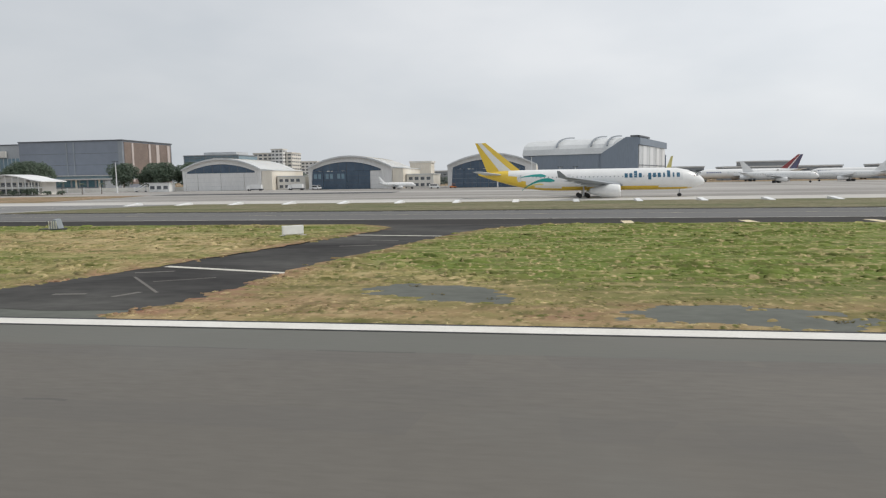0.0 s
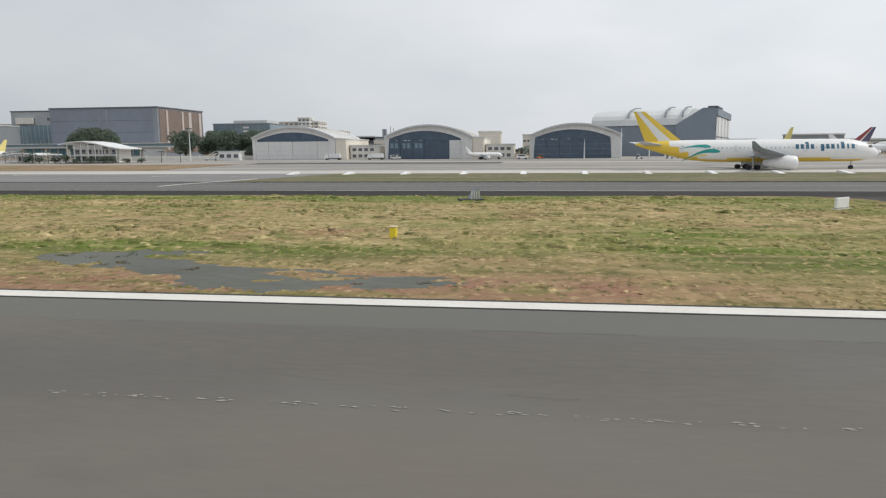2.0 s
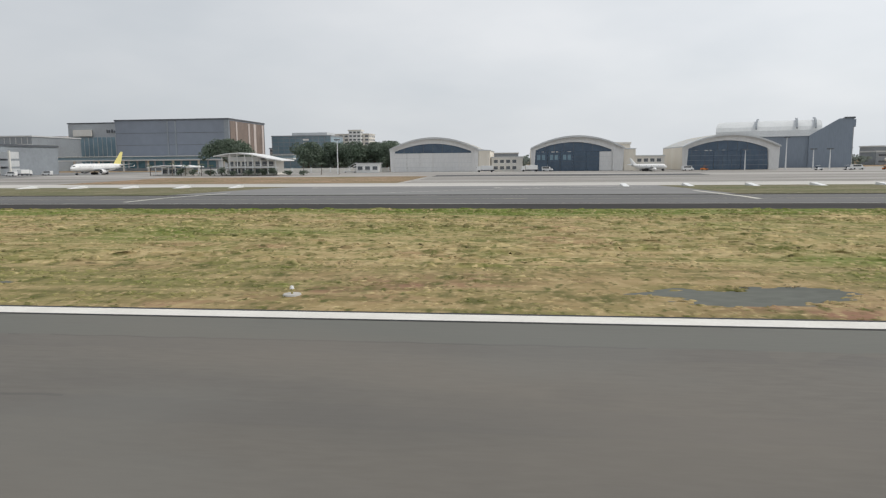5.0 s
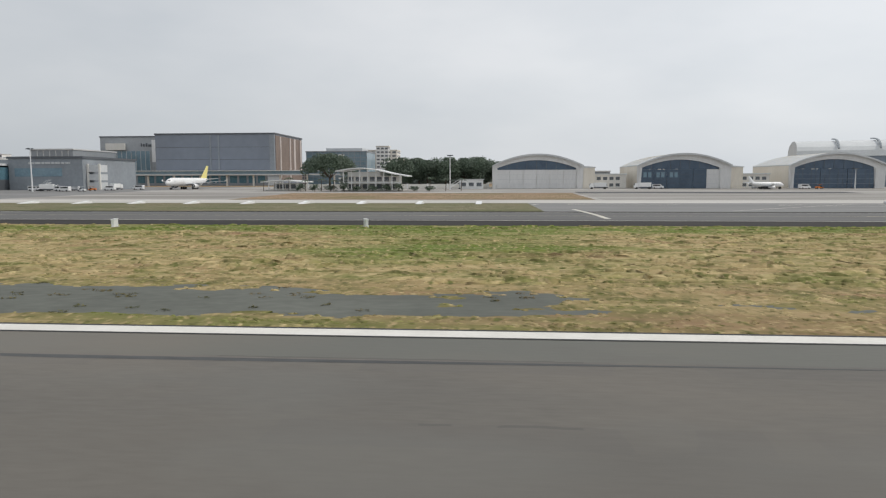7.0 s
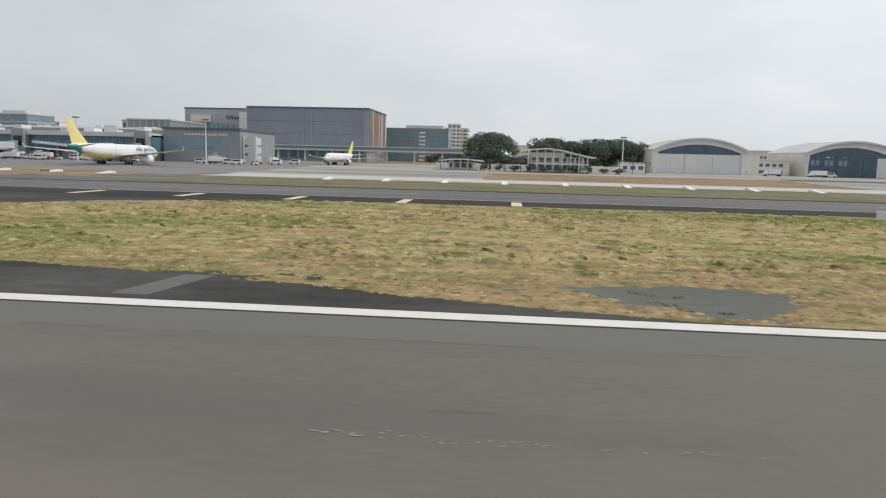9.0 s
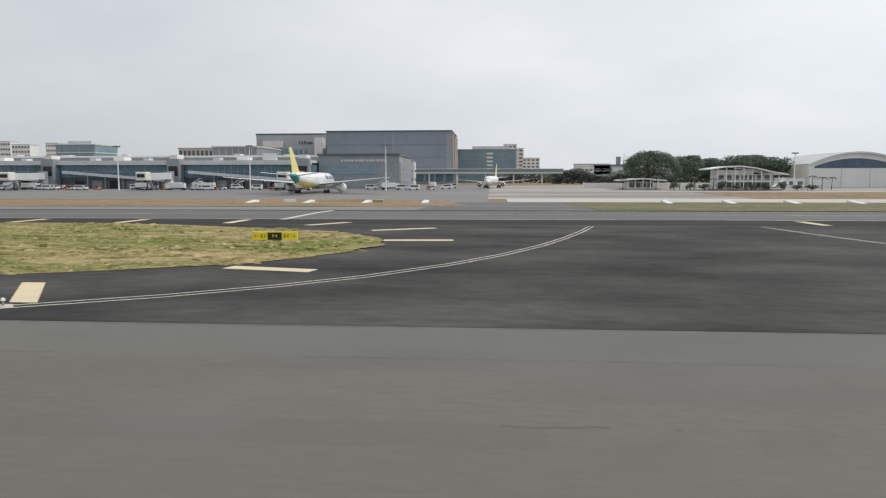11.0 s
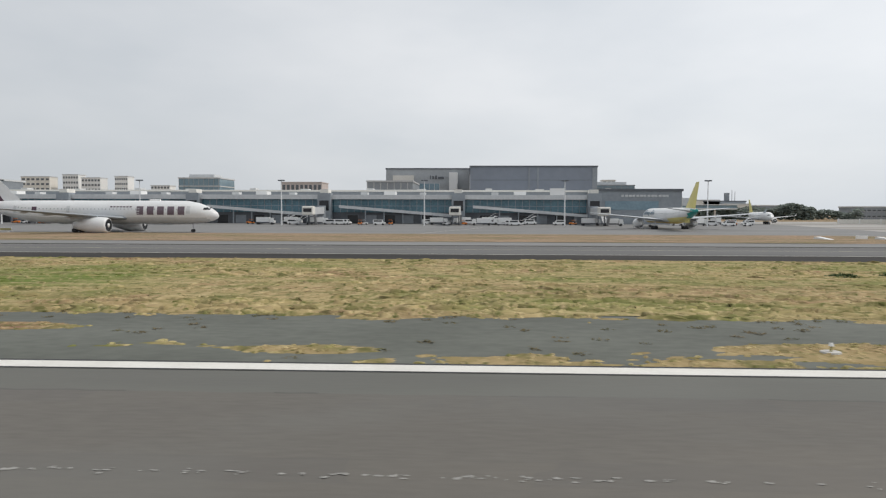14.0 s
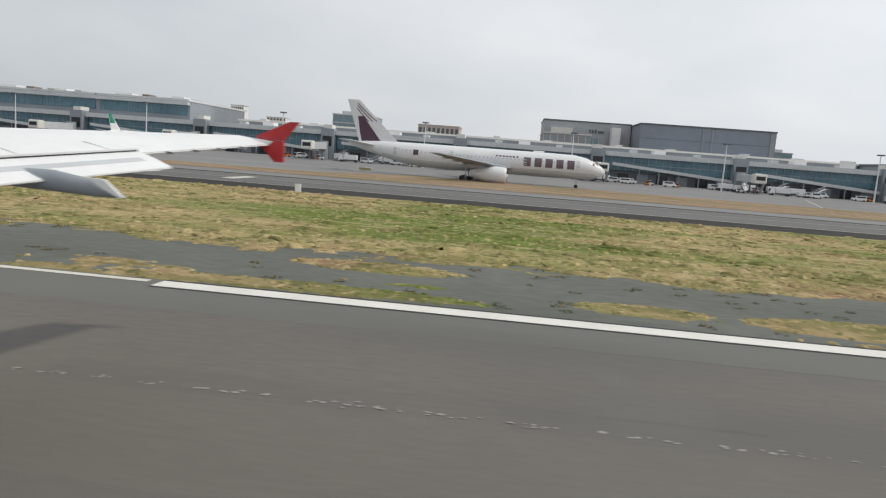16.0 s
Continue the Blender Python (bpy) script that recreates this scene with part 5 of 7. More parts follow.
def pier_module(x1, tall):
    """One bay of the pier, from x1 towards -x: glazed gallery under a pale roof edge, with a sloping ramp below."""
    t = thing("terminal_bay", "glazed terminal pier bay with pale roof edge and sloping ramp", "terminal", (x1, PIER_Y, 0), 0, "terminal bays")
    w = STEP
    part("lower_wall", boxes((-w, 0, 2.0, 30, 0, 4.8)), M["steel_dark"], t)
    part("glass", boxes((-w + 0.1, -0.1, 1.0, 28, 4.8, 10.4)), M["teal_glass"], t, "teal tinted gallery glazing")
    part("fascia", boxes((-w + 0.05, -0.05, -1.2, 0.6, 10.4, 12.3)), M["fascia"], t, "pale roof edge")
    part("roof", boxes((-w, 0, 0.6, 31, 11.2, 12.2)), M["roof_grey"], t)
    for i in range(1, 19):
        part("mullion", boxes((-w + 3.0 * i - 0.09, -w + 3.0 * i + 0.09, 0.86, 1.0, 4.8, 10.4)), M["grey_wall"], t)
    part("transom", boxes((-w + 0.1, -0.1, 0.84, 0.98, 7.5, 7.7)), M["grey_wall"], t)
    part("ramp", prism(bmesh.new(), [(-w + 3, 6.7), (-w + 3, 7.9), (-5.5, 4.1), (-5.5, 2.9)], "y", -2.4, -0.6), M["fascia"], t, "pale sloping ramp")
    for i in range(5):
        part("ramp_post", boxes((-w + 14 + 8 * i, -w + 14.4 + 8 * i, -1.8, -1.3, 0, 6.5 - 0.73 * i)), M["grey_wall"], t)
    part("node_tower", boxes((-6, -0.4, -3.0, 1.6, 0, 13.0)), M["grey_wall"], t, "grey stair tower")
    part("node_window", boxes((-5.2, -1.2, -3.15, -3.0, 5.5, 9.8)), M["black"], t)
    part("roof_unit", boxes((-5.0, -1.6, -2.2, 4, 13.0, 14.6)), M["offwhite"], t)
    for i in range(6):
        part("door", boxes((-w + 6 + 8 * i, -w + 10.5 + 8 * i, 1.85, 2.0, 0.1, 3.6)), M["grey_wall" if i % 2 else "black"], t)
    if tall:
        e = -13.0 if x1 > -700 else 0.0          # the upper storey stops short of the last stair tower
        part("upper_tier", boxes((-w, e, 8, 70, 12.2, 20.6)), M["grey_wall"], t)
        part("upper_glass", boxes((-w + 1, e - 1, 7.7, 8, 14.4, 18.8)), M["teal_glass"], t)
        part("upper_fascia", boxes((-w, e, 5.6, 8.4, 18.9, 20.5)), M["fascia"], t, "pale upper roof edge")
        part("upper_roof", boxes((-w, e + 0.3, 6, 72, 20.6, 21.5)), M["roof_grey"], t)
        for i in range(1, 14):
            part("upper_mullion", boxes((-w + 3.0 * i - 0.09, -w + 3.0 * i + 0.09, 7.55, 7.7, 14.4, 18.8)), M["grey_wall"], t)
        for k, bw in ((6, 8.0), (19, 3.5), (33, 6.0)):
            part("roof_unit", boxes((-w + k, -w + k + bw, 12, 18, 21.5, 22.7)), M["white" if bw > 4 else "brown_wall"], t)
    else:
        part("roof_box", boxes((-36, -31, 8, 14, 12.3, 14.0)), M["white"], t)
        part("rear_tier", boxes((-w, 0, 31.2, 66, 0, 14.6)), M["grey_wall"], t)
        part("rear_parapet", boxes((-w, 0, 30.6, 66.5, 14.6, 15.4)), M["offwhite"], t)
        for k, (dx, bw, bh) in enumerate(((-48, 3, 1.0), (-24, 4, 0.8))):
            part("roof_unit", boxes((dx, dx + bw, 36 + 3 * k, 41 + 3 * k, 15.4, 15.4 + bh)), M["roof_grey" if k % 2 else "fascia"], t)
        part("roof_vent", boxes((-20, -17.5, 4, 8, 12.3, 13.4)), M["fascia"], t)
        part("roof_vent", boxes((-46, -43, 6, 10, 12.3, 13.6)), M["fascia"], t)


def jet_bridge(x):
    t = thing("jet_bridge", "grey telescopic passenger bridge on a wheeled leg", "jet bridge", (x, PIER_Y - 3, 0), 0, "jet bridges")
    bm = bmesh.new()
    tube(bm, (0, -2, 0), (0, -2, 7.6), 2.0, 2.0, 14)
    part("rotunda", bm, M["grey_wall"], t)
    part("tunnel", prism(bmesh.new(), [(-2, 4.2), (-22, 3.9), (-22, 6.7), (-2, 7.0)], "x", -1.6, 1.6), M["fascia"], t)
    part("cab", boxes((-2.2, 2.2, -26, -22, 3.7, 7.1), bevel=0.3), M["offwhite"], t)
    part("cab_window", boxes((-1.6, 1.6, -26.1, -25.98, 4.9, 6.3)), M["black"], t)
    part("leg", boxes((-1.4, -1.0, -19, -18.4, 0.5, 4.0), (1.0, 1.4, -19, -18.4, 0.5, 4.0), (-1.4, 1.4, -19.2, -18.2, 0.4, 0.8)), M["steel_dark"], t)
    for sx in (-1.6, 1.6):
        bm = bmesh.new()
        tube(bm, (sx - 0.25, -18.7, 0.5), (sx + 0.25, -18.7, 0.5), 0.5, 0.5, 12)
        part("wheel", bm, M["tyre"], t)
    part("stair", prism(bmesh.new(), [(-20, 0), (-20.6, 0), (-23.6, 3.8), (-23, 3.8)], "x", 1.7, 2.6), M["alloy"], t)


for k in range(10):
    pier_module(-411.5 - STEP * k, k >= 5)
    jet_bridge(-415.5 - STEP * k)

gate = slab_building("gate_block", "flat grey terminal head block with long glazed strip", -411, -375, 299, 345, 14.4, "grey_wall", "steel_dark", parapet=1.0)
part("glass_strip", boxes((-15, 8, -0.15, 0.02, 6.2, 10.0)), M["blue_glass"], gate)
part("letter_bars", boxes(*[(-8 + 1.6 * i, -7 + 1.6 * i + 0.2 * (i % 3), -0.25, -0.05, 11.9, 12.8) for i in range(13)]), M["fascia"], gate)
part("end_stair", boxes((18.2, 24.5, 3, 9, 0, 3.4), (18.2, 24.5, 3, 9, 4.4, 7.2), (18.2, 24.5, 3, 9, 8.2, 11.5)), M["fascia"], gate)
part("end_frame", boxes((18.2, 19, 2.6, 3.4, 0, 12), (23.8, 24.6, 2.6, 3.4, 0, 12)), M["offwhite"], gate)
part("white_panel", boxes((-40, -34, -10, -9.6, 12.4, 15.2)), M["white"], gate)


def light_pole(x, y, h=17.6):
    t = thing("light_pole", "tall slim apron floodlight pole with lamp ring", "street lamp", (x, y, gz(y)), 0, "apron poles")
    bm = bmesh.new()
    tube(bm, (0, 0, -0.1), (0, 0, h), 0.32, 0.14, 10)
    part("mast", bm, M["silver"], t)
    bm = bmesh.new()
    tube(bm, (0, 0, h - 0.3), (0, 0, h), 0.9, 0.9, 12)
    part("ring", bm, M["grey_wall"], t)
    for i in range(5):
        a = 2 * math.pi * i / 5
        part("lamp", boxes((math.cos(a) * 1.0 - 0.35, math.cos(a) * 1.0 + 0.35, math.sin(a) * 1.0 - 0.3, math.sin(a) * 1.0 + 0.3, h - 0.25, h + 0.2)), M["steel_dark"], t)


for k in range(8):
    light_pole(-375.5 - 54.5 * k if k < 3 else -541 - 57 * (k - 3), 265)
light_pole(-206, 300, 15)
light_pole(-8, 318, 14)
for x in (-24, 5, 12):
    light_pole(x, 322, 9)


# ---- pavilion before the trees ----
def pavilion(cx, cy, w, label, storeys=2):
    t = thing("pavilion", label, "building", (cx, cy, 0))
    h = 3.0 * storeys
    part("floor", boxes((-w / 2, w / 2, -4, 10, -0.05, 0.3)), M["concrete"], t)
    part("core", boxes((-w / 2 + 2, w / 2 - 2, 0, 9, 0.3, h)), M["offwhite"], t)
    us = [-w / 2 - 2 + (w + 4) * i / 16 for i in range(17)]
    if storeys > 1:                              # high over the left bays, sinking to the right
        roof = [(u, float(np.interp(u / w, [-0.6, -0.35, -0.15, 0.1, 0.35, 0.6], [7.6, 8.6, 8.9, 8.1, 6.6, 5.6]))) for u in us]
        part("upper_wall", boxes((-w / 2 + 2, w * 0.12, 0, 8.9, h, h + 1.6)), M["white"], t)
    else:
        roof = [(u, h + 0.5 + 0.5 * math.cos(u / w * 3.0)) for u in us]
    part("roof", prism(bmesh.new(), roof + [(u, z + 0.4) for u, z in reversed(roof)], "y", -5, 11), M["white"], t, "white roof in one long wave")
    if storeys > 1:
        part("balcony", boxes((-w / 2 + 1, w / 2 - 1, -3.5, 0, 3.0, 3.4)), M["white"], t)
        part("rail", boxes((-w / 2 + 1, w / 2 - 1, -3.5, -3.4, 4.2, 4.3)), M["white"], t)
    n = int(w / 3.5)
    for i in range(n + 1):
        x = -w / 2 + 1 + (w - 2) * i / n
        part("column", tube(bmesh.new(), (x, -3.3, 0.2), (x, -3.3, float(np.interp(x, us, [z for _, z in roof])) + 0.1), 0.22), M["white"], t)
    for i in range(n):
        x = -w / 2 + 2.4 + (w - 4.6) * i / n
        for s in range(storeys):
            part("window", boxes((x, x + 2.0, -0.08, 0.02, 0.8 + 3.0 * s, 2.6 + 3.0 * s)), M["far_glass"], t)


pavilion(-235.5, 274, 25, "white two-storey pavilion with a long waved roof")
pavilion(-274, 280, 14, "small open white shelter", 1)
slab_building("guard_house", "small white guard house with dark windows", -203, -192, 322, 328, 4.2, "white", "roof_grey", floors=1, bays=3, band_h=1.6, parapet=0.4)
wall_o = thing("boundary_wall", "low white boundary wall before the trees", "wall", (-250, 335, 0))
part("wall", boxes((-40, 60, 0, 0.4, 0, 2.2)), M["offwhite"], wall_o)
for i in range(7, 18):
    part("pier", boxes((-110 + 10 * i, -109.4 + 10 * i, -0.15, 0.0, 0, 2.5)), M["white"], wall_o)


# ---- trees ----
def tree(name, label, loc, h, r, seed, flat=0.42, leaves=1500, leaf="leaf", size=0.8, dome=False):
    rng = random.Random(seed)
    t = thing(name, label, "tree", loc, rng.uniform(0, 360))
    bm = bmesh.new()
    fork = h * 0.32
    tube(bm, (0, 0, -0.3), (0.2, 0.1, fork), h * 0.035, h * 0.024, 8)
    tips = []
    for i in range(7):
        a = 2 * math.pi * i / 7 + rng.uniform(-0.3, 0.3)
        rr, zz = r * rng.uniform(0.35, 0.7), h * rng.uniform(0.55, 0.8)
        tips.append((math.cos(a) * rr, math.sin(a) * rr, zz))
        tube(bm, (0.2, 0.1, fork - 0.2), tips[-1], h * 0.016, h * 0.005, 6)
    part("trunk", bm, M["bark"], t)
    if dome:                                     # umbrella of many clumps over spreading limbs
        blobs = []
        for i in range(46):
            a, q = 2.4 * i, math.sqrt((i + 0.5) / 46)
            z = h * (0.42 + 0.46 * math.sqrt(max(0.0, 1 - q * q)))
            blobs.append((math.cos(a) * r * 0.86 * q, math.sin(a) * r * 0.86 * q, z * rng.uniform(0.95, 1.04), r * rng.uniform(0.17, 0.25)))
    else:
        blobs = [(x, y, z, r * rng.uniform(0.32, 0.5)) for x, y, z in tips]
        blobs += [(rng.uniform(-0.35, 0.35) * r, rng.uniform(-0.35, 0.35) * r, h * rng.uniform(0.72, 0.86), r * rng.uniform(0.3, 0.45)) for _ in range(5)]
        blobs += [(rng.uniform(-0.7, 0.7) * r, rng.uniform(-0.7, 0.7) * r, h * rng.uniform(0.3, 0.55), r * rng.uniform(0.25, 0.4)) for _ in range(5)]
    verts, faces = [], []
    for i in range(leaves):
        bx, by, bz, br = blobs[i % len(blobs)]
        d = Vector((rng.gauss(0, 1), rng.gauss(0, 1), rng.gauss(0, 1))).normalized()
        face = (d + Vector((0, 0, 0.45)) + 0.5 * Vector((rng.gauss(0, 1), rng.gauss(0, 1), rng.gauss(0, 1)))).normalized()
        d *= br * rng.uniform(0.72, 1.06)
        p = Vector((bx + d.x, by + d.y, min(bz + d.z * (0.85 if dome else flat * 1.6), h)))
        q = face.to_track_quat("Z", "Y").to_matrix() @ Euler((0, 0, rng.uniform(0, 6.3))).to_matrix()
        s = size * rng.uniform(0.6, 1.3)
        k = len(verts)
        for u, v in ((-s, 0), (0, -0.6 * s), (s, 0), (0, 0.6 * s)):
            verts.append(tuple(p + q @ Vector((u, v, 0.12 * abs(u)))))
        faces.append((k, k + 1, k + 2, k + 3))
    me = bpy.data.meshes.new("crown")
    me.from_pydata(verts, [], faces)
    me.materials.append(M[leaf])
    crown = new("crown", me)
    crown.parent = t
    return t


rain_tree = tree("rain_tree", "broad spreading dark-green rain tree", (-263, 312, 0), 16.5, 13.0, 1, leaves=11000, size=0.42, dome=True)
grove = [tree("tree", "dense dark-green tree in the grove", (-236, 350, 0), 15.5, 9.5, 2, 0.5, 5200, size=0.5), tree("tree", "dense dark-green tree in the grove", (-222, 358, 0), 14.5, 9, 3, 0.5, 5200, size=0.5)]
spots = [(-212, 350, 1.0), (-203, 362, 1.08), (-194, 352, 0.95), (-228, 372, 1.1), (-196, 372, 1.05), (-186, 366, 0.95)]
for i, (x, y, s) in enumerate(spots):
    c = copy_thing(grove[i % 2], pose(x, y, 0, 0, 0, 67 * i) @ Matrix.Diagonal((s, s, s, 1)))
shrub = tree("shrub", "small round garden shrub", (-246, 268, 0), 3.2, 2.0, 5, 0.9, 260, "leaf", 0.35)
for i, x in enumerate((-241, -235, -229.5, -224, -218, -252, -258, -264, -212)):
    copy_thing(shrub, pose(x, 267.5 + (i % 3), 0, 0, 0, 40 * i) @ Matrix.Diagonal((1.0 + 0.2 * (i % 3), 1.0, 0.55 + 0.12 * (i % 4), 1)))


def weed_clump(x, y, rx, ry, h, seed):
    rng = random.Random(seed)
    t = thing("weed_clump", "low dark-green clump of weeds in the mown field", "weeds", (x, y, gz(y) + 0.03), 0, "weed clumps")
    bm = bmesh.new()
    for _ in range(420):
        a, q = rng.uniform(0, 6.283), math.sqrt(rng.random())
        px, py = rx * q * math.cos(a), ry * q * math.sin(a)
        tip = h * (1 - 0.75 * q * q) * rng.uniform(0.5, 1.1)
        w, lean = rng.uniform(0.05, 0.12), rng.uniform(0, 6.283)
        dx, dy = math.cos(lean), math.sin(lean)
        bm.faces.new([bm.verts.new(p) for p in ((px - w * dy, py + w * dx, -0.04), (px + w * dy, py - w * dx, -0.04), (px + 0.25 * dx, py + 0.25 * dy, tip))])
    part("blades", bm, M["coarse_weed"], t)


weed_clump(-432.8, 51.6, 2.6, 1.2, 0.55, 3)
weed_clump(-438.5, 50.5, 1.2, 0.8, 0.35, 4)


def palm(x, y, h, seed):
    rng = random.Random(seed)
    t = thing("palm", "slim young palm beside the pavilion", "palm", (x, y, 0), 0, "palms")
    part("trunk", tube(bmesh.new(), (0, 0, -0.1), (0.2, 0, h), 0.16, 0.10, 8), M["bark"], t)
    for i in range(9):
        a = 2 * math.pi * i / 9 + rng.uniform(-0.2, 0.2)
        bm = bmesh.new()
        rows = []
        for k in range(6):
            u = k / 5
            c = Vector((0.2 + math.cos(a) * 2.2 * u, math.sin(a) * 2.2 * u, h + 0.9 * u - 1.9 * u * u))
            w = 0.32 * math.sin(math.pi * min(u + 0.12, 1))
            s = Vector((-math.sin(a), math.cos(a), -0.25)) * w
            rows.append((bm.verts.new(c - s), bm.verts.new(c + Vector((0, 0, 0.08))), bm.verts.new(c + s)))
        for p, q in zip(rows, rows[1:]):
            bm.faces.new((p[0], p[1], q[1], q[0]))
            bm.faces.new((p[1], p[2], q[2], q[1]))
        part("frond", bm, M["leaf"], t)


for i, (x, y) in enumerate(((-250, 266), (-256, 270), (-212, 270), (-262, 268), (-206, 275), (-270, 272), (-282, 276), (-200, 280))):
    palm(x, y, 4.2 + 0.5 * (i % 3), i)


def far_wood():
    """Low belt of far trees along the airfield's edge."""
    rng = np.random.default_rng(8)
    verts, faces = [], []
    for x0, x1, y, h, n in ((-330, -120, 620, 12, 4200), (-288, -200, 545, 13, 4200), (-140, 120, 520, 8, 2200), (100, 500, 640, 9, 2200), (-480, -300, 760, 16, 1800), (-1200, -850, 820, 26, 1600), (500, 1100, 700, 10, 1500)):
        x = rng.uniform(x0, x1, n)
        hh = h * (0.45 + 0.55 * value_noise(x * 0.06, x * 0.0, 21))
        z = hh * rng.uniform(0, 1, n) ** 0.7
        yy = y + rng.uniform(-6, 6, n)
        for a, b, c in zip(x, yy, z):
            s = rng.uniform(0.9, 2.0)
            q = (Vector((0, -0.5, 0.8)) + 0.5 * Vector(rng.normal(0, 1, 3))).normalized().to_track_quat("Z", "Y").to_matrix()
            k = len(verts)
            for u, v in ((-s, 0), (0, -0.6 * s), (s, 0), (0, 0.6 * s)):
                verts.append(tuple(Vector((a, b, c)) + q @ Vector((u, v, 0))))
            faces.append((k, k + 1, k + 2, k + 3))
    mesh_object("far_trees", verts, faces, M["far_leaf"], "belt of far green trees paled for haze", "trees", "stuff")


far_wood()


# ---- aircraft ----
def airliner(name, label, length, radius, span, fin_top, livery, clearance=1.9, group="airliners"):
    """A parked or taxiing jet, nose towards +x, wheels on z = 0. Returns the thing."""
    L, R = length, radius
    zc = clearance + R
    t = thing(name, label, "airplane", (0, 0, 0), 0, group)
    S = [0, 0.006, 0.018, 0.04, 0.075, 0.12, 0.2, 0.35, 0.5, 0.62, 0.70, 0.78, 0.86, 0.93, 0.98, 1.0]
    F = [0.04, 0.26, 0.44, 0.66, 0.87, 0.985, 1, 1, 1, 1, 0.98, 0.88, 0.67, 0.42, 0.20, 0.08]
    O = [-0.30, -0.28, -0.24, -0.17, -0.08, -0.01, 0, 0, 0, 0, 0.02, 0.11, 0.30, 0.48, 0.60, 0.64]
    nose = L / 2

    def section(s):
        return R * float(np.interp(s, S, F)), zc + R * float(np.interp(s, S, O))

    def side(s, z, sgn, lift=0.03):
        r, c = section(s)
        dz = max(-0.999, min(0.999, (z - c) / (r + lift)))
        return Vector((nose - s * L, sgn * (r + lift) * math.sqrt(1 - dz * dz), z))

    fine = sorted(set(S + [0.03, 0.055, 0.1, 0.27, 0.42, 0.56, 0.66, 0.74, 0.82, 0.9]))
    rings = []
    for s in fine:
        r, c = section(s)
        rings.append([(nose - s * L, r * math.sin(2 * math.pi * i / 28), c + r * math.cos(2 * math.pi * i / 28)) for i in range(28)])
    bm = loft(bmesh.new(), rings)
    for f in bm.faces:
        m = f.calc_center_median()
        s = (nose - m.x) / L
        r, c = section(s)
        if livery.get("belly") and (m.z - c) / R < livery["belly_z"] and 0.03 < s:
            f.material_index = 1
        if livery.get("rear") and s > livery["rear_s"] + 0.10 * (m.z - c) / R:
            f.material_index = 2
    part("fuselage", bm, [M[livery["body"]], M[livery.get("belly") or livery["body"]], M[livery.get("rear") or livery["body"]]], t, smooth=True)

    def patch(nm, s0, s1, lo, hi, material, lab="", cols=8, rows=4, parent=None):
        """Paint or glazing that follows the skin, on both sides; lo and hi give z over the centre, in radii, along the patch."""
        for sgn in (-1, 1):
            bm = bmesh.new()
            grid = []
            for i in range(cols + 1):
                u = i / cols
                s = s0 + (s1 - s0) * u
                r, c = section(s)
                a, b = zc + R * lo(u), zc + R * hi(u)
                grid.append([bm.verts.new(side(s, a + (b - a) * j / rows, sgn)) for j in range(rows + 1)])
            for i in range(cols):
                for j in range(rows):
                    bm.faces.new((grid[i][j], grid[i + 1][j], grid[i + 1][j + 1], grid[i][j + 1]))
            bmesh.ops.recalc_face_normals(bm, faces=bm.faces[:])
            part(nm, bm, M[material], parent or t, lab)

    patch("cockpit_window", 0.030, 0.052, lambda u: 0.22, lambda u: 0.46 - 0.06 * u, "black", cols=4, rows=2)
    bm = bmesh.new()
    n = int(L * 0.70 / 1.05)
    for sgn in (-1, 1):
        for i in range(n):
            s = 0.12 + 0.70 * i / n
            r, c = section(s)
            z = c + 0.26 * R
            q = [side(s, z - 0.13, sgn, 0.02), side(s + 0.22 / L, z - 0.13, sgn, 0.02), side(s + 0.22 / L, z + 0.13, sgn, 0.02), side(s, z + 0.13, sgn, 0.02)]
            bm.faces.new([bm.verts.new(v) for v in q])
    part("cabin_glazing", bm, M["cabin_glass"], t)["kind"] = "stuff"
    for s in (0.10, 0.30, 0.58, 0.80):
        patch("door", s, s + 1.0 / L, lambda u: -0.12, lambda u: 0.52, livery["door"], cols=2, rows=3)

    def foil(chord, thick, xle, y, z):
        prof = ((0, 0), (0.06, 0.42), (0.28, 0.55), (0.62, 0.36), (1, 0.03), (1, -0.03), (0.6, -0.28), (0.25, -0.42), (0.05, -0.28))
        return [(xle - u * chord, y, z + v * thick) for u, v in prof]

    half = span / 2
    xr = nose - 0.345 * L
    cr, ct, kink = 0.175 * L, 0.035 * L, 0.36 * half
    sweep = math.tan(radians(31))
    for sgn in (-1, 1):
        st = []
        for yy in (R * 0.6, kink, half):
            xle = xr - (yy - R * 0.6) * sweep
            ch = cr if yy < kink else (0.115 * L if yy == kink else ct)
            st.append(foil(ch, 0.11 * ch, xle, sgn * yy, clearance + 0.45 * R + (yy - R * 0.6) * 0.09))
        wing = part("wing", loft(bmesh.new(), st), M[livery.get("wing", "wing_grey")], t, "grey swept wing")
        tipx, tipz = xr - (half - R * 0.6) * sweep, clearance + 0.45 * R + (half - R * 0.6) * 0.09
        if livery.get("winglet"):
            wl_ = [foil(ct, 0.1, tipx, sgn * half, tipz), foil(ct * 0.3, 0.05, tipx - ct * 0.8, sgn * (half + 0.45), tipz + 0.026 * span)]
            part("winglet", loft(bmesh.new(), wl_), M[livery["winglet"]], wing)
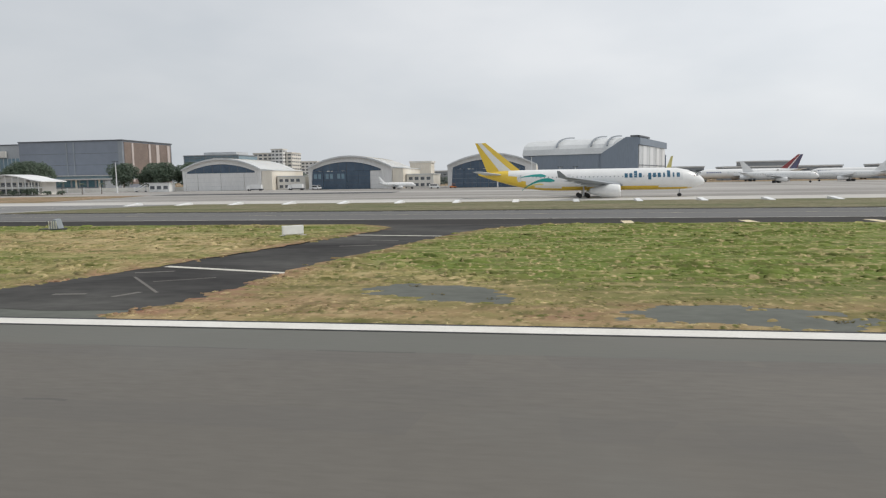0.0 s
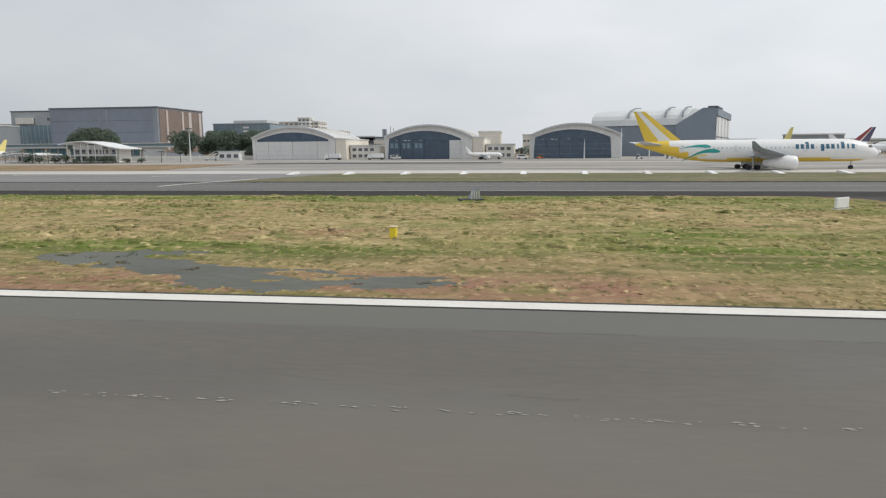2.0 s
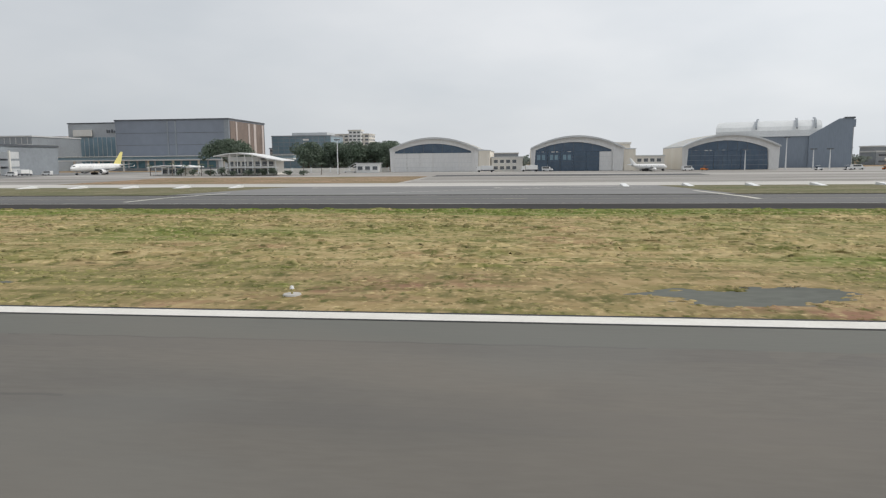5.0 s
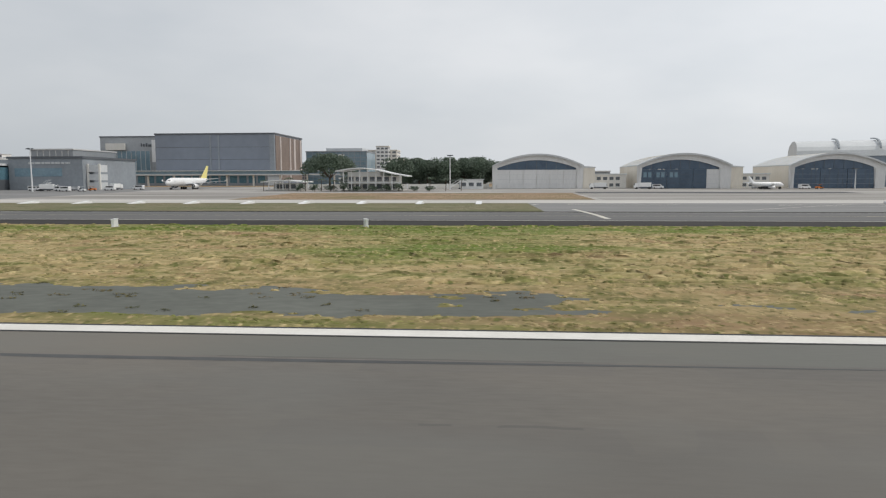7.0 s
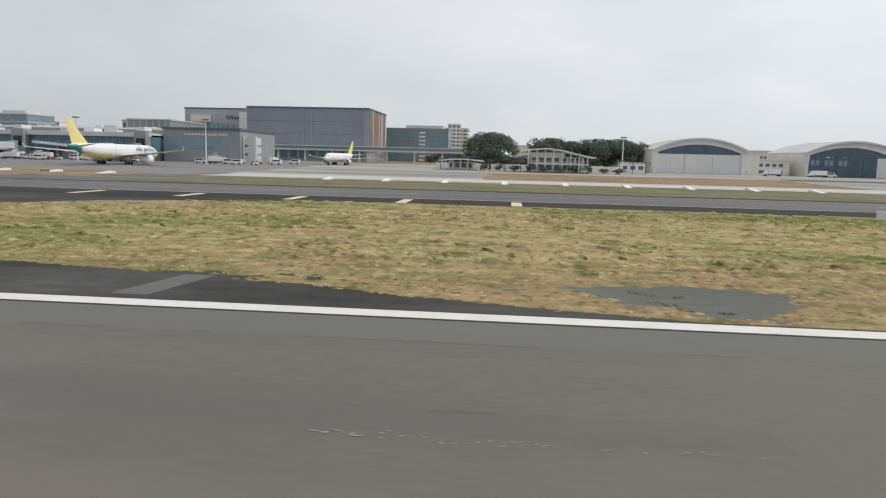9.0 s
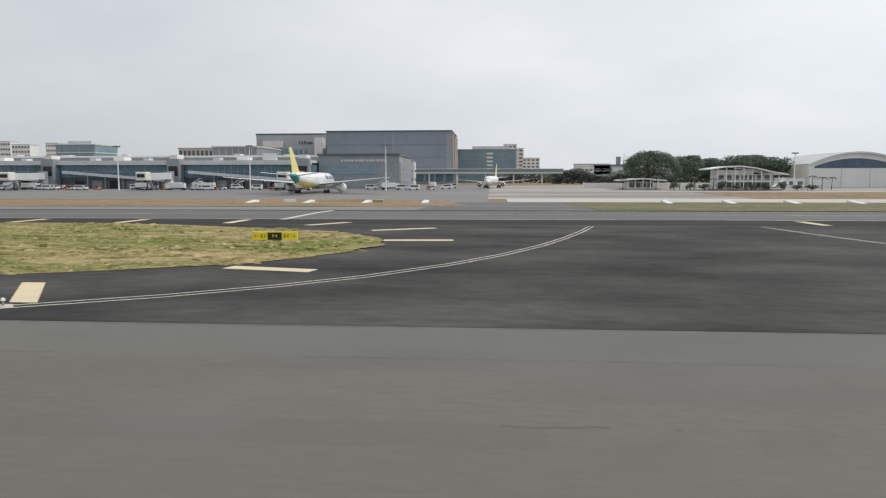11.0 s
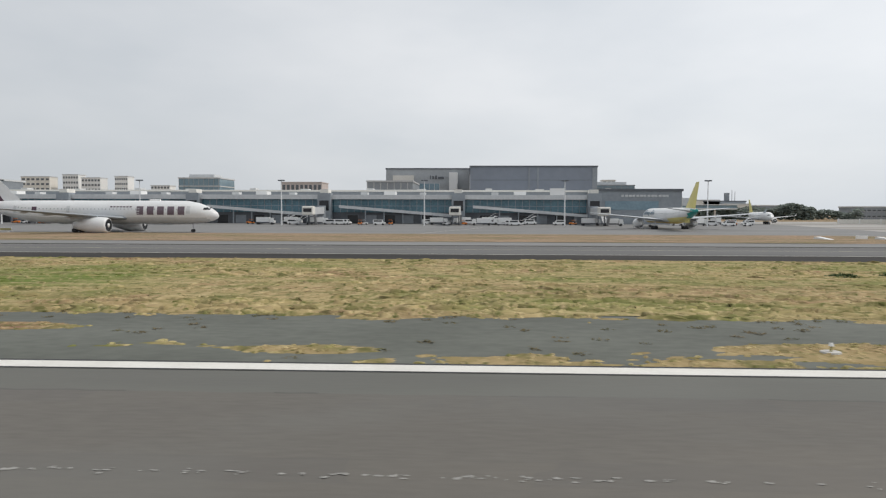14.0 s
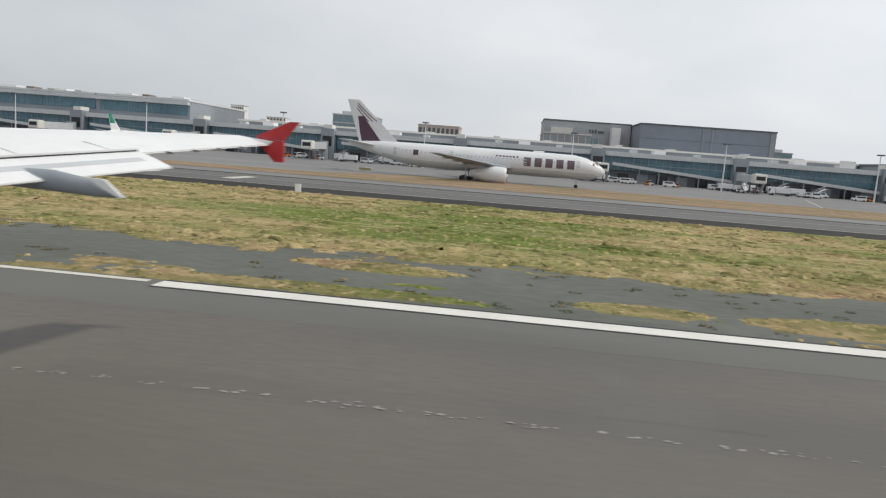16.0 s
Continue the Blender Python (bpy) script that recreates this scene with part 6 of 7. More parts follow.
        for k in (0.32, 0.55, 0.75):
            yy = half * k
            xle = xr - (yy - R * 0.6) * sweep
            ch = float(np.interp(yy, [R * 0.6, kink, half], [cr, 0.115 * L, ct]))
            zz = clearance + 0.45 * R + (yy - R * 0.6) * 0.09
            bm = loft(bmesh.new(), [[(xle - ch * (0.55 + 0.65 * u), sgn * yy + w * 0.28 * math.cos(a), zz - 0.3 + w * 0.28 * math.sin(a)) for a in np.linspace(0, 5.5, 7)] for u, w in ((0, 0.1), (0.4, 1), (1, 0.1))])
            part("flap_fairing", bm, M["wing_grey"], wing)
        ye = half * livery.get("eng_at", 0.32)
        xe = xr - (ye - R * 0.6) * sweep
        re = livery.get("eng_r", 0.48) * R
        ze = clearance + 0.45 * R + (ye - R * 0.6) * 0.09 - 1.15 * re
        eng = []
        for u, w in ((0.55, 0.86), (0.45, 0.98), (0.1, 1.04), (-0.45, 0.92), (-0.85, 0.62), (-1.15, 0.40)):
            eng.append([(xe + u * re * 2.6, sgn * ye + re * w * math.cos(a), ze + re * w * math.sin(a)) for a in np.linspace(0, 2 * math.pi, 19)[:-1]])
        nac = part("engine", loft(bmesh.new(), eng), M[livery.get("engine", "white")], t, smooth=True)
        bm = bmesh.new()
        tube(bm, (xe + 0.552 * re * 2.6, sgn * ye, ze), (xe + 0.556 * re * 2.6, sgn * ye, ze), re * 0.78, re * 0.78, 18)
        part("fan", bm, M["black"], nac)
        bm = bmesh.new()
        tube(bm, (xe + 0.557 * re * 2.6, sgn * ye, ze), (xe + 0.62 * re * 2.6, sgn * ye, ze), re * 0.28, re * 0.03, 12)
        part("spinner", bm, M["silver"], nac)
        part("pylon", prism(bmesh.new(), [(xe + re * 0.6, ze + re * 0.8), (xe - re * 3.4, ze + re * 0.6), (xe - re * 3.4, ze + re * 1.25), (xe - re * 0.4, ze + re * 1.3)], "y", sgn * ye - 0.18, sgn * ye + 0.18), M["wing_grey"], nac)
        r9, c9 = section(0.90)
        hs = [foil(0.085 * L, 0.5, nose - 0.885 * L, sgn * r9 * 0.6, c9 + 0.15 * R), foil(0.034 * L, 0.22, nose - 0.885 * L - 0.16 * span * 0.62, sgn * 0.16 * span, c9 + 0.15 * R + 0.016 * span)]
        part("tailplane", loft(bmesh.new(), hs), M[livery.get("tailplane", "wing_grey")], t)
        xm = nose - 0.525 * L
        leg = part("main_gear", tube(bmesh.new(), (xm, sgn * 0.09 * span, 0.6), (xm, sgn * 0.085 * span, clearance + 0.4 * R), 0.18), M["alloy"], t)
        for dx in (-1.0, 1.0):
            for dy in (-0.55, 0.55):
                bm = bmesh.new()
                tube(bm, (xm + dx, sgn * 0.09 * span + dy - 0.2, 0.62), (xm + dx, sgn * 0.09 * span + dy + 0.2, 0.62), 0.62, 0.62, 14)
                part("wheel", bm, M["tyre"], leg)
    xn = nose - 0.105 * L
    leg = part("nose_gear", tube(bmesh.new(), (xn, 0, 0.4), (xn, 0, clearance + 0.2 * R), 0.13), M["alloy"], t)
    for dy in (-0.3, 0.3):
        bm = bmesh.new()
        tube(bm, (xn, dy - 0.14, 0.48), (xn, dy + 0.14, 0.48), 0.48, 0.48, 14)
        part("wheel", bm, M["tyre"], leg)
    zt = section(0.84)[1] + section(0.84)[0]
    zb, zr = zt - 0.35, section(0.95)[1]
    xf, xt = nose - 0.80 * L, nose - L * 0.965
    chord_t = 0.048 * L

    def fin_at(u, v, sgn, lift):
        """u: 0 leading to 1 trailing edge; v: 0 root to 1 tip."""
        le, te = Vector((xf, 0, zb)).lerp(Vector((xt, 0, fin_top)), v), Vector((nose - 0.955 * L, 0, zr + 0.3)).lerp(Vector((xt - chord_t, 0, fin_top)), v)
        p = le.lerp(te, u)
        p.y = sgn * ((0.30 * (1 - 0.55 * v)) * math.sin(math.pi * min(max(u, 0.02), 0.98)) ** 0.7 + lift)
        return p
    rings = []
    for v in (0, 0.35, 0.7, 1):
        us = [i / 7 for i in range(8)]
        rings.append([fin_at(u, v, -1, 0) for u in us] + [fin_at(u, v, 1, 0) for u in reversed(us)])
    fin = part("fin", loft(bmesh.new(), rings), M[livery["fin"]], t, livery.get("fin_label", ""))

    def fin_mark(nm, lo, hi, material, n=10, v0=0.0, v1=1.0):
        for sgn in (-1, 1):
            bm = bmesh.new()
            prev = None
            for i in range(n + 1):
                v = v0 + (v1 - v0) * i / n
                a, b = lo(v), hi(v)
                cur = [bm.verts.new(fin_at(a + (b - a) * k / 3, v, sgn, 0.03)) for k in range(4)]
                if prev:
                    for k in range(3):
                        bm.faces.new((prev[k], prev[k + 1], cur[k + 1], cur[k]))
                prev = cur
            bmesh.ops.recalc_face_normals(bm, faces=bm.faces[:])
            part(nm, bm, M[material], fin)
    return t, patch, fin_mark


def beached(t, x, y, rz, z=None):
    t.matrix_basis = pose(x, y, gz(y) if z is None else z, 0, 0, rz)
    return t


def letters(patch, nm, s0, s1, n, lo, hi, material, gaps=(), tall=(), deep=(), slim=(), fill=0.60):
    """A title on the skin, kept to plain blocks of its size and colour."""
    w = (s1 - s0) / n
    for i in range(n):
        if i in gaps:
            continue
        half_w = 0.17 if i in slim else fill / 2
        up = hi + (0.5 * (hi - lo) if i in tall else 0)
        down = lo - (0.5 * (hi - lo) if i in deep else 0)
        patch(nm, s0 + w * (i + 0.5 - half_w), s0 + w * (i + 0.5 + half_w), lambda u, d=down: d, lambda u, h=up: h, material, cols=2, rows=4)


# wing and winglet get a darker grey that stands for their shaded undersides
YELLOW_JET = dict(eng_r=0.60, wing="grey_wall", body="white", belly="yellow", belly_z=-0.70, rear="yellow", rear_s=0.82, door="silver", fin="yellow", fin_label="yellow fin with white sweep", engine="white", winglet="grey_wall", tailplane="wing_grey")
jet, patch, fin_mark = airliner("wide_body_jet", "white and yellow wide-body jet taxiing, with teal wing emblem", 59.0, 2.84, 55, 15.0, YELLOW_JET)
letters(patch, "title_block", 0.109, 0.350, 12, 0.14, 0.54, "deep_blue", gaps=(7,), tall=(2, 9), deep=(6,), slim=(1, 3), fill=0.66)
def swoosh(s0, s1, z0, lift, fall, thick, colour, lab=""):
    """A tapering feather that curls over the rear fuselage."""
    mid = lambda u: z0 + lift * math.sin(2.5 * u + 0.15) - fall * u * u
    half_w = lambda u: thick * (1.05 - u) * min(1.0, 5 * u + 0.25)
    patch("emblem", s0, s1, lambda u: mid(u) - half_w(u), lambda u: mid(u) + half_w(u), colour, lab, cols=16)


swoosh(0.690, 0.815, 0.38, 0.12, 0.22, 0.17, "teal", "teal bird-wing emblem")
swoosh(0.652, 0.800, -0.10, 0.26, 0.98, 0.22, "teal")
swoosh(0.700, 0.790, -0.42, 0.12, 0.50, 0.10, "pale_yellow")
fin_mark("fin_sweep", lambda v: 0.25 + 0.15 * v, lambda v: 0.62 - 0.05 * v + 0.2 * v * v, "white")
beached(jet, 10.4, 185, 0)

GATE_JET = dict(YELLOW_JET, wing="wing_grey", rear="teal", rear_s=0.93, fin="pale_yellow", fin_label="pale yellow fin", belly_z=-0.78)
gate_jet, patch, fin_mark = airliner("wide_body_jet", "white and yellow wide-body jet parked nose-in at the pier", 58, 2.7, 58, 15.0, GATE_JET)
letters(patch, "title_block", 0.109, 0.350, 12, 0.14, 0.54, "deep_blue", gaps=(7,), tall=(2, 9), deep=(6,), slim=(1, 3), fill=0.66)
patch("emblem", 0.62, 0.88, lambda u: -0.80, lambda u: -0.35 + 0.25 * u, "pale_yellow", "yellow side emblem", cols=12)
beached(gate_jet, -397.6, 239, 91)

# the darker wing colour paints in the shade below the wing
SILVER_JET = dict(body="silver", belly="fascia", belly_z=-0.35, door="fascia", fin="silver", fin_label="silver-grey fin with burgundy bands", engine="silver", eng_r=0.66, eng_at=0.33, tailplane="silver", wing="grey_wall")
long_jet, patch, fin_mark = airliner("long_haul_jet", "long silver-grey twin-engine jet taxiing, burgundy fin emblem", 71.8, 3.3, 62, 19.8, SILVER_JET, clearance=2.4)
letters(patch, "title_block", 0.114, 0.318, 5, -0.22, 0.50, "plum", fill=0.66)
letters(patch, "small_title_block", 0.33, 0.42, 7, 0.40, 0.52, "burgundy")
patch("side_emblem", 0.715, 0.735, lambda u: 0.0, lambda u: 0.45, "burgundy", cols=3)
fin_mark("fin_emblem", lambda v: 0.42 + 0.1 * v, lambda v: 0.93 - 0.5 * v * v, "burgundy", v0=0.02, v1=0.62)
for k in range(3):
    fin_mark("fin_band", lambda v, k=k: 0.10 + 0.16 * k + 0.55 * (v - 0.55), lambda v, k=k: 0.15 + 0.16 * k + 0.62 * (v - 0.55), "burgundy", v0=0.50, v1=0.92 - 0.06 * k)
bm = bmesh.new()
tube(bm, (16, 0, 8.9), (19, 0, 8.9), 0.5, 0.5, 10)
part("antenna_dome", bm, M["white"], long_jet)
beached(long_jet, -573.5, 190, 0)

NARROW = dict(body="white", belly="white", belly_z=-0.9, door="silver", fin="pale_yellow", engine="white", eng_r=0.55, winglet="white", fin_label="yellow fin")
narrow, patch, fin_mark = airliner("narrow_body_jet", "white narrow-body jet with yellow fin taxiing in", 36, 1.95, 34, 11.5, NARROW, clearance=1.6)
beached(narrow, -334, 318, -97)
other = copy_thing(narrow, pose(40.0, 276, gz(276), 0, 0, 104))
other["label"] = "white narrow-body jet parked with yellow fin showing"

GREEN = dict(NARROW, fin="white", fin_label="white fin with green tip", rear="white", rear_s=0.99)
green_jet, patch, fin_mark = airliner("narrow_body_jet", "white jet with green fin tip parked at the pier", 37, 2.05, 34, 11.8, GREEN, clearance=1.7)
fin_mark("fin_sweep", lambda v: 0.02 + 0.3 * (1 - v), lambda v: 0.98, "green_paint", v0=0.45)
beached(green_jet, -716, 266, 86)

TRICOLOUR = dict(body="white", belly="white", belly_z=-0.9, door="silver", fin="dull_red", fin_label="dull red and navy fin", engine="silver", winglet="white", tailplane="white")
far_jet, patch, fin_mark = airliner("wide_body_jet", "white wide-body jet parked far off, red and navy fin", 60, 2.8, 56, 15.5, TRICOLOUR)
fin_mark("fin_stripe", lambda v: 0.55, lambda v: 0.97, "dull_navy")
fin_mark("fin_stripe", lambda v: 0.40, lambda v: 0.50, "white")
letters(patch, "title_block", 0.10, 0.24, 8, 0.15, 0.42, "navy")
beached(far_jet, 117, 430, 180)
copy_thing(far_jet, pose(196, 470, 0, 0, 0, 160))
stub, patch, fin_mark = airliner("narrow_body_jet", "white narrow-body jet parked before far sheds", 34, 1.95, 32, 10.5, dict(NARROW, fin="white", fin_label="plain white fin"), clearance=1.6)
beached(stub, 108, 345, -24)
copy_thing(stub, pose(150, 372, 0, 0, 0, 150))
biz, patch, fin_mark = airliner("business_jet", "small white business jet parked before the hangars", 17, 1.1, 17, 5.6, dict(NARROW, fin="white", fin_label="", eng_r=0.6), clearance=0.9)
beached(biz, -69, 306, 14)


# ---- apron vehicles ----
def wheels(t, xs, w, r=0.36):
    for x in xs:
        for sgn in (-1, 1):
            bm = bmesh.new()
            tube(bm, (x, sgn * w - 0.11, r), (x, sgn * w + 0.11, r), r, r, 12)
            part("wheel", bm, M["tyre"], t)


def van(label, col):
    t = thing("van", label, "van", (0, 0, 0), 0, "apron vehicles")
    part("body", prism(bmesh.new(), [(-2.4, 0.4), (2.4, 0.4), (2.5, 1.0), (1.9, 1.25), (1.3, 2.1), (-2.3, 2.15), (-2.45, 1.9)], "y", -0.95, 0.95), M[col], t)
    part("windscreen", prism(bmesh.new(), [(1.86, 1.3), (1.93, 1.3), (1.36, 2.05), (1.28, 2.05)], "y", -0.8, 0.8), M["black"], t)
    for sgn in (-1, 1):
        part("side_window", boxes((-2.1, 1.1, sgn * 0.96 - 0.02, sgn * 0.96 + 0.02, 1.35, 1.9)), M["black"], t)
        part("headlight", boxes((2.42, 2.52, sgn * 0.7 - 0.15, sgn * 0.7 + 0.15, 0.75, 0.95)), M["white"], t)
    part("bumper", boxes((2.4, 2.6, -0.95, 0.95, 0.35, 0.6)), M["steel_dark"], t)
    wheels(t, (-1.5, 1.5), 0.9)
    return t


def truck(label, col):
    t = thing("service_truck", label, "truck", (0, 0, 0), 0, "apron vehicles")
    part("cab", prism(bmesh.new(), [(2.2, 0.6), (4.0, 0.6), (4.0, 1.6), (3.6, 2.6), (2.2, 2.6)], "y", -1.1, 1.1), M["white"], t)
    part("windscreen", prism(bmesh.new(), [(3.99, 1.65), (4.05, 1.65), (3.66, 2.5), (3.6, 2.5)], "y", -0.95, 0.95), M["black"], t)
    part("cargo_box", boxes((-3.4, 2.0, -1.1, 1.1, 1.0, 2.9), bevel=0.06), M[col], t)
    part("chassis", boxes((-4.0, 3.9, -0.9, 0.9, 0.5, 0.95)), M["steel_dark"], t)
    wheels(t, (-2.8, 3.0), 1.0, 0.48)
    return t


def tractor(label, col):
    t = thing("baggage_tractor", label, "tractor", (0, 0, 0), 0, "apron vehicles")
    part("body", prism(bmesh.new(), [(-1.5, 0.35), (1.5, 0.35), (1.5, 1.0), (0.2, 1.1), (-0.3, 0.8), (-1.5, 0.8)], "y", -0.7, 0.7), M[col], t)
    part("roof", boxes((-1.0, 0.5, -0.7, 0.7, 1.85, 1.95)), M[col], t)
    for x in (-0.95, 0.45):
        for y in (-0.65, 0.65):
            part("post", tube(bmesh.new(), (x, y, 0.8), (x, y, 1.86), 0.04, n=6), M["steel_dark"], t)
    part("seat", boxes((-0.9, -0.4, -0.4, 0.4, 0.8, 1.3)), M["black"], t)
    wheels(t, (-1.0, 1.0), 0.62, 0.34)
    return t


def dolly(label, col):
    t = thing("baggage_cart", label, "cart", (0, 0, 0), 0, "apron vehicles")
    part("bed", boxes((-1.6, 1.6, -0.8, 0.8, 0.45, 0.6)), M["steel_dark"], t)
    part("hood", boxes((-1.5, 1.5, -0.75, 0.75, 1.75, 1.85)), M[col], t)
    part("load", boxes((-1.4, 0.4, -0.65, 0.65, 0.6, 1.4), (0.5, 1.4, -0.6, 0.6, 0.6, 1.1), bevel=0.05), M["silver"], t)
    for x in (-1.48, 1.48):
        part("end_wall", boxes((x - 0.04, x + 0.04, -0.75, 0.75, 0.6, 1.78)), M[col], t)
    wheels(t, (-1.1, 1.1), 0.68, 0.26)
    return t


def steps(label):
    t = thing("passenger_steps", label, "stairs", (0, 0, 0), 0, "apron vehicles")
    part("flight", prism(bmesh.new(), [(-3.0, 0.6), (-2.3, 0.6), (2.3, 3.6), (3.2, 3.6), (3.2, 3.3), (2.4, 3.3)], "y", -0.8, 0.8), M["white"], t)
    part("frame", boxes((2.2, 2.4, -0.8, -0.6, 0.5, 3.3), (2.2, 2.4, 0.6, 0.8, 0.5, 3.3), (-3, 3, -0.7, 0.7, 0.4, 0.6)), M["alloy"], t)
    for sgn in (-1, 1):
        part("handrail", prism(bmesh.new(), [(-2.9, 1.5), (-2.9, 1.6), (2.4, 4.7), (3.2, 4.7), (3.2, 4.6), (2.45, 4.6)], "y", sgn * 0.8 - 0.03, sgn * 0.8 + 0.03), M["silver"], t)
    wheels(t, (-2.2, 2.2), 0.75, 0.3)
    return t


fleet = [van("white airport van with dark windows", "white"), truck("white box service truck", "white"), tractor("white baggage tractor with canopy", "white"),
         dolly("hooded baggage cart with pale load", "fascia"), steps("white mobile passenger steps"), tractor("orange baggage tractor with canopy", "orange"), van("silver crew van with dark windows", "silver"), truck("service truck with silver-grey box", "silver")]
rng = random.Random(11)
rows_ = []
for x0, x1, n in ((-485, -440, 15), (-560, -515, 11), (-660, -590, 16), (-432, -408, 6), (-384, -352, 9), (-760, -715, 10), (-520, -495, 5), (-480, -436, 6)):
    for i in range(n):
        rows_.append((x0 + (x1 - x0) * (i + rng.uniform(0.1, 0.9)) / n, rng.uniform(268, 284)))
rows_ += [(-120, 312), (-112, 318), (-70, 316), (-52, 308), (-44, 312), (10, 300), (16, 305), (24, 298), (-3, 296), (-140, 310), (-205, 318), (-360, 300), (-352, 305)]
for i, (x, y) in enumerate(rows_):
    src = fleet[(i * 5 + i // 7) % len(fleet)]
    m = pose(x, y, gz(y), 0, 0, rng.choice((0, 180, 0, 180, 90, 15, -20)))
    if i < len(fleet):
        fleet[i].matrix_basis = m
    else:
        copy_thing(src, m)


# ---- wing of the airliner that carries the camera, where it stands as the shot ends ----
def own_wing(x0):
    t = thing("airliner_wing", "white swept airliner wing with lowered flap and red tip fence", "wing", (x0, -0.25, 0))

    def te_main(y):
        return -6.687 - (11.6 - y) * 0.27, 4.332 - (11.6 - y) * 0.082

    def te_outer(y):
        return -5.823 - (15.0 - y) * 0.264, 4.539 - (15.0 - y) * 0.086

    def te_flap(y):
        return -6.004 - (11.4 - y) * 0.263, 4.054 - (11.4 - y) * 0.086

    def skin(y, te):
        xte, zte = te
        xle = -6.75 - (15.5 - y) * 0.50
        c, top = xte - xle, 4.745 - (15.4 - y) * 0.044
        rise = top - zte
        return [(xle, y, top - 0.12 - 0.3 * rise), (xle + 0.05 * c, y, top - 0.10), (xle + 0.16 * c, y, top - 0.02), (xle + 0.34 * c, y, top), (xle + 0.55 * c, y, zte + 0.80 * rise), (xle + 0.78 * c, y, zte + 0.42 * rise),
                (xte, y, zte + 0.015), (xte, y, zte - 0.02), (xle + 0.6 * c, y, zte - 0.12 * rise - 0.06), (xle + 0.2 * c, y, zte - 0.1 * rise - 0.05)]
    part("wing_box", loft(bmesh.new(), [skin(y, te_main(y)) for y in (1.9, 6.0, 9.0, 11.6)]), M["white"], t)
    part("outer_wing", loft(bmesh.new(), [skin(y, te_outer(y)) for y in (11.62, 13.5, 15.4)]), M["white"], t)

    def on_flap(y, s, lift=0.0):
        """Point on the upper side of the lowered flap; s runs from its nose to its trailing edge."""
        (xa, za), (xb, zb) = te_main(y), te_flap(y)
        return (xa + 0.02 + (xb - xa) * s, y - 0.2 * s if y > 11 else y, za - 0.035 + (zb - za + 0.035) * s + 0.05 * s * (1 - s) + lift)

    def flap(y0, y1):
        rows = []
        for y in (y0, y1):
            ring = [on_flap(y, s) for s in (-0.5, 0.0, 0.3, 0.6, 1.0)]
            x, yy, z = ring[-1]
            ring += [(x, yy, z - 0.025), (ring[1][0], y, ring[1][2] - 0.22), (ring[0][0], y, ring[0][2] - 0.26)]
            ring[0] = (ring[0][0], ring[0][1], ring[1][2] - 0.08)
            rows.append(ring)
        return loft(bmesh.new(), rows)
    part("flap", flap(6.3, 11.58), M["white"], t, "lowered white outer flap")
    part("flap", flap(2.2, 6.2), M["white"], t, "lowered white inner flap")
    a = [[on_flap(y, 0.40, 0.006), on_flap(y, 0.60, 0.006), on_flap(y, 0.60, -0.03), on_flap(y, 0.40, -0.03)] for y in (6.5, 11.3)]
    part("grey_band", loft(bmesh.new(), a), M["fascia"], t, "grey band along the flap")
    # near-black strip standing for the shade in the slot between fixed wing and flap
    a = []
    for y in (2.2, 11.55):
        x, z = te_main(y)
        a.append([(x - 0.05, y, z - 0.018), (x + 0.035, y, z - 0.018), (x + 0.035, y, z - 0.075), (x - 0.05, y, z - 0.075)])
    part("slot_shade", loft(bmesh.new(), a), M["tyre"], t, "dark strip for the shade in the flap slot")
    for y in (4.4, 9.1):
        dx, dz = -0.263 * (9.1 - y), -0.086 * (9.1 - y)
        rings = []
        for x, r, zc in ((-8.2, 0.04, 3.86), (-7.4, 0.12, 3.86), (-6.5, 0.14, 3.85), (-5.9, 0.11, 3.79), (-5.42, 0.012, 3.69)):
            rings.append([(x + dx, y + 0.8 * r * math.cos(k), zc + dz + 1.1 * r * math.sin(k)) for k in np.linspace(0, 2 * math.pi, 17)[:-1]])
        fair = part("flap_fairing", loft(bmesh.new(), rings), M["grey_wall"], t, "grey canoe-shaped flap fairing", smooth=True)
        wedge = [(-5.95 + dx, 3.945 + dz), (-5.66 + dx, 3.93 + dz), (-5.38 + dx, 3.70 + dz), (-5.44 + dx, 3.685 + dz), (-5.72 + dx, 3.83 + dz)]
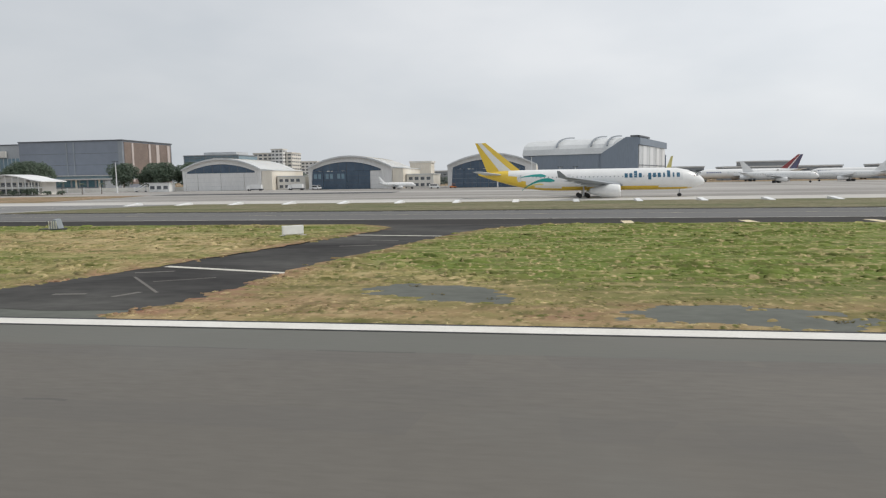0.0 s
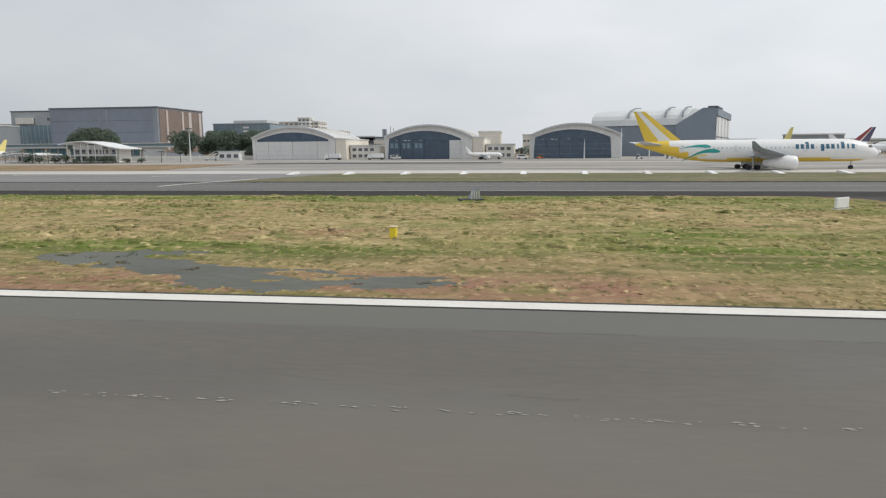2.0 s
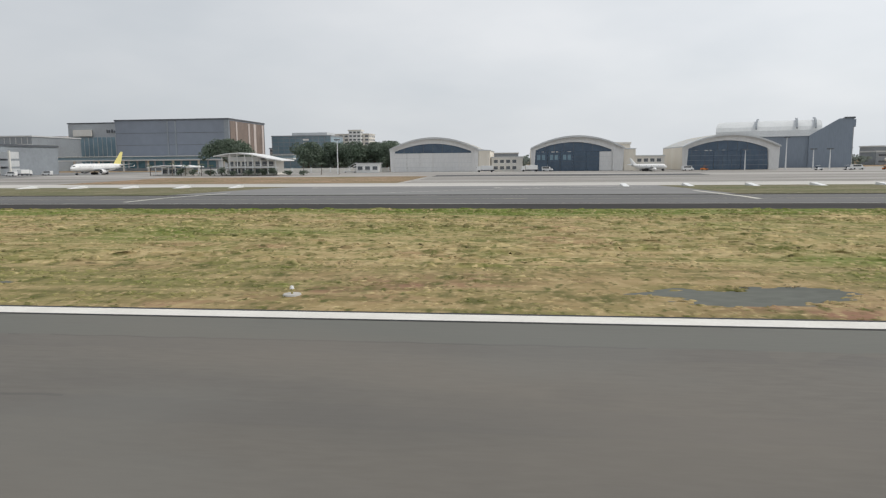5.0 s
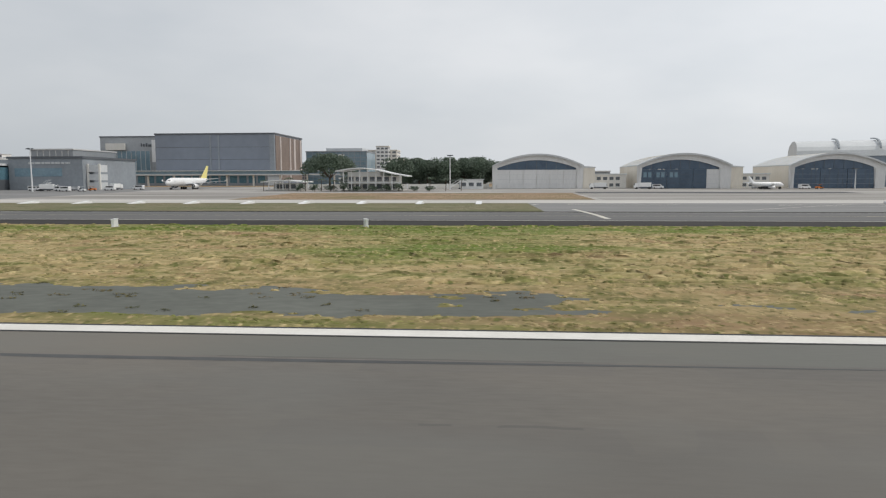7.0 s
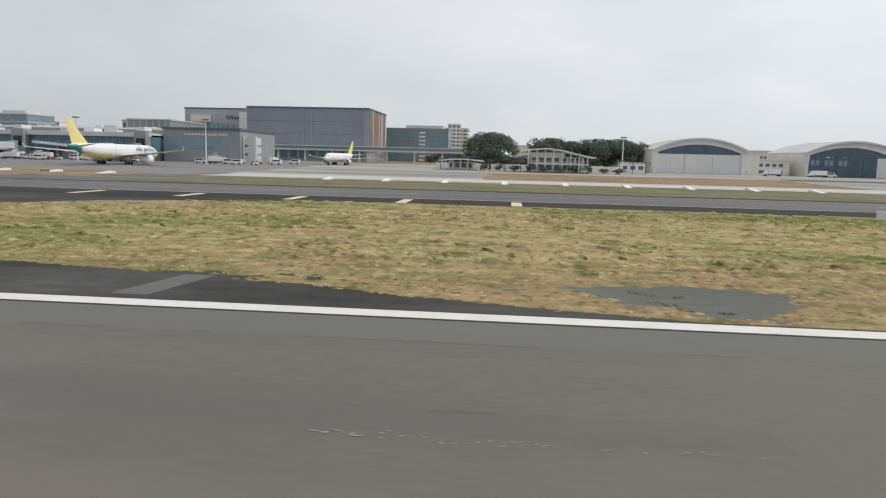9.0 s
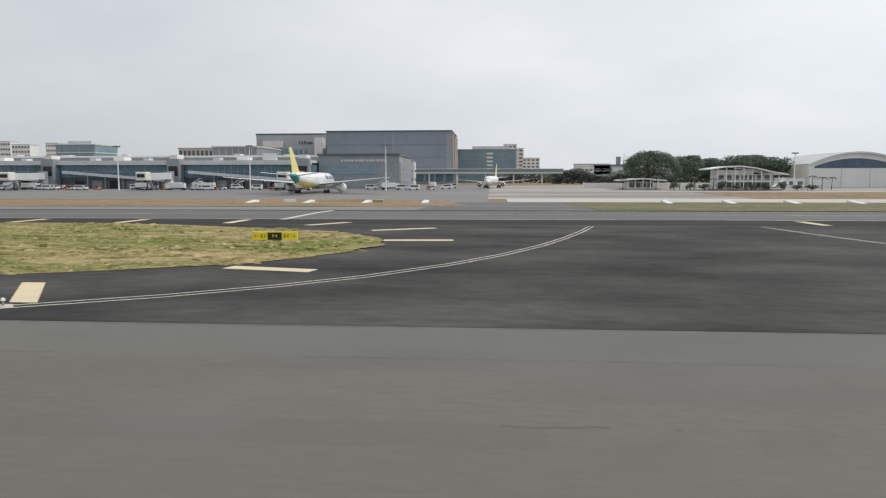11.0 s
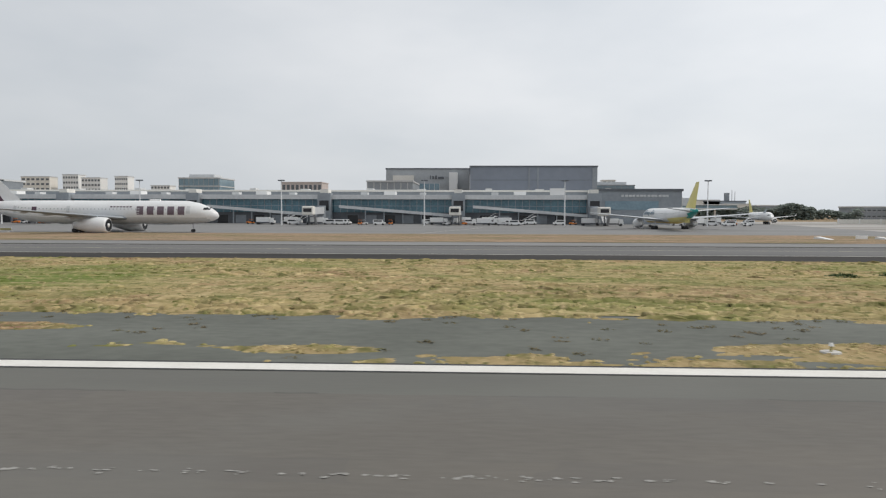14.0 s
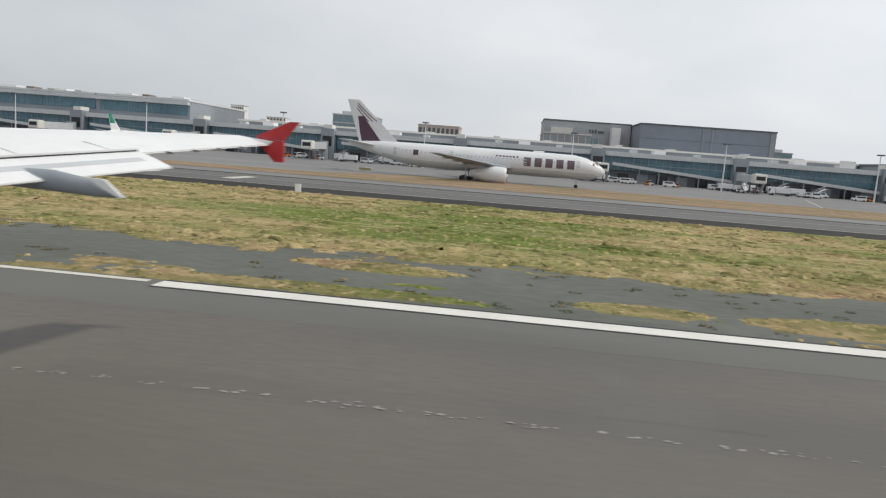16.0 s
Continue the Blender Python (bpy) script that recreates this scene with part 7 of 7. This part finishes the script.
        part("fairing_cap", prism(bmesh.new(), wedge, "y", y - 0.14, y - 0.09), M["white"], fair, "white upper edge")
    part("tip_fence", prism(bmesh.new(), [(-6.0, 4.76), (-5.36, 4.68), (-5.01, 5.14), (-5.23, 5.13)], "y", 15.42, 15.50), M["red"], t, "red wing-tip fence")
    part("tip_fence", prism(bmesh.new(), [(-6.0, 4.75), (-5.85, 4.50), (-5.566, 4.19), (-5.347, 4.19), (-5.36, 4.67)], "y", 15.42, 15.50), M["red"], t, "red wing-tip fence")
    part("tip_cap", loft(bmesh.new(), [skin(15.4, te_outer(15.4)), [(-5.60, 15.41, 4.655 + 0.002 * k) for k in range(10)]]), M["white"], t)
    for y in (12.3, 13.0, 13.7, 14.4):
        x, z = te_outer(y)
        part("static_wick", tube(bmesh.new(), (x - 0.02, y, z), (x + 0.14, y, z - 0.02), 0.012, n=5), M["steel_dark"], t)
        part("hinge_block", boxes((x - 0.12, x + 0.02, y + 0.2, y + 0.32, z - 0.05, z + 0.005)), M["white"], t)
    for y in (7.6, 9.4, 11.0):
        sk = skin(y, te_main(y))
        (xa, _, za), (xb, _, zb) = sk[5], sk[6]
        bm = bmesh.new()
        tube(bm, (xa, y, za + 0.003), (xb - 0.03, y, zb + 0.002), 0.008, n=5)
        part("spoiler_joint", bm, M["steel_dark"], t)
    # main landing gear that carries the wing root
    leg = part("main_gear", tube(bmesh.new(), (-10.6, 2.5, 0.55), (-10.6, 2.5, 3.25), 0.16, n=12), M["alloy"], t, "grey landing-gear strut")
    part("axle", tube(bmesh.new(), (-10.6, 2.0, 0.56), (-10.6, 3.0, 0.56), 0.09), M["alloy"], leg)
    for y in (2.06, 2.94):
        part("wheel", tube(bmesh.new(), (-10.6, y - 0.2, 0.57), (-10.6, y + 0.2, 0.57), 0.57, n=20), M["tyre"], leg)
    return t


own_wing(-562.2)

# ---- the plan set to its scale ----
for ob in list(scene.objects):
    if ob.parent is None and ob.type in {"MESH", "EMPTY"}:
        ob.matrix_basis = Matrix.Scale(K, 4) @ ob.matrix_basis
